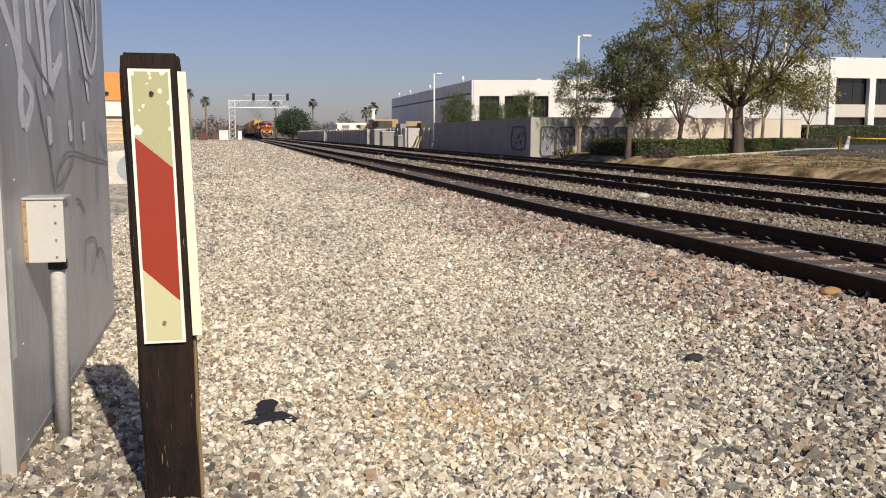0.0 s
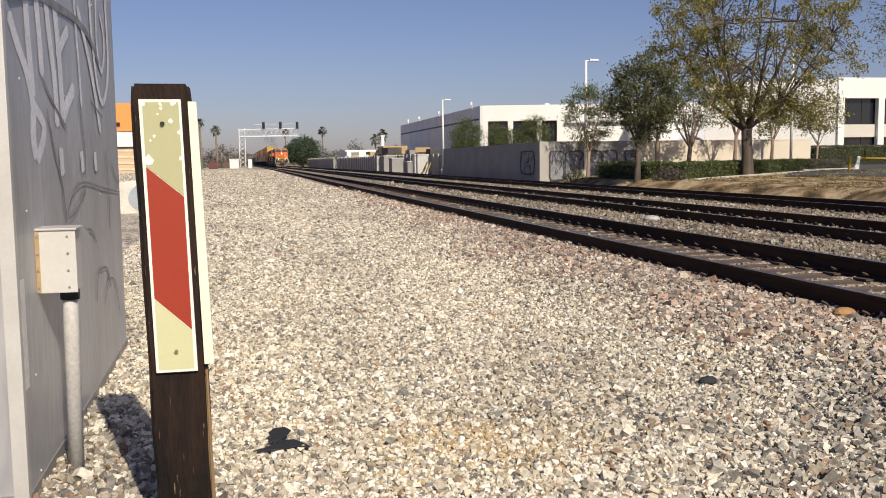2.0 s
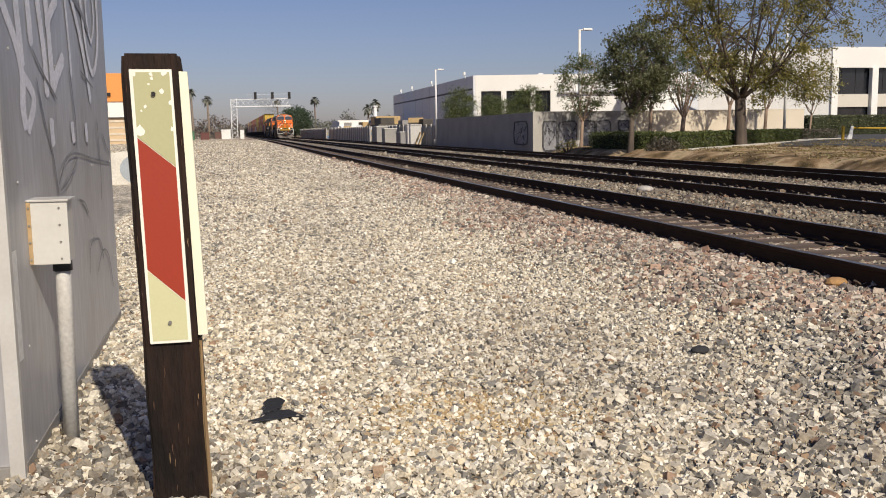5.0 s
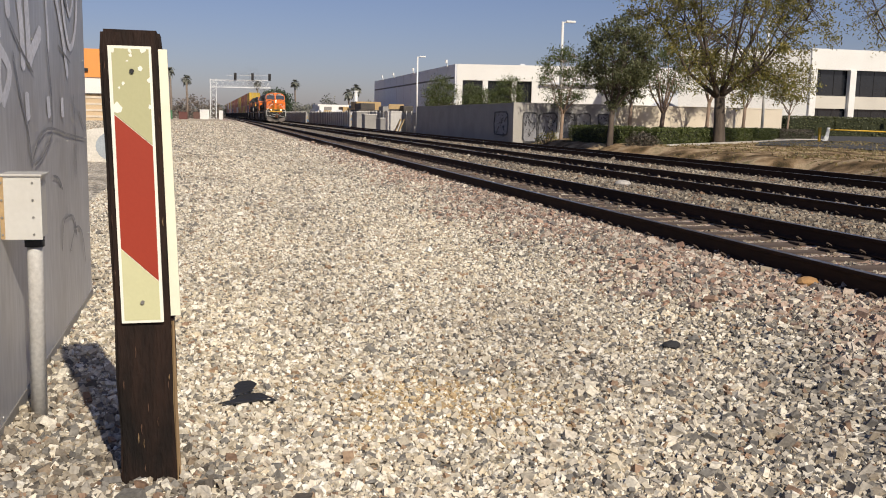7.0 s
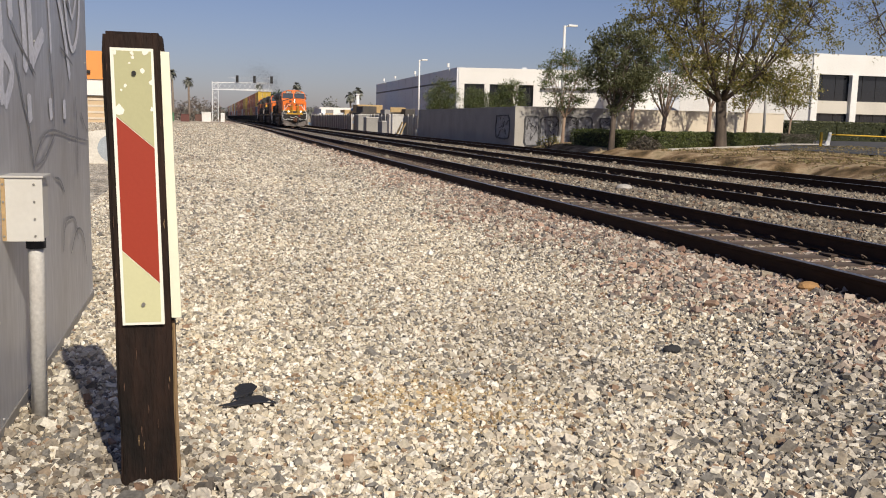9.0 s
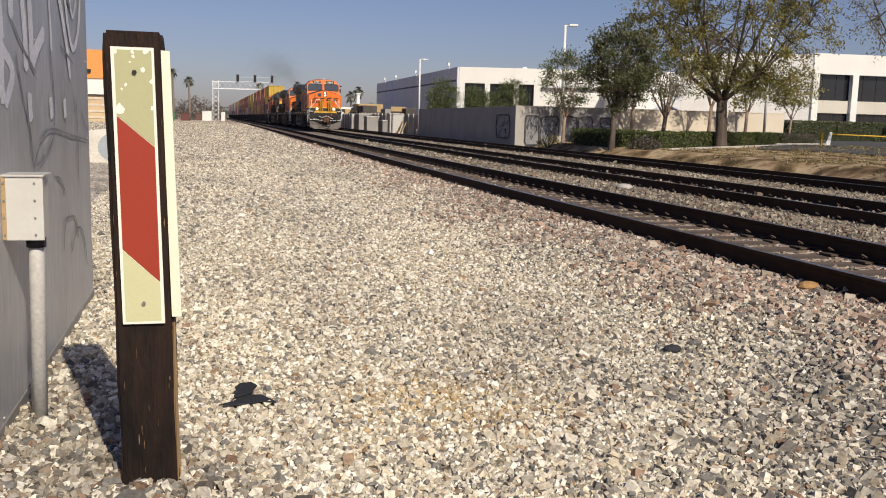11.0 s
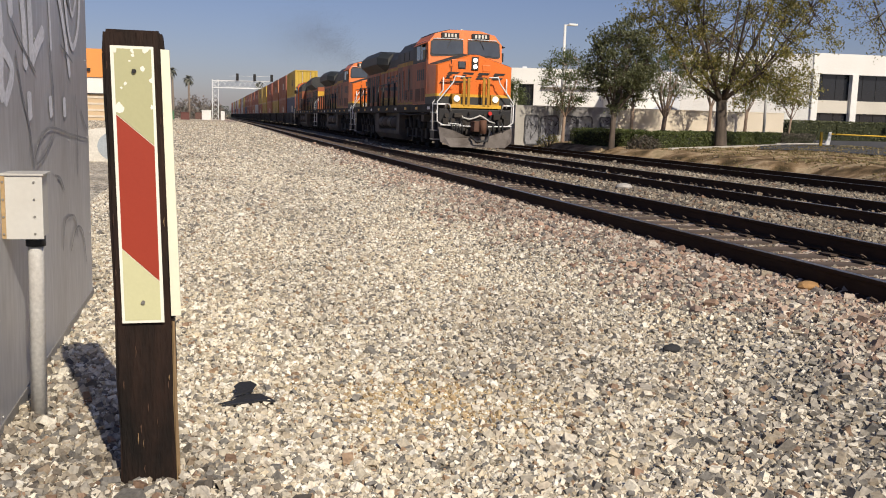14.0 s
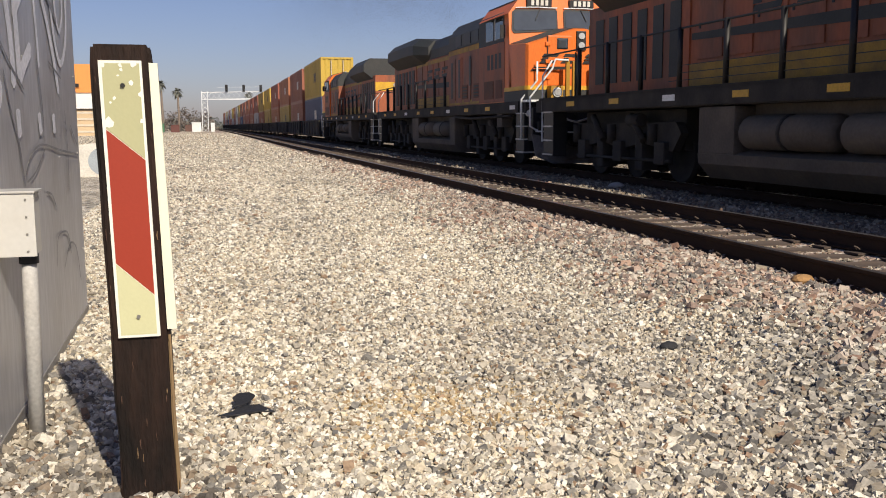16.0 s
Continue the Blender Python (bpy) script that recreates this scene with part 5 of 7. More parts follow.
    for k in range(26):
        y = 88 + k * 5.2 + rng.uniform(-1, 1)
        w, d, h = rng.uniform(0.8, 2.0), rng.uniform(1.0, 2.6), rng.uniform(1.6, 3.1)
        m = yard[rng.randrange(8)]
        c = empty("pallet_stack", pose(20.6 + rng.uniform(0, 2.5), y, 0, 0, 0, rng.uniform(-12, 12)), "weathered pallets and crates stacked behind the fence", "pallet stack", "yard stacks")
        n = 3 + rng.randrange(3)
        for q in range(n):
            o = rng.uniform(-0.1, 0.1)
            part("crate", box(-w / 2 + o, w / 2 + o, 0, d, h * q / n + 0.03, h * (q + 1) / n, 0.02), m if q % 2 else yard[rng.randrange(8)], c)
    st = empty("exhaust_stack", pose(32, 205, 0), "white upright pipe above the yard", "pipe")
    part("pipe", tube([(0, 0, 0), (0, 0, 6.8)], 0.4, 10), M_WHITE_METAL, st)
    part("cap", box(-0.5, 0.5, -0.5, 0.5, 6.8, 7.1, 0.1), M_WHITE_METAL, st)
    # the far tree's greens carry a bluish haze tint
    t = tree("far_tree", 20.0, 290, 0, 2, (0, 0, 4.9), (5.6, 5, 4.0), 7, 300, 30, 0.33, leaf_mat("haze_tinted_green_leaves", [(0.045, 0.075, 0.045), (0.07, 0.105, 0.06), (0.09, 0.125, 0.07)]), M_BARK, 0.35, 91,
             "broad round dark green tree by the tracks", 0.7, -0.2)
    palm(27.2, 300, 0, 12.0, 5, "slim distant fan palm", 1.2)
    palm(38.5, 260, 0, 8.2, 6, "distant fan palm over the yard", 1.2)
    palm(41.0, 262, 0, 9.6, 7, "distant shaggy fan palm over the yard", 1.3)
    palm(17.0, 330, 0, 12.5, 8, "distant fan palm beyond the gantry", 1.2)
    rng = random.Random(6)
    for k in range(24):
        x = 24 + k * 3.6 + rng.uniform(-1.5, 1.5)
        y = 300 + rng.uniform(-10, 40)
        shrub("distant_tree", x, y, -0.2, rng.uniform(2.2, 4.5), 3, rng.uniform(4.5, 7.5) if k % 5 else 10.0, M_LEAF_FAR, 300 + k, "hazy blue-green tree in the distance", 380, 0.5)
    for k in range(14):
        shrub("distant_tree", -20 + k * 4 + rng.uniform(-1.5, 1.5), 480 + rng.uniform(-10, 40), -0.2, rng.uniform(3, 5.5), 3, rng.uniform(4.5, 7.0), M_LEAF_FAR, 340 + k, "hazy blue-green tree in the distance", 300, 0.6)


def weeds():
    """Dry grass and weeds on the bank between the outer track and the kerb."""
    rng = np.random.default_rng(12)
    n = 70000
    x = rng.uniform(16.6, 44, n)
    y = rng.uniform(14, 60, n)
    ok = (y < kerb_y(x) - 0.1) & (x > 16.4 + 0.6 * rng.random(n)) & (y > x * 0.9)
    lump = np.array([noise.noise(Vector((a * 0.55, b * 0.35, 3))) for a, b in zip(x, y)])
    ok &= lump + 0.25 * rng.normal(size=n) > 0.2
    c = np.stack([x, y, height(x, y) + rng.uniform(0.0, 0.05, n)], 1)[ok]
    v, f = leaf_arrays(c, rng.uniform(0.03, 0.09, len(c)), rng)
    tagged(mesh_np("dry_weeds", v, f, M_LEAF_DRY), "dry straw-coloured weeds and grass on the bank", "weeds", kind="stuff")


weeds()
build_office()
build_right_building()
build_walls()
build_car_park()
lamp_post(19.25, 86, 0.1, 7.0, "slim white lamp post beside the track")
lamp_post(20.12, 51.4, 0.2, 6.9, "white lamp post at the wall corner")
lamp_post(37.6, 57.4, 0.35, 8.3, "white lamp post in the car park")
build_plants()
build_gantry()
build_left_far()
build_right_far()

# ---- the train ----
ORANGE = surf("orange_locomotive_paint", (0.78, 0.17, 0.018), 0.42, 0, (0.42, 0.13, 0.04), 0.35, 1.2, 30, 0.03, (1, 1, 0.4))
ROOFDARK = surf("sooty_dark_green_paint", (0.030, 0.034, 0.034), 0.6, 0, (0.06, 0.055, 0.05), 0.6, 1.0, 25, 0.05)
UNDER = surf("grimy_underframe", (0.026, 0.023, 0.020), 0.85, 0.0, (0.075, 0.062, 0.05), 0.6, 2.0, 25, 0.2)
TANKM = surf("dusty_fuel_tank", (0.095, 0.078, 0.062), 0.8, 0, (0.18, 0.14, 0.10), 0.6, 1.5, 20, 0.1)
PLOW = surf("scraped_grey_plow", (0.165, 0.145, 0.13), 0.75, 0.1, (0.07, 0.055, 0.045), 0.9, 2.5, 30, 0.1)
LYELLOW = surf("yellow_locomotive_stripe", (0.70, 0.40, 0.03), 0.5, 0, (0.4, 0.22, 0.05), 0.5, 2, 30, 0.03)
RAILW = surf("white_handrail_paint", (0.78, 0.78, 0.76), 0.5, 0)
WSCREEN = surf("windscreen_glass", (0.06, 0.07, 0.08), 0.06, 0, None, 0.1, 1, 3, 0, spec=0.8)
LAMP_ON = glow_mat("lit_headlight", (1.0, 0.90, 0.70), 2.2)
# flank orange and yellow: real grime, plus the flank's shade put into the colour
GRIMY_SHADED = surf("grimy_shaded_orange_paint", (0.36, 0.10, 0.042), 0.6, 0, (0.12, 0.068, 0.048), 0.9, 1.1, 14, 0.05, (1, 1, 0.35))
DUSTY_SHADED_YELLOW = surf("grimy_shaded_yellow_stripe", (0.42, 0.24, 0.035), 0.65, 0, (0.16, 0.10, 0.045), 0.8, 2, 25, 0.03)
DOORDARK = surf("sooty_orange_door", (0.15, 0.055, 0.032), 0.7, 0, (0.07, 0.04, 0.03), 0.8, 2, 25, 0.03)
GATE = surf("dark_yellow_gate_paint", (0.42, 0.22, 0.02), 0.5, 0)
LAMP_OFF = surf("headlight_glass", (0.6, 0.6, 0.58), 0.15, 0.3)
BOARD_W = surf("number_board_white", (0.7, 0.68, 0.6), 0.5)
REDM = surf("red_air_valve", (0.6, 0.03, 0.02), 0.5)


def slab(points, d):
    """A flat outline given depth along d."""
    bm = bmesh.new()
    a = [bm.verts.new(p) for p in points]
    b = [bm.verts.new(Vector(p) + Vector(d)) for p in points]
    n = len(a)
    bm.faces.new(a)
    bm.faces.new(b[::-1])
    for k in range(n):
        bm.faces.new((a[k], b[k], b[(k + 1) % n], a[(k + 1) % n]))
    bmesh.ops.recalc_face_normals(bm, faces=bm.faces[:])
    return bm


def locomotive(lit, label):
    """Six-axle wide-nose diesel: y runs back from the nose, z from the rail."""
    lo = empty("locomotive", pose(0, 0, 0), label, "locomotive", "three coupled locomotives")
    # frame, plow, pilot
    part("underframe", box(-1.52, 1.52, 0.0, 21.7, 1.42, 1.72, 0.02), UNDER, lo)
    part("deck_stripe", box(-1.0, 1.0, -0.34, 0.45, 1.60, 1.73, 0.01), LYELLOW, lo, "yellow end sill")
    part("side_sill", box(-1.55, 1.55, 0.5, 21.2, 1.44, 1.74, 0.01), UNDER, lo)
    plow = slab([(-1.46, -0.35, 0.88), (-0.95, -0.58, 0.76), (-0.45, -0.62, 0.55), (0.45, -0.62, 0.55), (0.95, -0.58, 0.76), (1.46, -0.35, 0.88), (1.40, -0.5, 0.32), (1.05, -0.8, 0.13), (-1.05, -0.8, 0.13), (-1.40, -0.5, 0.32)], (0, 0.06, 0))
    part("plow", plow, PLOW, lo, "scraped grey steel snow plow")
    part("pilot_beam", box(-1.42, 1.42, -0.28, 0.1, 0.7, 1.56, 0.03), M_BLACK_METAL, lo)
    for x in (-0.9, -0.45, 0.5, 0.95):
        part("bracket", box(x - 0.09, x + 0.09, -0.42, -0.26, 0.8, 1.2, 0.03), UNDER, lo)
    part("draft_box", box(-0.4, 0.4, -0.4, -0.2, 0.6, 1.25, 0.05), UNDER, lo)
    cp = part("coupler", box(-0.22, 0.22, -0.95, -0.25, 0.72, 1.12, 0.08), surf("rusty_coupler", (0.13, 0.07, 0.05), 0.8, 0.2), lo, "rusty brown knuckle coupler")
    part("knuckle", tube([(0.12, -1.0, 0.66), (0.12, -1.0, 1.16)], 0.13, 8), surf("rusty_knuckle", (0.16, 0.08, 0.05), 0.8, 0.2), cp)
    for x in (-1.0, -0.85, -0.6, 0.62, 0.85, 1.0):
        part("air_hose", tube([(x, -0.34, 1.15), (x + 0.03, -0.5, 0.95), (x + 0.05, -0.45, 0.6)], 0.035, 6), M_RUBBER, lo)
    part("control_cable", tube([(-0.65, -0.36, 1.38), (-0.52, -0.46, 1.24), (-0.3, -0.5, 1.18), (-0.08, -0.52, 1.24), (0.12, -0.52, 1.33), (0.32, -0.5, 1.24), (0.5, -0.5, 1.12), (0.75, -0.4, 1.06)], 0.028, 6), M_GALV, lo)
    for x, z, r in ((-1.15, 1.3, 0.09), (-0.5, 1.0, 0.07), (0.35, 1.35, 0.06), (1.1, 1.3, 0.09), (0.95, 1.05, 0.06), (-0.25, 1.42, 0.05)):
        part("pipe_fitting", tube([(x, -0.42, z), (x, -0.26, z)], r, 8), UNDER, lo)
    part("brake_pipe", tube([(0.3, -0.4, 1.1), (0.42, -0.85, 0.75), (0.3, -0.95, 0.38), (-0.1, -0.9, 0.36), (-0.3, -0.7, 0.55)], 0.045, 7), M_RUBBER, lo)
    for k, (x, z, w, h) in enumerate(((-1.2, 1.05, 0.22, 0.3), (-0.72, 1.32, 0.3, 0.16), (0.8, 1.28, 0.26, 0.2), (1.18, 1.05, 0.2, 0.34), (-0.55, 0.82, 0.24, 0.14), (0.62, 0.84, 0.3, 0.14))):
        part("valve_block", box(x - w / 2, x + w / 2, -0.46, -0.27, z - h / 2, z + h / 2, 0.03), UNDER, lo)
    for k in range(5):
        x = -0.98 + 0.07 * k
        part("air_hose", tube([(x, -0.46, 1.0), (x + 0.02, -0.56, 0.85), (x + 0.06, -0.52, 0.62)], 0.02, 5), M_RUBBER, lo)
    part("hose_rack", tube([(-1.1, -0.5, 1.02), (-0.62, -0.52, 0.98)], 0.02, 5), RAILW, lo)
    part("red_valve", tube([(0.55, -0.42, 1.42), (0.55, -0.32, 1.42)], 0.075, 10), REDM, lo)
    part("uncoupling_bar", tube([(-1.4, -0.45, 0.95), (-0.4, -0.5, 0.92), (0.4, -0.5, 0.92), (1.4, -0.45, 0.95)], 0.022, 5), RAILW, lo)
    # steps at both ends
    for ye, sg in ((0.15, 1), (21.2, -1)):
        for s in (-1, 1):
            st = part("step_well", box(min(s * 1.15, s * 1.5), max(s * 1.15, s * 1.5), min(ye, ye + sg * 0.65), max(ye, ye + sg * 0.65), 0.35, 1.5, 0.02), M_BLACK_METAL, lo)
            for z in (0.38, 0.72, 1.06, 1.40):
                part("tread", box(min(s * 1.2, s * 1.53), max(s * 1.2, s * 1.53), min(ye, ye + sg * 0.6) - 0.01, max(ye, ye + sg * 0.6) + 0.01, z, z + 0.035), M_GALV, st)
    # nose: a broad face, chamfered at its sides and peaked in the middle
    ring = [(-1.50, 1.72), (1.50, 1.72), (1.50, 3.20), (0.16, 3.62), (-0.16, 3.62), (-1.50, 3.20)]
    bm = bmesh.new()
    r0 = [bm.verts.new((x * 0.965, 0.0, z - (0.03 if z > 3 else 0))) for x, z in ring]
    rm = [bm.verts.new((x, 0.10, z)) for x, z in ring]
    r1 = [bm.verts.new((x, 1.5, z + (0.10 if z > 3 else 0))) for x, z in ring]
    for ra, rb in ((r0, rm), (rm, r1)):
        for k in range(6):
            bm.faces.new((ra[k], ra[(k + 1) % 6], rb[(k + 1) % 6], rb[k]))
    bm.faces.new(r0[::-1])
    bmesh.ops.recalc_face_normals(bm, faces=bm.faces[:])
    part("nose", bm, ORANGE, lo, "bright orange wide nose")
    part("nose_deck", slab([(-1.46, 0.20, 3.225), (-0.16, 0.20, 3.635), (0.16, 0.20, 3.635), (1.46, 0.20, 3.225), (1.46, 1.50, 3.32), (0.16, 1.50, 3.735), (-0.16, 1.50, 3.735), (-1.46, 1.50, 3.32)], (0, 0, 0.012)), ROOFDARK, lo, "dark anti-glare top of the nose")
    def wrap(name, z0, z1, mat, out):
        for pts in ([(-1.45, 0.0), (1.45, 0.0)], [(-1.50, 0.10), (-1.45, 0.0)], [(1.45, 0.0), (1.50, 0.10)], [(-1.50, 1.8), (-1.50, 0.10)], [(1.50, 0.10), (1.50, 1.8)]):
            (xa, ya), (xb, yb) = pts
            nrm = Vector((yb - ya, xa - xb, 0)).normalized() * out
            part(name, slab([(xa, ya, z0), (xb, yb, z0), (xb, yb, z1), (xa, ya, z1)], nrm), mat, lo)
    wrap("lower_band", 1.73, 2.02, ROOFDARK, 0.012)
    wrap("stripe", 2.025, 2.13, LYELLOW, 0.016)
    hb = part("headlight_housing", box(-0.13, 0.13, -0.05, 0.1, 3.04, 3.54, 0.02), M_BLACK_METAL, lo)
    for z in (3.17, 3.41):
        part("headlight", tube([(0, -0.08, z), (0, -0.03, z)], 0.085, 16), LAMP_ON if lit else LAMP_OFF, hb, "lit round headlight" if lit else "unlit round headlight")
    dw = part("nose_door", box(-0.92, -0.24, -0.02, 0.16, 2.14, 3.42, 0.03), ORANGE, lo)
    dwf = part("door_window_rim", box(-0.68, -0.36, -0.035, 0.05, 3.06, 3.36, 0.05), M_BLACK_METAL, dw)
    part("door_window", box(-0.65, -0.39, -0.05, 0.0, 3.09, 3.33, 0.04), WSCREEN, dwf)
    for z in (2.35, 2.75, 3.2):
        part("door_hinge", box(-0.99, -0.86, -0.05, 0.0, z - 0.05, z + 0.05, 0.015), ORANGE, dw)
    part("door_edge", tube([(-0.93, -0.03, 2.5), (-0.93, -0.03, 3.4)], 0.014, 5), ROOFDARK, dw)
    part("grab_iron", tube([(-1.32, 0.0, 2.56), (-1.32, -0.07, 2.56), (-0.98, -0.07, 2.56), (-0.98, 0.0, 2.56)], 0.016, 5), ORANGE, lo)
    part("access_plate", box(0.3, 0.62, -0.02, 0.05, 3.0, 3.25, 0.02), ORANGE, lo)
    part("access_plate", box(0.25, 0.7, -0.02, 0.05, 2.28, 2.62, 0.02), ORANGE, lo)
    # the emblem as four slanted plain blocks, each with a slot, over a long bar
    for x in (-1.16, -0.58, 0.04, 0.66):
        for z0, z1, xa, xb in ((2.70, 2.78, 0.0, 0.40), (2.80, 2.85, 0.05, 0.20), (2.87, 2.95, 0.08, 0.50)):
            part("emblem_shape", slab([(x + xa, -0.026, z0), (x + xb, -0.026, z0), (x + xb + 0.07, -0.026, z1), (x + xa + 0.07, -0.026, z1)], (0, 0.024, 0)), M_BLACK_METAL, lo)
    part("emblem_bar", slab([(-1.40, -0.024, 2.50), (-0.30, -0.024, 2.56), (-0.10, -0.024, 2.63), (-1.30, -0.024, 2.61)], (0, 0.022, 0)), M_BLACK_METAL, lo)
    for s in (-1, 1):
        d = part("ditch_light_box", box(s * 0.76 - 0.17, s * 0.76 + 0.17, -0.3, 0.1, 1.73, 2.12, 0.02), GATE, lo)
        part("ditch_light_rim", tube([(s * 0.76, -0.34, 1.95), (s * 0.76, -0.29, 1.95)], 0.125, 18), RAILW, d)
        part("ditch_light", tube([(s * 0.76, -0.36, 1.95), (s * 0.76, -0.33, 1.95)], 0.09, 16), LAMP_ON if lit else LAMP_OFF, d)
        for q in (0.30, 0.48):
            part("gate_post", box(s * q - 0.05, s * q + 0.05, -0.34, -0.26, 1.65, 2.74, 0.01), GATE, lo, "dull yellow end gate")
        part("front_handrail", tube([(s * 0.48, -0.36, 2.76), (s * 0.84, -0.36, 2.78), (s * 0.92, -0.36, 2.55), (s * 1.50, -0.30, 1.82), (s * 1.50, -0.30, 1.08), (s * 1.34, -0.36, 0.98), (s * 1.0, -0.42, 0.96)], 0.027, 6), RAILW, lo, "white painted handrail")
        part("front_handrail", tube([(s * 1.25, -0.12, 2.74), (s * 1.25, -0.12, 2.25), (s * 1.57, 0.18, 1.78), (s * 1.57, 0.18, 0.75)], 0.027, 6), RAILW, lo, "white painted handrail")
        part("white_step_edge", box(min(s * 1.15, s * 1.56), max(s * 1.15, s * 1.56), -0.18, 0.14, 1.70, 1.76, 0.01), RAILW, lo)
        part("step_lamp", tube([(s * 1.40, -0.02, 1.42), (s * 1.40, 0.1, 1.42)], 0.09, 12), RAILW, lo)
        part("hose_loop", tube([(s * 0.98, -0.36, 1.50), (s * 1.06, -0.44, 1.72), (s * 1.18, -0.44, 1.74), (s * 1.2, -0.36, 1.62)], 0.022, 6), M_GALV, lo)
    # cab with chamfered roof; the windscreen leans back
    prof = [(-1.50, 1.72), (1.50, 1.72), (1.50, 4.14), (1.22, 4.50), (0.6, 4.66), (-0.6, 4.66), (-1.22, 4.50), (-1.50, 4.14)]
    bm = bmesh.new()
    ca = [bm.verts.new((x, 1.38 + (z - 3.2) * 0.13, z)) for x, z in prof]
    cb = [bm.verts.new((x, 4.3, z)) for x, z in prof]
    for k in range(8):
        bm.faces.new((ca[k], ca[(k + 1) % 8], cb[(k + 1) % 8], cb[k]))
    bm.faces.new(ca[::-1])
    bm.faces.new(cb)
    bmesh.ops.recalc_face_normals(bm, faces=bm.faces[:])
    cab = part("cab", bm, ORANGE, lo, "orange cab")
    yz = lambda z: 1.38 + (z - 3.2) * 0.13
    part("cab_roof", slab([(-1.22, 1.85, 4.515), (-0.6, 1.85, 4.675), (0.6, 1.85, 4.675), (1.22, 1.85, 4.515), (1.22, 4.3, 4.515), (0.6, 4.3, 4.675), (-0.6, 4.3, 4.675), (-1.22, 4.3, 4.515)], (0, 0, 0.02)), ROOFDARK, lo)
    for s in (-1, 1):
        pts = [(s * 0.14, 3.78), (s * 0.18, 3.73), (s * 1.32, 3.66), (s * 1.38, 3.72), (s * 1.35, 4.14), (s * 1.28, 4.20), (s * 0.18, 4.22), (s * 0.14, 4.17)]
        fr = part("windscreen_frame", slab([(x, yz(z) - 0.025, z) for x, z in [(s * 0.09, 3.73), (s * 0.14, 3.68), (s * 1.36, 3.60), (s * 1.43, 3.68), (s * 1.40, 4.18), (s * 1.30, 4.25), (s * 0.14, 4.27), (s * 0.09, 4.22)]], (0, 0.03, 0)), M_BLACK_METAL, cab)
        part("windscreen", slab([(x, yz(z) - 0.04, z) for x, z in pts], (0, 0.02, 0)), WSCREEN, fr, "tinted windscreen pane")
        part("wiper", tube([(s * 0.6, yz(4.24) - 0.06, 4.26), (s * 0.75, yz(3.95) - 0.06, 3.95)], 0.012, 4), M_BLACK_METAL, fr)
        nb = part("number_board", box(s * 0.62 - 0.36, s * 0.62 + 0.36, yz(4.42) - 0.08, yz(4.42) + 0.25, 4.32, 4.54, 0.015), M_BLACK_METAL, cab, "dark number board with pale figures")
        for k in range(4):
            part("figure_bar", box(s * 0.62 - 0.24 + k * 0.135, s * 0.62 - 0.16 + k * 0.135, yz(4.42) - 0.095, yz(4.42) - 0.075, 4.36, 4.50), BOARD_W, nb)
        wx0, wx1 = (-1.515, -1.495) if s < 0 else (1.495, 1.515)
        part("roof_brow", tube([(s * 1.3, yz(4.3) - 0.04, 4.29), (s * 0.7, yz(4.3) - 0.06, 4.31), (s * 0.1, yz(4.3) - 0.04, 4.30)], 0.018, 5), RAILW, cab)
        for y0, y1 in ((1.95, 2.65), (2.85, 3.55)):
            sw = part("side_window", box(wx0, wx1, y0, y1, 3.52, 4.08, 0.005), WSCREEN, cab)
            part("window_frame", box(min(wx0, wx1 + s * 0.006), max(wx1, wx0 + s * 0.006), y1, y1 + 0.06, 3.5, 4.1), RAILW if y0 < 2 else M_BLACK_METAL, sw)
        part("cab_side", box(wx0 + (0.004 if s < 0 else 0), wx1 - (0.004 if s > 0 else 0), 1.8, 4.29, 1.76, 3.40), GRIMY_SHADED, cab, "grimy orange cab side with shade in its colour")
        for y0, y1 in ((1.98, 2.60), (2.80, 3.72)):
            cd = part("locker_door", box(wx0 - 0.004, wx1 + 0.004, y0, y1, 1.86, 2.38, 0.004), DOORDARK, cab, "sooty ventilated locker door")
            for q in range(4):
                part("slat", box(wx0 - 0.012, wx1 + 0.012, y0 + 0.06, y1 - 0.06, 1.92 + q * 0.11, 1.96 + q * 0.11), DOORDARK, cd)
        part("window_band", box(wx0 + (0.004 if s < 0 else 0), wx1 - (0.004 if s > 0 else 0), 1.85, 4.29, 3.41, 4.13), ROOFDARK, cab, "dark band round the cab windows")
        part("sunshade", slab([(s * 1.5, 1.9, 4.20), (s * 1.78, 1.9, 4.08), (s * 1.78, 3.6, 4.08), (s * 1.5, 3.6, 4.20)], (0, 0, 0.015)), ROOFDARK, cab)
        part("mirror", box(min(s * 1.52, s * 1.66), max(s * 1.52, s * 1.66), 1.72, 1.76, 3.5, 3.85), M_BLACK_METAL, cab)
        for k in range(4):
            part("side_figure_bar", box(wx0, wx1, 2.10 + 0.36 * k, 2.33 + 0.36 * k, 2.70, 3.13), ROOFDARK, cab)
    part("horn", tube([(0.2, 3.4, 4.72), (0.2, 2.9, 4.75)], [0.05, 0.09], 8), M_GALV, lo)
    part("antenna", box(-0.5, 0.5, 2.2, 2.6, 4.62, 4.70, 0.03), M_WHITE_METAL, lo)
    # hood behind the cab: cupboard, engine hood, radiator with wings
    def hood(name, w, y0, y1, zt, mat, ch=0.18):
        return part(name, prism([(-w, 1.72), (w, 1.72), (w, zt - ch), (w - ch, zt), (-w + ch, zt), (-w, zt - ch)], y0, y1), mat, lo)
    eq = hood("equipment_cupboard", 1.42, 4.3, 8.2, 3.62, GRIMY_SHADED, 0.02)
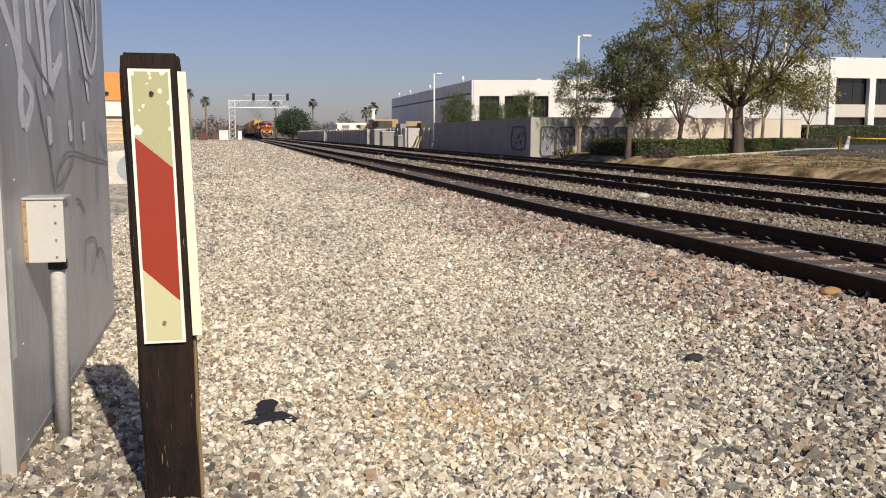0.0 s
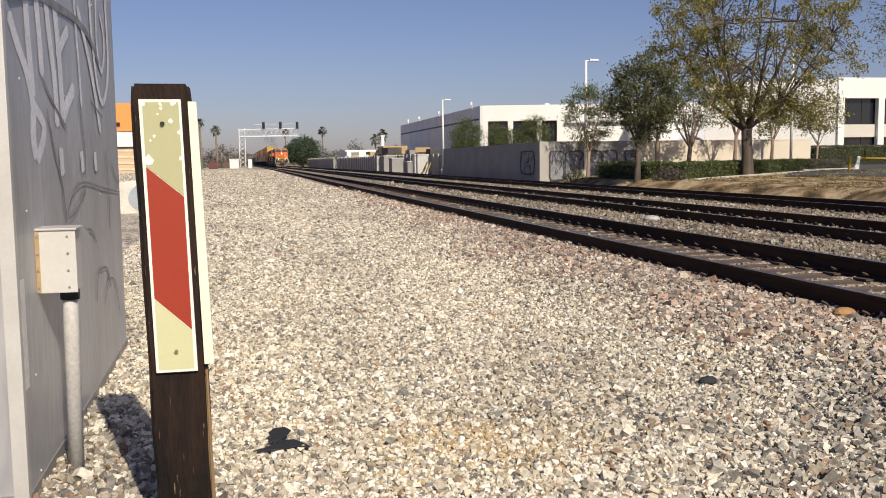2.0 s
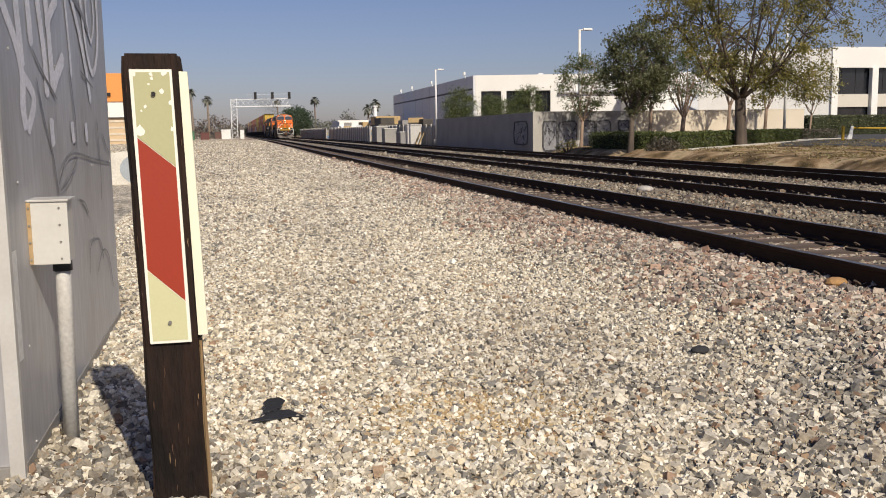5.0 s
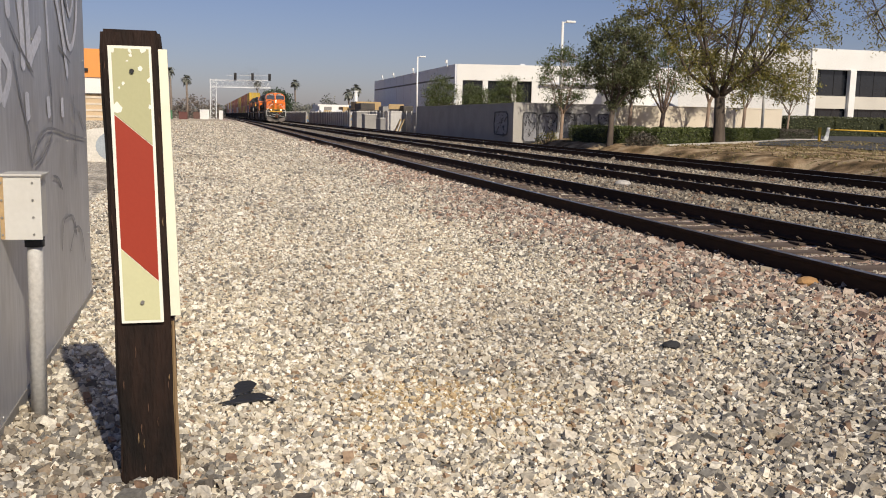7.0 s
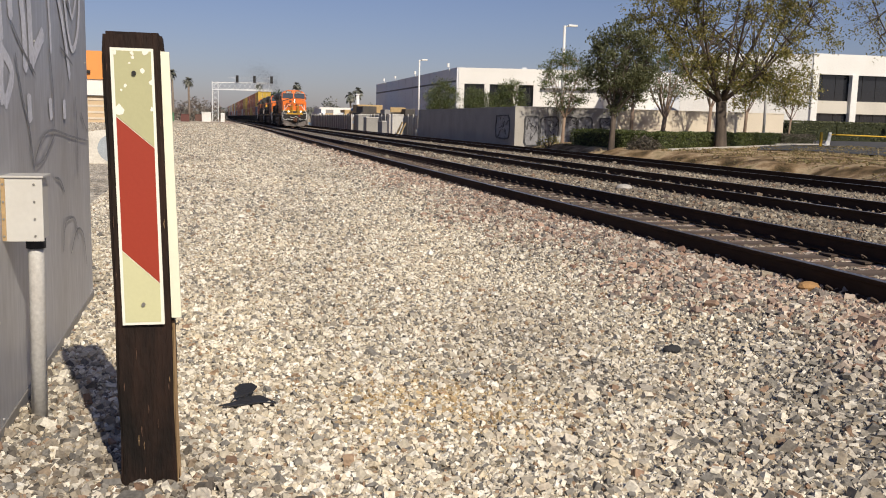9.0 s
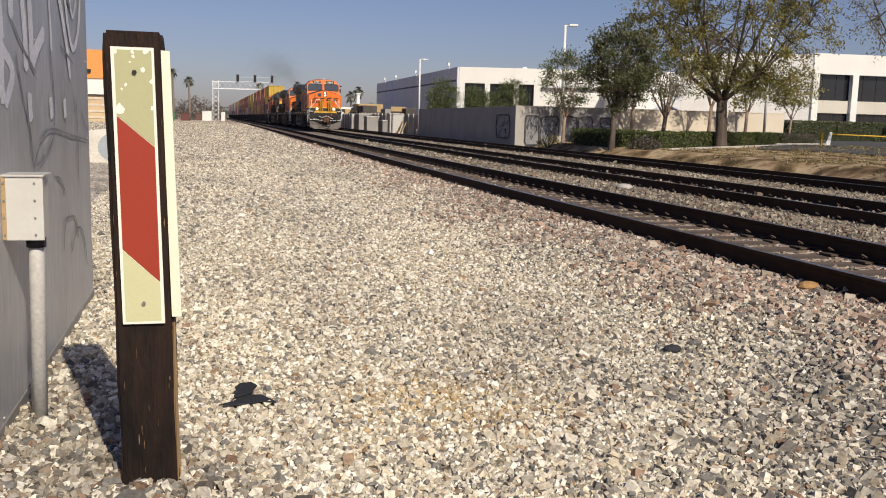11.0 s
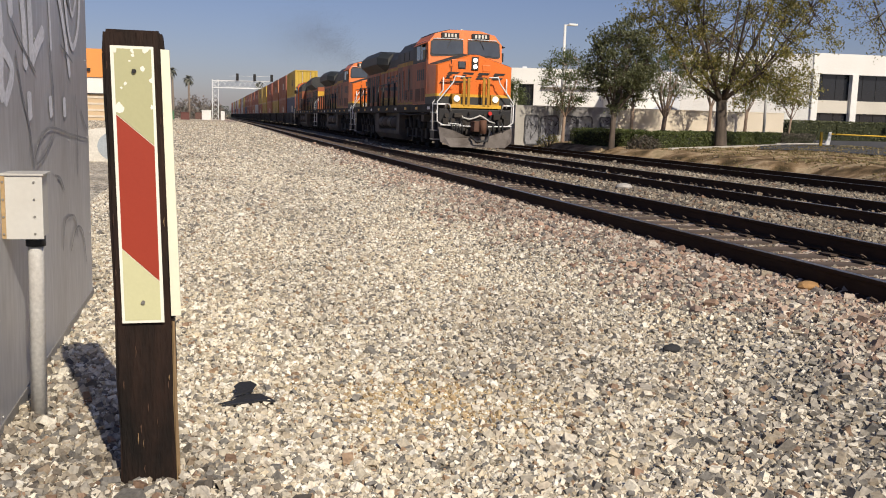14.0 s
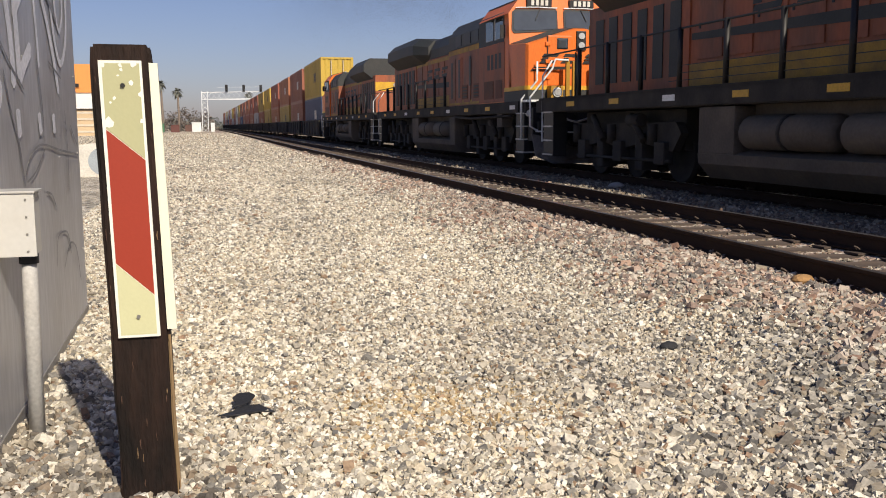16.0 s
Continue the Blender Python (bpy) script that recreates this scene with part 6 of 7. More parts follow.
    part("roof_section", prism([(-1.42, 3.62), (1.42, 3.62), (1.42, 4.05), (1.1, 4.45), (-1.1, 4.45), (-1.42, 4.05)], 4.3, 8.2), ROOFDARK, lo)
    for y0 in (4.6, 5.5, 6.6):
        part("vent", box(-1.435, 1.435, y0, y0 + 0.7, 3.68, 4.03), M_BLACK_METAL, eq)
    eh = hood("engine_hood", 1.02, 8.2, 15.0, 3.66, GRIMY_SHADED, 0.02)
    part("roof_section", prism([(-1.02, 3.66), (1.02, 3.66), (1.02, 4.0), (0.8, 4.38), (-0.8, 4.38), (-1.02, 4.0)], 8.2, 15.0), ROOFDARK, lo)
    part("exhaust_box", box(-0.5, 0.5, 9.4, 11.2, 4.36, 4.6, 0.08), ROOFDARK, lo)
    rh = hood("radiator_hood", 1.05, 15.0, 19.5, 3.7, GRIMY_SHADED, 0.02)
    wing = bmesh.new()
    wp = [(-1.05, 3.55), (-1.52, 3.92), (-1.52, 4.30), (-1.2, 4.60), (1.2, 4.60), (1.52, 4.30), (1.52, 3.92), (1.05, 3.55)]
    wr = [[wing.verts.new((x * kx, y, 3.4 + (z - 3.4) * kz)) for x, z in wp] for y, kx, kz in ((12.6, 0.72, 0.82), (13.5, 1.0, 0.94), (14.2, 1.0, 1.0), (18.7, 1.0, 1.0))]
    for ra, rb in zip(wr, wr[1:]):
        for k in range(8):
            wing.faces.new((ra[k], ra[(k + 1) % 8], rb[(k + 1) % 8], rb[k]))
    wing.faces.new(wr[0][::-1])
    wing.faces.new(wr[-1])
    bmesh.ops.recalc_face_normals(wing, faces=wing.faces[:])
    part("radiator_wing", wing, ROOFDARK, lo, "dark flared radiator wings")
    part("rear_lamp", tube([(0.0, 19.5, 3.2), (0.0, 19.56, 3.2)], 0.12, 12), LAMP_OFF, rh)
    part("rear_stripe", box(-1.06, 1.06, 19.5, 19.51, 2.9, 3.35), LYELLOW, rh)
    for s in (-1, 1):
        part("yellow_line", box(min(s * 1.425, s * 1.432), max(s * 1.425, s * 1.432), 4.3, 8.2, 3.44, 3.60), DUSTY_SHADED_YELLOW, eq)
        part("yellow_line", box(min(s * 1.025, s * 1.032), max(s * 1.025, s * 1.032), 8.2, 15.0, 3.44, 3.60), DUSTY_SHADED_YELLOW, eh)
        part("yellow_base", box(min(s * 1.025, s * 1.033), max(s * 1.025, s * 1.033), 8.2, 15.0, 1.76, 2.20), DUSTY_SHADED_YELLOW, eh)
        for k in range(3):
            part("guard_rail", tube([(s * 1.5, 8.3, 1.88 + 0.13 * k), (s * 1.5, 14.9, 1.88 + 0.13 * k)], 0.009, 4), ROOFDARK, lo)
        for k in range(7):
            y = 8.5 + k * 0.9
            d = part("hood_door", box(min(s * 1.02, s * 1.045), max(s * 1.02, s * 1.045), y, y + 0.8, 2.26, 3.46, 0.01), GRIMY_SHADED, eh)
            part("latch", box(min(s * 1.045, s * 1.06), max(s * 1.045, s * 1.06), y + 0.7, y + 0.75, 2.8, 2.9), ROOFDARK, d)
        part("emblem_band", slab([(s * 1.05, 9.2, 2.46), (s * 1.05, 14.9, 2.62), (s * 1.05, 14.9, 2.74), (s * 1.05, 9.0, 2.66)], (s * 0.006, 0, 0)), ROOFDARK, eh)
        for k in range(4):
            y = 8.7 + k * 1.15
            for z0, z1, ya, yb in ((2.90, 3.00, 0.10, 0.85), (3.02, 3.12, 0.62, 0.86), (3.14, 3.24, 0.0, 0.78)):
                part("emblem_shape", slab([(s * 1.05, y + ya, z0), (s * 1.05, y + yb, z0), (s * 1.05, y + yb - 0.04, z1), (s * 1.05, y + ya - 0.04, z1)], (s * 0.006, 0, 0)), ROOFDARK, eh)
        for y0 in (4.55, 5.5, 6.5, 7.35):
            part("cupboard_door", box(min(s * 1.42, s * 1.437), max(s * 1.42, s * 1.437), y0, y0 + 0.75, 1.85, 2.7 if y0 < 6 else 3.3, 0.006), GRIMY_SHADED, eq)
        for y0, z0, z1 in ((5.42, 2.36, 3.28), (6.70, 2.0, 3.25), (7.62, 2.0, 3.2)):
            part("dark_slot", box(min(s * 1.437, s * 1.447), max(s * 1.437, s * 1.447), y0, y0 + 0.22, z0, z1), M_BLACK_METAL, eq)
        for y0 in (4.5, 5.8):
            lv = part("louvre_panel", box(min(s * 1.437, s * 1.45), max(s * 1.437, s * 1.45), y0, y0 + 0.6, 1.95, 2.4, 0.005), DOORDARK, eq)
            for q in range(4):
                part("slat", box(min(s * 1.45, s * 1.46), max(s * 1.45, s * 1.46), y0 + 0.05, y0 + 0.55, 2.0 + q * 0.1, 2.04 + q * 0.1), ROOFDARK, lv)
        part("yellow_rail_line", box(min(s * 1.425, s * 1.434), max(s * 1.425, s * 1.434), 4.3, 8.2, 1.78, 1.92), DUSTY_SHADED_YELLOW, eq)
        for k in range(6):
            part("radiator_louvre", box(min(s * 1.05, s * 1.07), max(s * 1.05, s * 1.07), 15.3 + k * 0.68, 15.7 + k * 0.68, 2.0, 3.4), ROOFDARK, rh)
        # walkway rails
        part("walkway_edge", box(min(s * 1.3, s * 1.55), max(s * 1.3, s * 1.55), 8.2, 21.4, 1.70, 1.76), UNDER, lo)
        part("side_handrail", tube([(s * 1.5, 8.3, 2.78), (s * 1.5, 21.2, 2.78)], 0.02, 5), ROOFDARK, lo)
        for k in range(8):
            part("stanchion", tube([(s * 1.5, 8.5 + k * 1.5, 1.72), (s * 1.5, 8.5 + k * 1.5, 2.80)], 0.05, 6), M_BLACK_METAL, lo)
        for k in range(9):
            part("sill_marker", box(min(s * 1.55, s * 1.557), max(s * 1.55, s * 1.557), 0.75 + 2.3 * k, 1.2 + 2.3 * k, 1.53, 1.64), LYELLOW if k % 3 else RAILW, lo)
        part("hand_grab", tube([(s * 1.3, 19.7, 1.76), (s * 1.3, 19.7, 2.75), (s * 0.5, 21.5, 2.75), (s * 0.5, 21.5, 1.76)], 0.022, 5), ROOFDARK, lo)
        part("rear_handrail", tube([(s * 1.5, 21.3, 0.7), (s * 1.5, 21.3, 2.3), (s * 1.2, 21.45, 2.7)], 0.022, 5), RAILW, lo)
    # tanks
    part("fuel_tank", prism([(-1.12, 1.42), (-1.12, 0.72), (-1.50, 0.62), (-1.48, 0.45), (-1.25, 0.20), (1.25, 0.20), (1.48, 0.45), (1.50, 0.62), (1.12, 0.72), (1.12, 1.42)], 7.2, 13.8), TANKM, lo, "dusty grey fuel tank")
    for s in (-1, 1):
        for y0, y1 in ((7.2, 7.9), (12.7, 13.8)):
            part("tank_end", box(min(s * 1.1, s * 1.5), max(s * 1.1, s * 1.5), y0, y1, 0.6, 1.4, 0.05), TANKM, lo)
        for y0, y1 in ((8.0, 10.2), (10.35, 12.6)):
            part("air_reservoir", tube([(s * 1.28, y0, 0.98), (s * 1.28, y0 + 0.1, 0.98), (s * 1.28, y1 - 0.1, 0.98), (s * 1.28, y1, 0.98)], [0.14, 0.27, 0.27, 0.14], 16), TANKM, lo)
            part("reservoir_strap", tube([(s * 1.28, (y0 + y1) / 2 - 0.04, 0.98), (s * 1.28, (y0 + y1) / 2 + 0.04, 0.98)], 0.28, 16), UNDER, lo)
        part("tool_box", box(min(s * 1.2, s * 1.52), max(s * 1.2, s * 1.52), 2.0, 2.45, 1.05, 1.43, 0.03), TANKM, lo)
        part("sand_pipe", tube([(s * 1.2, 1.5, 1.4), (s * 1.15, 1.55, 0.8), (s * 0.9, 1.7, 0.15)], 0.03, 6), UNDER, lo)
        part("cable_run", tube([(s * 1.5, 1.2, 1.36), (s * 1.52, 5.0, 1.32), (s * 1.52, 7.0, 1.38)], 0.04, 6), UNDER, lo)
    # two three-axle trucks
    for yc in (4.3, 17.4):
        tr = part("truck_frame", box(-1.0, 1.0, yc - 2.3, yc + 2.3, 0.62, 1.40, 0.05), UNDER, lo)
        for dy in (-1.85, 0, 1.85):
            part("traction_motor", box(-0.66, 0.66, yc + dy - 0.5, yc + dy + 0.5, 0.22, 0.9, 0.12), UNDER, tr)
        for s in (-1, 1):
            part("brake_rod", tube([(s * 1.26, yc - 2.2, 0.42), (s * 1.26, yc + 2.2, 0.42)], 0.035, 6), UNDER, tr)
            for dy in (-0.93, 0.93):
                part("brake_hanger", box(min(s * 0.9, s * 1.28), max(s * 0.9, s * 1.28), yc + dy - 0.16, yc + dy + 0.16, 0.2, 0.95, 0.05), UNDER, tr)
                part("damper", tube([(s * 1.33, yc + dy - 0.3, 0.8), (s * 1.33, yc + dy + 0.25, 1.3)], 0.07, 8), UNDER, tr)
            part("side_frame", slab([(s * 1.05, yc - 2.5, 0.95), (s * 1.05, yc - 2.3, 1.15), (s * 1.05, yc + 2.3, 1.15), (s * 1.05, yc + 2.5, 0.95), (s * 1.05, yc + 2.2, 0.6), (s * 1.05, yc + 0.9, 0.75), (s * 1.05, yc, 0.6), (s * 1.05, yc - 0.9, 0.75), (s * 1.05, yc - 2.2, 0.6)], (s * 0.16, 0, 0)), UNDER, tr)
            for dy in (-1.85, 0, 1.85):
                part("wheel", tube([(s * 0.70, yc + dy, 0.53), (s * 0.84, yc + dy, 0.53)], 0.53, 20), UNDER, tr)
                part("axle_box", box(min(s * 1.1, s * 1.32), max(s * 1.1, s * 1.32), yc + dy - 0.2, yc + dy + 0.2, 0.35, 0.78, 0.04), UNDER, tr)
                part("spring", tube([(s * 1.27, yc + dy + 0.35, 0.72), (s * 1.27, yc + dy + 0.35, 1.12)], 0.1, 8), UNDER, tr)
            part("brake_cylinder", tube([(s * 1.3, yc - 1.1, 1.2), (s * 1.3, yc - 0.6, 1.2)], 0.13, 8), UNDER, tr)
    return lo


def container_mesh(w, L, h, pitch=0.28):
    """A corrugated steel box with corner posts and door ribs; y along its length, from its foot."""
    bm = bmesh.new()
    n = int((L - 0.3) / pitch)
    for s in (-1, 1):
        row = []
        for i in range(n * 2 + 1):
            y = 0.15 + (L - 0.3) * i / (n * 2)
            x = s * (w / 2 - (0.0 if (i // 2) % 2 else 0.045))
            row.append((bm.verts.new((x, y, 0.14)), bm.verts.new((x, y, h - 0.12))))
        for a, b in zip(row, row[1:]):
            bm.faces.new((a[0], b[0], b[1], a[1]))
        for y0 in (0.0, L - 0.16):
            box(min(s * w / 2, s * (w / 2 - 0.16)), max(s * w / 2, s * (w / 2 - 0.16)), y0, y0 + 0.16, 0, h, bm=bm)
        for z0, z1 in ((0, 0.15), (h - 0.12, h)):
            box(min(s * w / 2, s * (w / 2 - 0.08)), max(s * w / 2, s * (w / 2 - 0.08)), 0.16, L - 0.16, z0, z1, bm=bm)
    box(-w / 2 + 0.05, w / 2 - 0.05, 0.1, L - 0.1, h - 0.06, h - 0.01, bm=bm)
    box(-w / 2 + 0.05, w / 2 - 0.05, 0.1, L - 0.1, 0.02, 0.1, bm=bm)
    for y in (0.06, L - 0.06):
        m = 9
        row = []
        for i in range(m * 2 + 1):
            x = -w / 2 + 0.16 + (w - 0.32) * i / (m * 2)
            yy = y + (0.0 if (i // 2) % 2 else 0.04) * (1 if y < 1 else -1)
            row.append((bm.verts.new((x, yy, 0.1)), bm.verts.new((x, yy, h - 0.1))))
        for a, b in zip(row, row[1:]):
            bm.faces.new((a[0], b[0], b[1], a[1]))
        for z0, z1 in ((0, 0.12), (h - 0.12, h)):
            box(-w / 2 + 0.16, w / 2 - 0.16, y - 0.05, y + 0.05, z0, z1, bm=bm)
    return bm


def paint(name, c):
    return surf(name, c, 0.55, 0, tuple(q * 0.6 for q in c), 0.4, 0.7, 20, 0.03, (1, 1, 0.4))


CPAINT = {"yellow": paint("yellow_container_paint", (0.56, 0.38, 0.06)), "brown": paint("red_brown_container_paint", (0.30, 0.11, 0.065)), "orange": paint("orange_brown_container_paint", (0.38, 0.15, 0.075)),
          "red": paint("dull_red_container_paint", (0.33, 0.105, 0.065)), "olive": paint("ochre_container_paint", (0.42, 0.30, 0.08)), "blue": paint("blue_container_paint", (0.055, 0.08, 0.15)),
          "grey": paint("grey_container_paint", (0.42, 0.42, 0.42)), "white": paint("white_container_paint", (0.62, 0.62, 0.60))}
LOOK = {"yellow": "bright yellow", "brown": "red-brown", "orange": "orange-brown", "red": "dull red", "olive": "ochre yellow", "blue": "dark blue", "grey": "grey", "white": "off-white"}
PITCH_CAR, CAR0 = 14.5, 68.8
UPPER = ["yellow", "brown", "orange", "red", "yellow", "olive", "brown", "red", "orange", "brown", "brown", "olive", "grey", "orange", "yellow", "white", "brown", "grey", "olive", "white", "orange", "brown"]
LOWER = ["blue", "brown", "olive", "orange", "olive", "brown", "grey", "orange", "red", "brown", "blue", "orange", "white", "brown", "grey", "red", "orange", "blue", "brown", "grey", "brown", "orange"]


def build_train():
    """Every vehicle and box with its distance behind the leading headlight."""
    moving = []
    lead = locomotive(True, "orange and black diesel locomotive with lit headlights")
    moving.append((lead, 0.0, 0))
    second = locomotive(False, "orange and black diesel locomotive, second in the train")
    moving.append((second, 22.5, 0))
    third = copy_thing(second, pose(0, 0, 0))
    third["label"] = "orange and black diesel locomotive running backwards"
    moving.append((third, 45.0 + 21.6, 180))
    proto_car, proto_box = None, {}
    for i, (u, l) in enumerate(zip(UPPER, LOWER)):
        off = CAR0 + PITCH_CAR * i
        if proto_car is None:
            c = empty("well_car", pose(0, 0, 0), "dark steel well car carrying stacked containers", "rail car", "well cars")
            for s in (-1, 1):
                part("side_sill", box(min(s * 1.38, s * 1.5), max(s * 1.38, s * 1.5), 0.3, 12.9, 0.45, 1.45, 0.02), UNDER, c)
                part("top_rail", box(min(s * 1.34, s * 1.54), max(s * 1.34, s * 1.54), 0.3, 12.9, 1.45, 1.55), UNDER, c)
                for k in range(7):
                    part("rib", box(min(s * 1.5, s * 1.55), max(s * 1.5, s * 1.55), 0.6 + k * 2, 0.72 + k * 2, 0.45, 1.45), UNDER, c)
            part("floor", box(-1.38, 1.38, 0.5, 12.7, 0.3, 0.42), UNDER, c)
            for y in (-0.6,):
                tr = part("truck_frame", box(-1.1, 1.1, y - 1.1, y + 1.1, 0.55, 0.95, 0.05), UNDER, c)
                for s in (-1, 1):
                    for dy in (-0.85, 0.85):
                        part("wheel", tube([(s * 0.70, y + dy, 0.46), (s * 0.84, y + dy, 0.46)], 0.46, 16), UNDER, tr)
                    part("side_frame", box(min(s * 0.98, s * 1.12), max(s * 0.98, s * 1.12), y - 1.3, y + 1.3, 0.4, 0.8, 0.08), UNDER, tr)
            part("end_platform", box(-1.2, 1.2, -1.5, 0.4, 0.95, 1.1), UNDER, c)
            proto_car = c
        else:
            c = copy_thing(proto_car, pose(0, 0, 0))
        moving.append((c, off, 0))
        for lev, col in ((0, l), (1, u)):
            k = (col,)
            if k not in proto_box:
                b = empty("shipping_container", pose(0, 0, 0), LOOK[col] + " corrugated steel shipping container on a well car", "container", "stacked containers")
                part("shell", container_mesh(2.44, 12.2, 2.88), CPAINT[col], b)
                for s in (-0.45, 0.45):
                    part("lock_rod", tube([(s, -0.02, 0.15), (s, -0.02, 2.7)], 0.025, 5), M_GALV, b)
                for q in range(3):
                    part("mark_bar", box(-1.232, -1.226, 3.5 + q * 0.5, 3.8 + q * 0.5, 1.2, 1.9), ROOFDARK if col in ("yellow", "olive", "white", "grey") else BOARD_W, b)
                proto_box[k] = b
            else:
                b = copy_thing(proto_box[k], pose(0, 0, 0))
            moving.append((b, off + 0.5, 10 + lev))
    return moving


TRAIN = build_train()

# ---- exhaust smoke: a thin drift of soot specks that travels with the locomotives ----
def build_smoke():
    rng = np.random.default_rng(40)
    c = []
    for y, x, z, ry, rx, rz, n in ((0.0, 0.0, 5.6, 2.5, 0.7, 0.7, 4500), (5.0, -0.4, 6.8, 4.5, 1.2, 1.1, 17000), (12.0, -1.0, 8.0, 6.0, 1.8, 1.6, 32000), (20.0, -1.8, 8.8, 8.0, 2.4, 1.9, 26000), (30.0, -2.6, 9.4, 10.0, 2.8, 2.0, 15000)):
        c.append(rng.normal(size=(n, 3)) * np.array([rx, ry, rz]) * 0.62 + np.array([x, y, z]))
    c = np.concatenate(c)
    v, f = leaf_arrays(c, rng.uniform(0.007, 0.013, len(c)), rng)
    ob = mesh_np("exhaust_smoke", v, f, surf("soot", (0.10, 0.095, 0.09), 0.95, 0, None, 0.3, 1, 5, 0))
    return tagged(ob, "thin grey-brown diesel exhaust smoke above the locomotives", "smoke", kind="stuff")


TRAIN.append((build_smoke(), 36.0, 0))

# ---- tracks and loose stones ----
for tx, tz in TRACKS:
    build_ties(build_track(tx, tz, "dark rusty steel track on timber sleepers"), tx, tz, -4, 160)


M_TAN = stone_mat("tan_stones", [(0, (0.50, 0.38, 0.22)), (0.3, (0.42, 0.31, 0.18)), (0.6, (0.58, 0.47, 0.30)), (0.85, (0.33, 0.25, 0.16))])


def stones(name, mat, label, n, size, region, seed, sink=0.0, flat=0.7):
    """Loose stones: bent little polyhedra bedded in the ground; region maps random numbers to places."""
    rng = np.random.default_rng(seed)
    base = np.array([(a, b, c) for a in (-1, 1) for b in (-1, 1) for c in (-1, 1)], float)
    tri = np.array([(0, 1, 3), (0, 3, 2), (4, 6, 7), (4, 7, 5), (0, 4, 5), (0, 5, 1), (2, 3, 7), (2, 7, 6), (0, 2, 6), (0, 6, 4), (1, 5, 7), (1, 7, 3)])
    xy = region(rng, n)
    n = len(xy)
    s = size * rng.lognormal(0, 0.32, n)
    s *= np.maximum(1, (xy[:, 1] / 10.0) ** 0.35)
    v = base[None] * rng.uniform(0.60, 1.0, (n, 8, 3)) + rng.normal(size=(n, 8, 3)) * 0.06
    v *= (s[:, None] * rng.uniform(0.55, 1.2, (n, 3)))[:, None, :]
    v[:, :, 2] *= flat
    q = rng.normal(size=(n, 4))
    q[:, 1:3] *= 0.45
    q /= np.linalg.norm(q, axis=1, keepdims=True)
    w, x, y, z = q.T
    R = np.stack([1 - 2 * (y * y + z * z), 2 * (x * y - z * w), 2 * (x * z + y * w), 2 * (x * y + z * w), 1 - 2 * (x * x + z * z), 2 * (y * z - x * w),
                  2 * (x * z - y * w), 2 * (y * z + x * w), 1 - 2 * (x * x + y * y)], -1).reshape(-1, 3, 3)
    v = np.einsum('nij,nkj->nki', R, v)
    zz = height(xy[:, 0], xy[:, 1]) + rng.uniform(-0.1, 0.6, n) * s - sink
    v += np.concatenate([xy, zz[:, None]], 1)[:, None]
    f = (tri[None] + (np.arange(n) * 8)[:, None, None]).reshape(-1, 3)
    ob = mesh_np(name, v.reshape(-1, 3), f, mat)
    return tagged(ob, label, "gravel", kind="stuff")


def edge_x(y):
    """Where the pale gravel gives way to the darker ballast shoulder."""
    near = 1.75 + 0.85 * (y - 3.5)
    return np.minimum(near, 3.05 + 0.02 * y) + 0.2 * np.sin(y * 0.9) + 0.12 * np.sin(y * 2.3 + 1)


def zone(x0, x1, y0, y1, keep):
    def region(rng, n):
        # thinner with distance
        u = rng.random(n)
        y = y0 * (y1 / y0) ** u if y0 > 0 else y0 + (y1 - y0) * u
        x = rng.uniform(x0, x1, n)
        half = 0.62 * y
        ok = keep(x, y, rng.random(n)) & (rng.random(n) > (y - 0.3 * y1) / (0.7 * y1)) & (x > -1.2 - 0.05 * y) & (x < y * 0.95 + 0.9)
        ok &= ~((x < -0.87) & (y > 3.9) & (y < 7.33))
        return np.stack([x, y], 1)[ok]
    return region


stones("loose_gravel", M_PALE, "loose pale crushed limestone gravel", 245000, 0.0118,
       zone(-1.8, 5.5, 2.5, 40, lambda x, y, r: (x + 1.3 * (r - 0.5) < edge_x(y) + 0.45) & ((x > 0.0 - 0.5 * (y - 3.6)) | (r < 0.22))), 1, 0.0, 0.62)
# past 8.5 m more dark stones are mixed in to lower the far tone
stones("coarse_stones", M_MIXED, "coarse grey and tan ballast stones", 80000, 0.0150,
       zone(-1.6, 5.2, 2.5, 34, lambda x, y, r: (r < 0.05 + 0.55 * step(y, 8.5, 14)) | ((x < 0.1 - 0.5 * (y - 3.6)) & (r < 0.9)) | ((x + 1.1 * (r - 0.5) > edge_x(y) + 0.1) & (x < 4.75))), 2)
stones("dirty_stones", M_BEDDED, "grimy brown and grey stones by the cabin", 42000, 0.0160,
       zone(-1.8, 0.6, 2.5, 6.0, lambda x, y, r: (x < 0.15 - 0.5 * (y - 3.5)) & (r < 0.28)), 12)
stones("ballast_shoulder", M_RUSTY, "rust-stained ballast stones along the track", 40000, 0.019,
       zone(2.6, 4.75, 2.5, 45, lambda x, y, r: x + 1.2 * (r - 0.5) > edge_x(y) + 0.35 + np.clip((6.5 - y) * 0.6, 0, 2.0)), 3)
stones("track_ballast", M_BEDDED, "grimy ballast stones between the sleepers", 24000, 0.017,
       zone(4.6, 7.0, 4.0, 45, lambda x, y, r: (np.abs((y - 0.25) % 0.5 - 0.25) > 0.125) & (np.abs(np.abs(x - 5.45 - bend(y)) - 0.7525) > 0.1)), 4, 0.012)
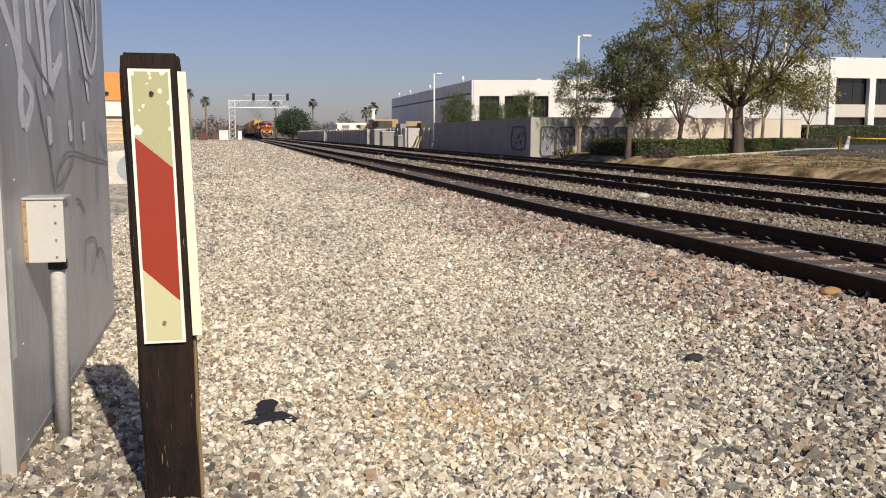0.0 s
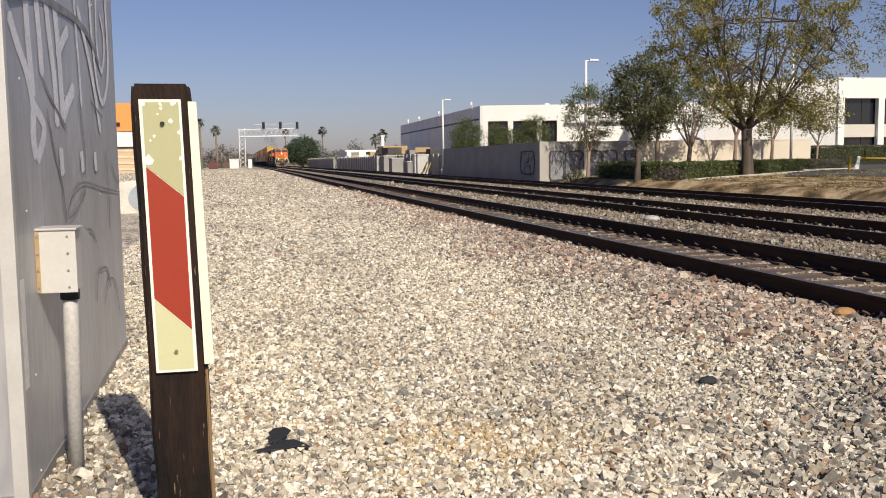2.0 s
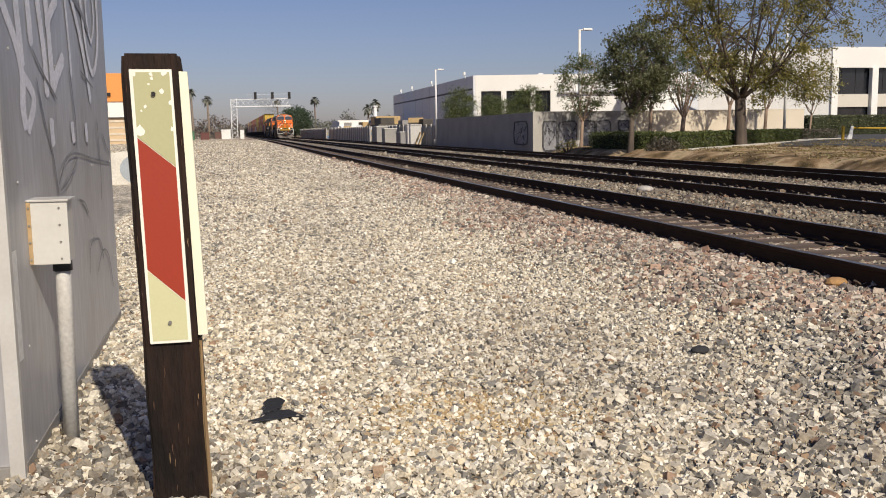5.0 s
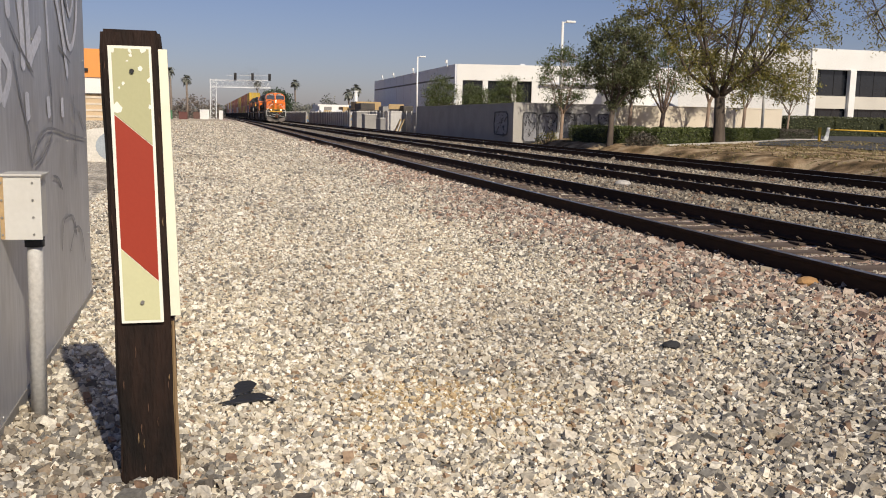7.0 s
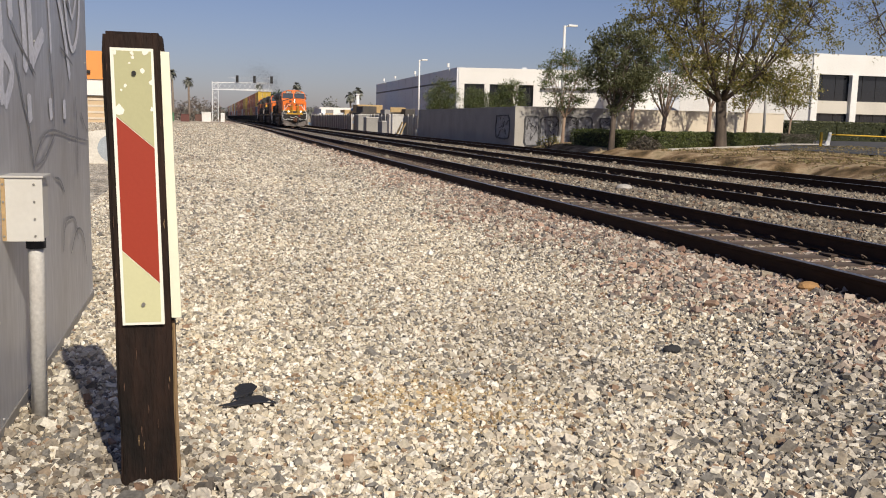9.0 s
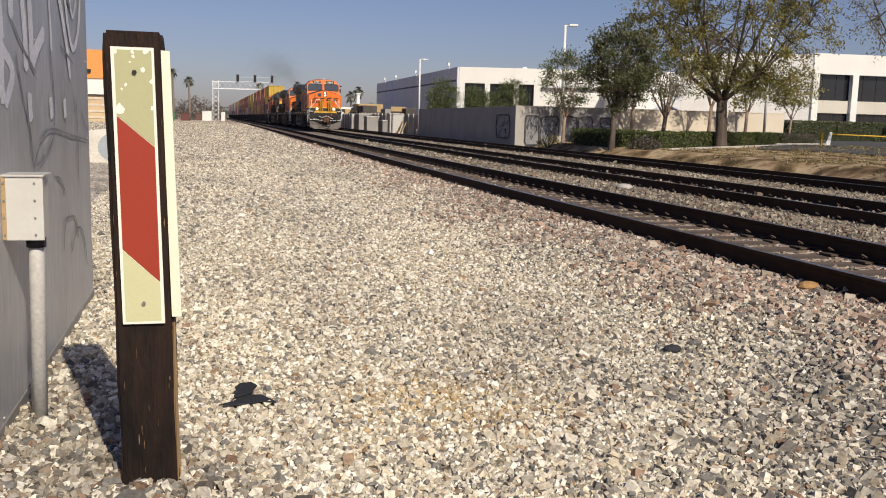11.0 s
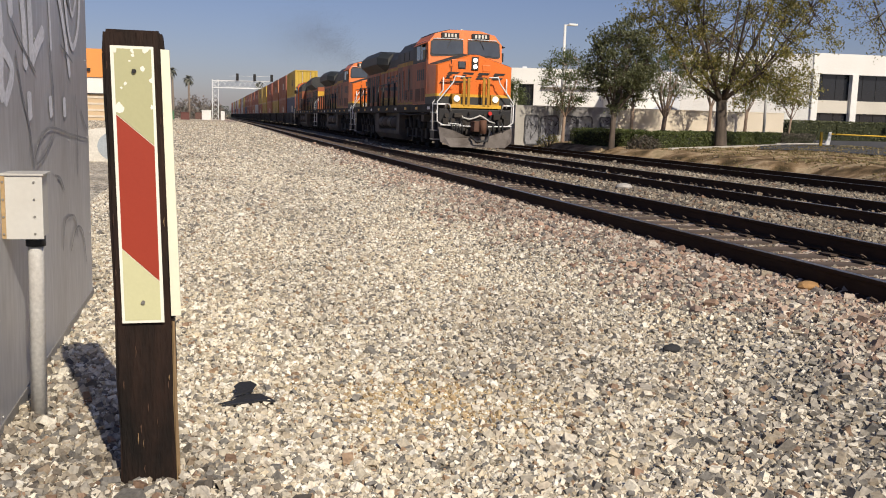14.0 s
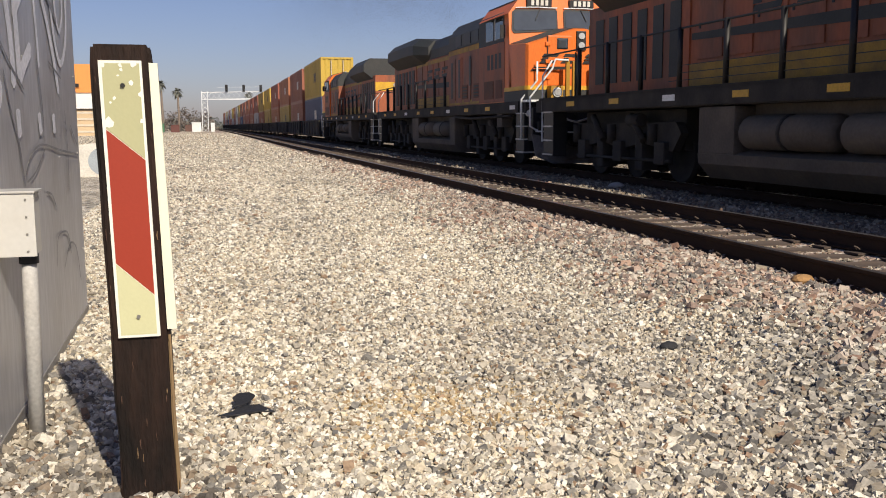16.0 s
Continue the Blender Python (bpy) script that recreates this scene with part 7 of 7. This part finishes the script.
stones("track_ballast", M_BEDDED, "grimy grey-brown ballast stones between the tracks", 56000, 0.020,
       zone(6.7, 16.3, 6.0, 60, lambda x, y, r: ((np.abs(x - 9.71 - bend(y)) > 1.3) & (np.abs(x - 14.58 - bend(y)) > 1.3)) | (np.abs((y - 0.25) % 0.5 - 0.25) > 0.12)), 5, 0.005)
def far_field(rng, n):
    """Towards the far end: thinner with distance, from the cabin's side to the near track."""
    y = 30.0 * 6.0 ** rng.random(n)
    x = rng.uniform(0, 1, n) * (4.2 + bend(y) + 0.14 * y) - 0.14 * y
    return np.stack([x, y], 1)


stones("far_gravel", M_PALE, "pale gravel reaching to the far end", 40000, 0.017, far_field, 16, 0.004, 0.45)
# darker stones here keep the far tone down as well
stones("far_stones", M_MIXED, "scattered darker stones on the far gravel", 42000, 0.018, far_field, 17, 0.004, 0.45)
stones("sandy_patch", M_TAN, "tan sandy patch of small stones", 2600, 0.009,
       lambda rng, n: np.array([1.15, 4.25]) + rng.normal(size=(n, 2)) * np.array([0.30, 0.26]), 6)
# three single stones and the torn rubber that catch the eye
for x, y, s, col, lab in ((2.77, 5.03, 0.052, (0.04, 0.04, 0.042), "dark flat scrap lying on the gravel"), (4.50, 6.12, 0.085, (0.42, 0.24, 0.10), "orange-brown stone on the ballast shoulder"), (9.36 - 1.3, 17.0, 0.15, (0.48, 0.45, 0.41), "pale rock between the tracks")):
    bm = bmesh.new()
    bmesh.ops.create_icosphere(bm, subdivisions=2, radius=s)
    for v in bm.verts:
        v.co *= 1 + 0.25 * noise.noise(v.co * (9 / s * 0.06) + Vector((x, y, 0)))
        v.co.z *= 0.55
        v.co.x *= 1.3
    ob = part("loose_rock", bm, surf("rock_face", col, 0.9, 0, None, 0.6, 12, 60, 0.5))
    ob.matrix_basis = pose(x, y, float(height(x, y)) + s * 0.3 + 0.012, 0, 0, 25)
    tagged(ob, lab, "rock", "single rocks")


def build_rag():
    r = empty("torn_rubber", pose(0.17, 4.40, 0.015) @ Matrix.Scale(0.69, 4), "torn piece of black rubber lying on gravel", "rubber scrap")
    for name, pts, lift in (("sheet", [(-0.20, -0.08), (-0.06, -0.07), (0.08, -0.05), (0.19, -0.05), (0.17, 0.0), (0.09, 0.09), (0.0, 0.10), (-0.06, 0.08), (-0.11, 0.0)], 0.0),
                            ("curled_flap", [(-0.10, 0.06), (-0.02, 0.08), (0.04, 0.12), (0.07, 0.19), (0.03, 0.25), (-0.05, 0.26), (-0.09, 0.20), (-0.07, 0.13)], 0.02)):
        bm = bmesh.new()
        top = [bm.verts.new((x, y, lift + 0.02 + 0.006 * math.sin(x * 25) + (0.18 * max(0, y - 0.05)))) for x, y in pts]
        bot = [bm.verts.new((v.co.x, v.co.y, v.co.z - 0.008)) for v in top]
        bm.faces.new(top)
        bm.faces.new(bot[::-1])
        for k in range(len(pts)):
            bm.faces.new((top[k], bot[k], bot[(k + 1) % len(pts)], top[(k + 1) % len(pts)]))
        bmesh.ops.recalc_face_normals(bm, faces=bm.faces[:])
        part(name, bm, M_RUBBER, r)


build_rag()

wood = empty("timber_scrap", pose(7.95, 15.0, 0.12, 0, 0, 62), "rusty brown splintered timber scrap between the tracks", "timber scrap")
part("plank", box(-0.3, 0.3, -0.06, 0.06, 0, 0.05, 0.01), M_TIE, wood)
part("splinter", box(-0.2, 0.35, 0.07, 0.11, 0, 0.03, 0.005), M_TIE, wood)


# ---- motion ----
def lead_y(t):
    """Where the leading headlight is along the track."""
    ts = [0.0, 2.0, 4.0, 6.5, 8.0, 9.0, 11.5, 12.5, 13.5, 14.5, 15.0, 16.0]
    ys = [256.0, 228.5, 198.0, 158.8, 135.5, 119.3, 76.9, 59.7, 42.7, 25.9, 17.4, 0.4]
    return float(np.interp(t, ts, ys))


def motions():
    tx, tz = TRACKS[1]
    for ob, off, how in TRAIN:
        rows = []
        for t in (0.0, 1.0, 2.0, 4.0, 6.5, 8.0, 9.0, 10.25, 11.5, 12.5, 13.5, 14.5, 15.0, 16.0):
            y = lead_y(t) + off
            a, b = (y - 18, y - 2) if how == 180 else (y + 2, y + (18 if how < 10 else 11))
            x0, x1 = tx + float(bend(a)), tx + float(bend(b))
            yaw = -math.degrees(math.atan2(x1 - x0, b - a))
            z = tz + (0.42 if how == 10 else 3.31 if how == 11 else 0.0)
            x = x0 + (x1 - x0) * (y - a) / (b - a)
            rows.append((t, pose(x, y, z, 0, 0, yaw + (180 if how == 180 else 0))))
        walk(ob, rows)


motions()
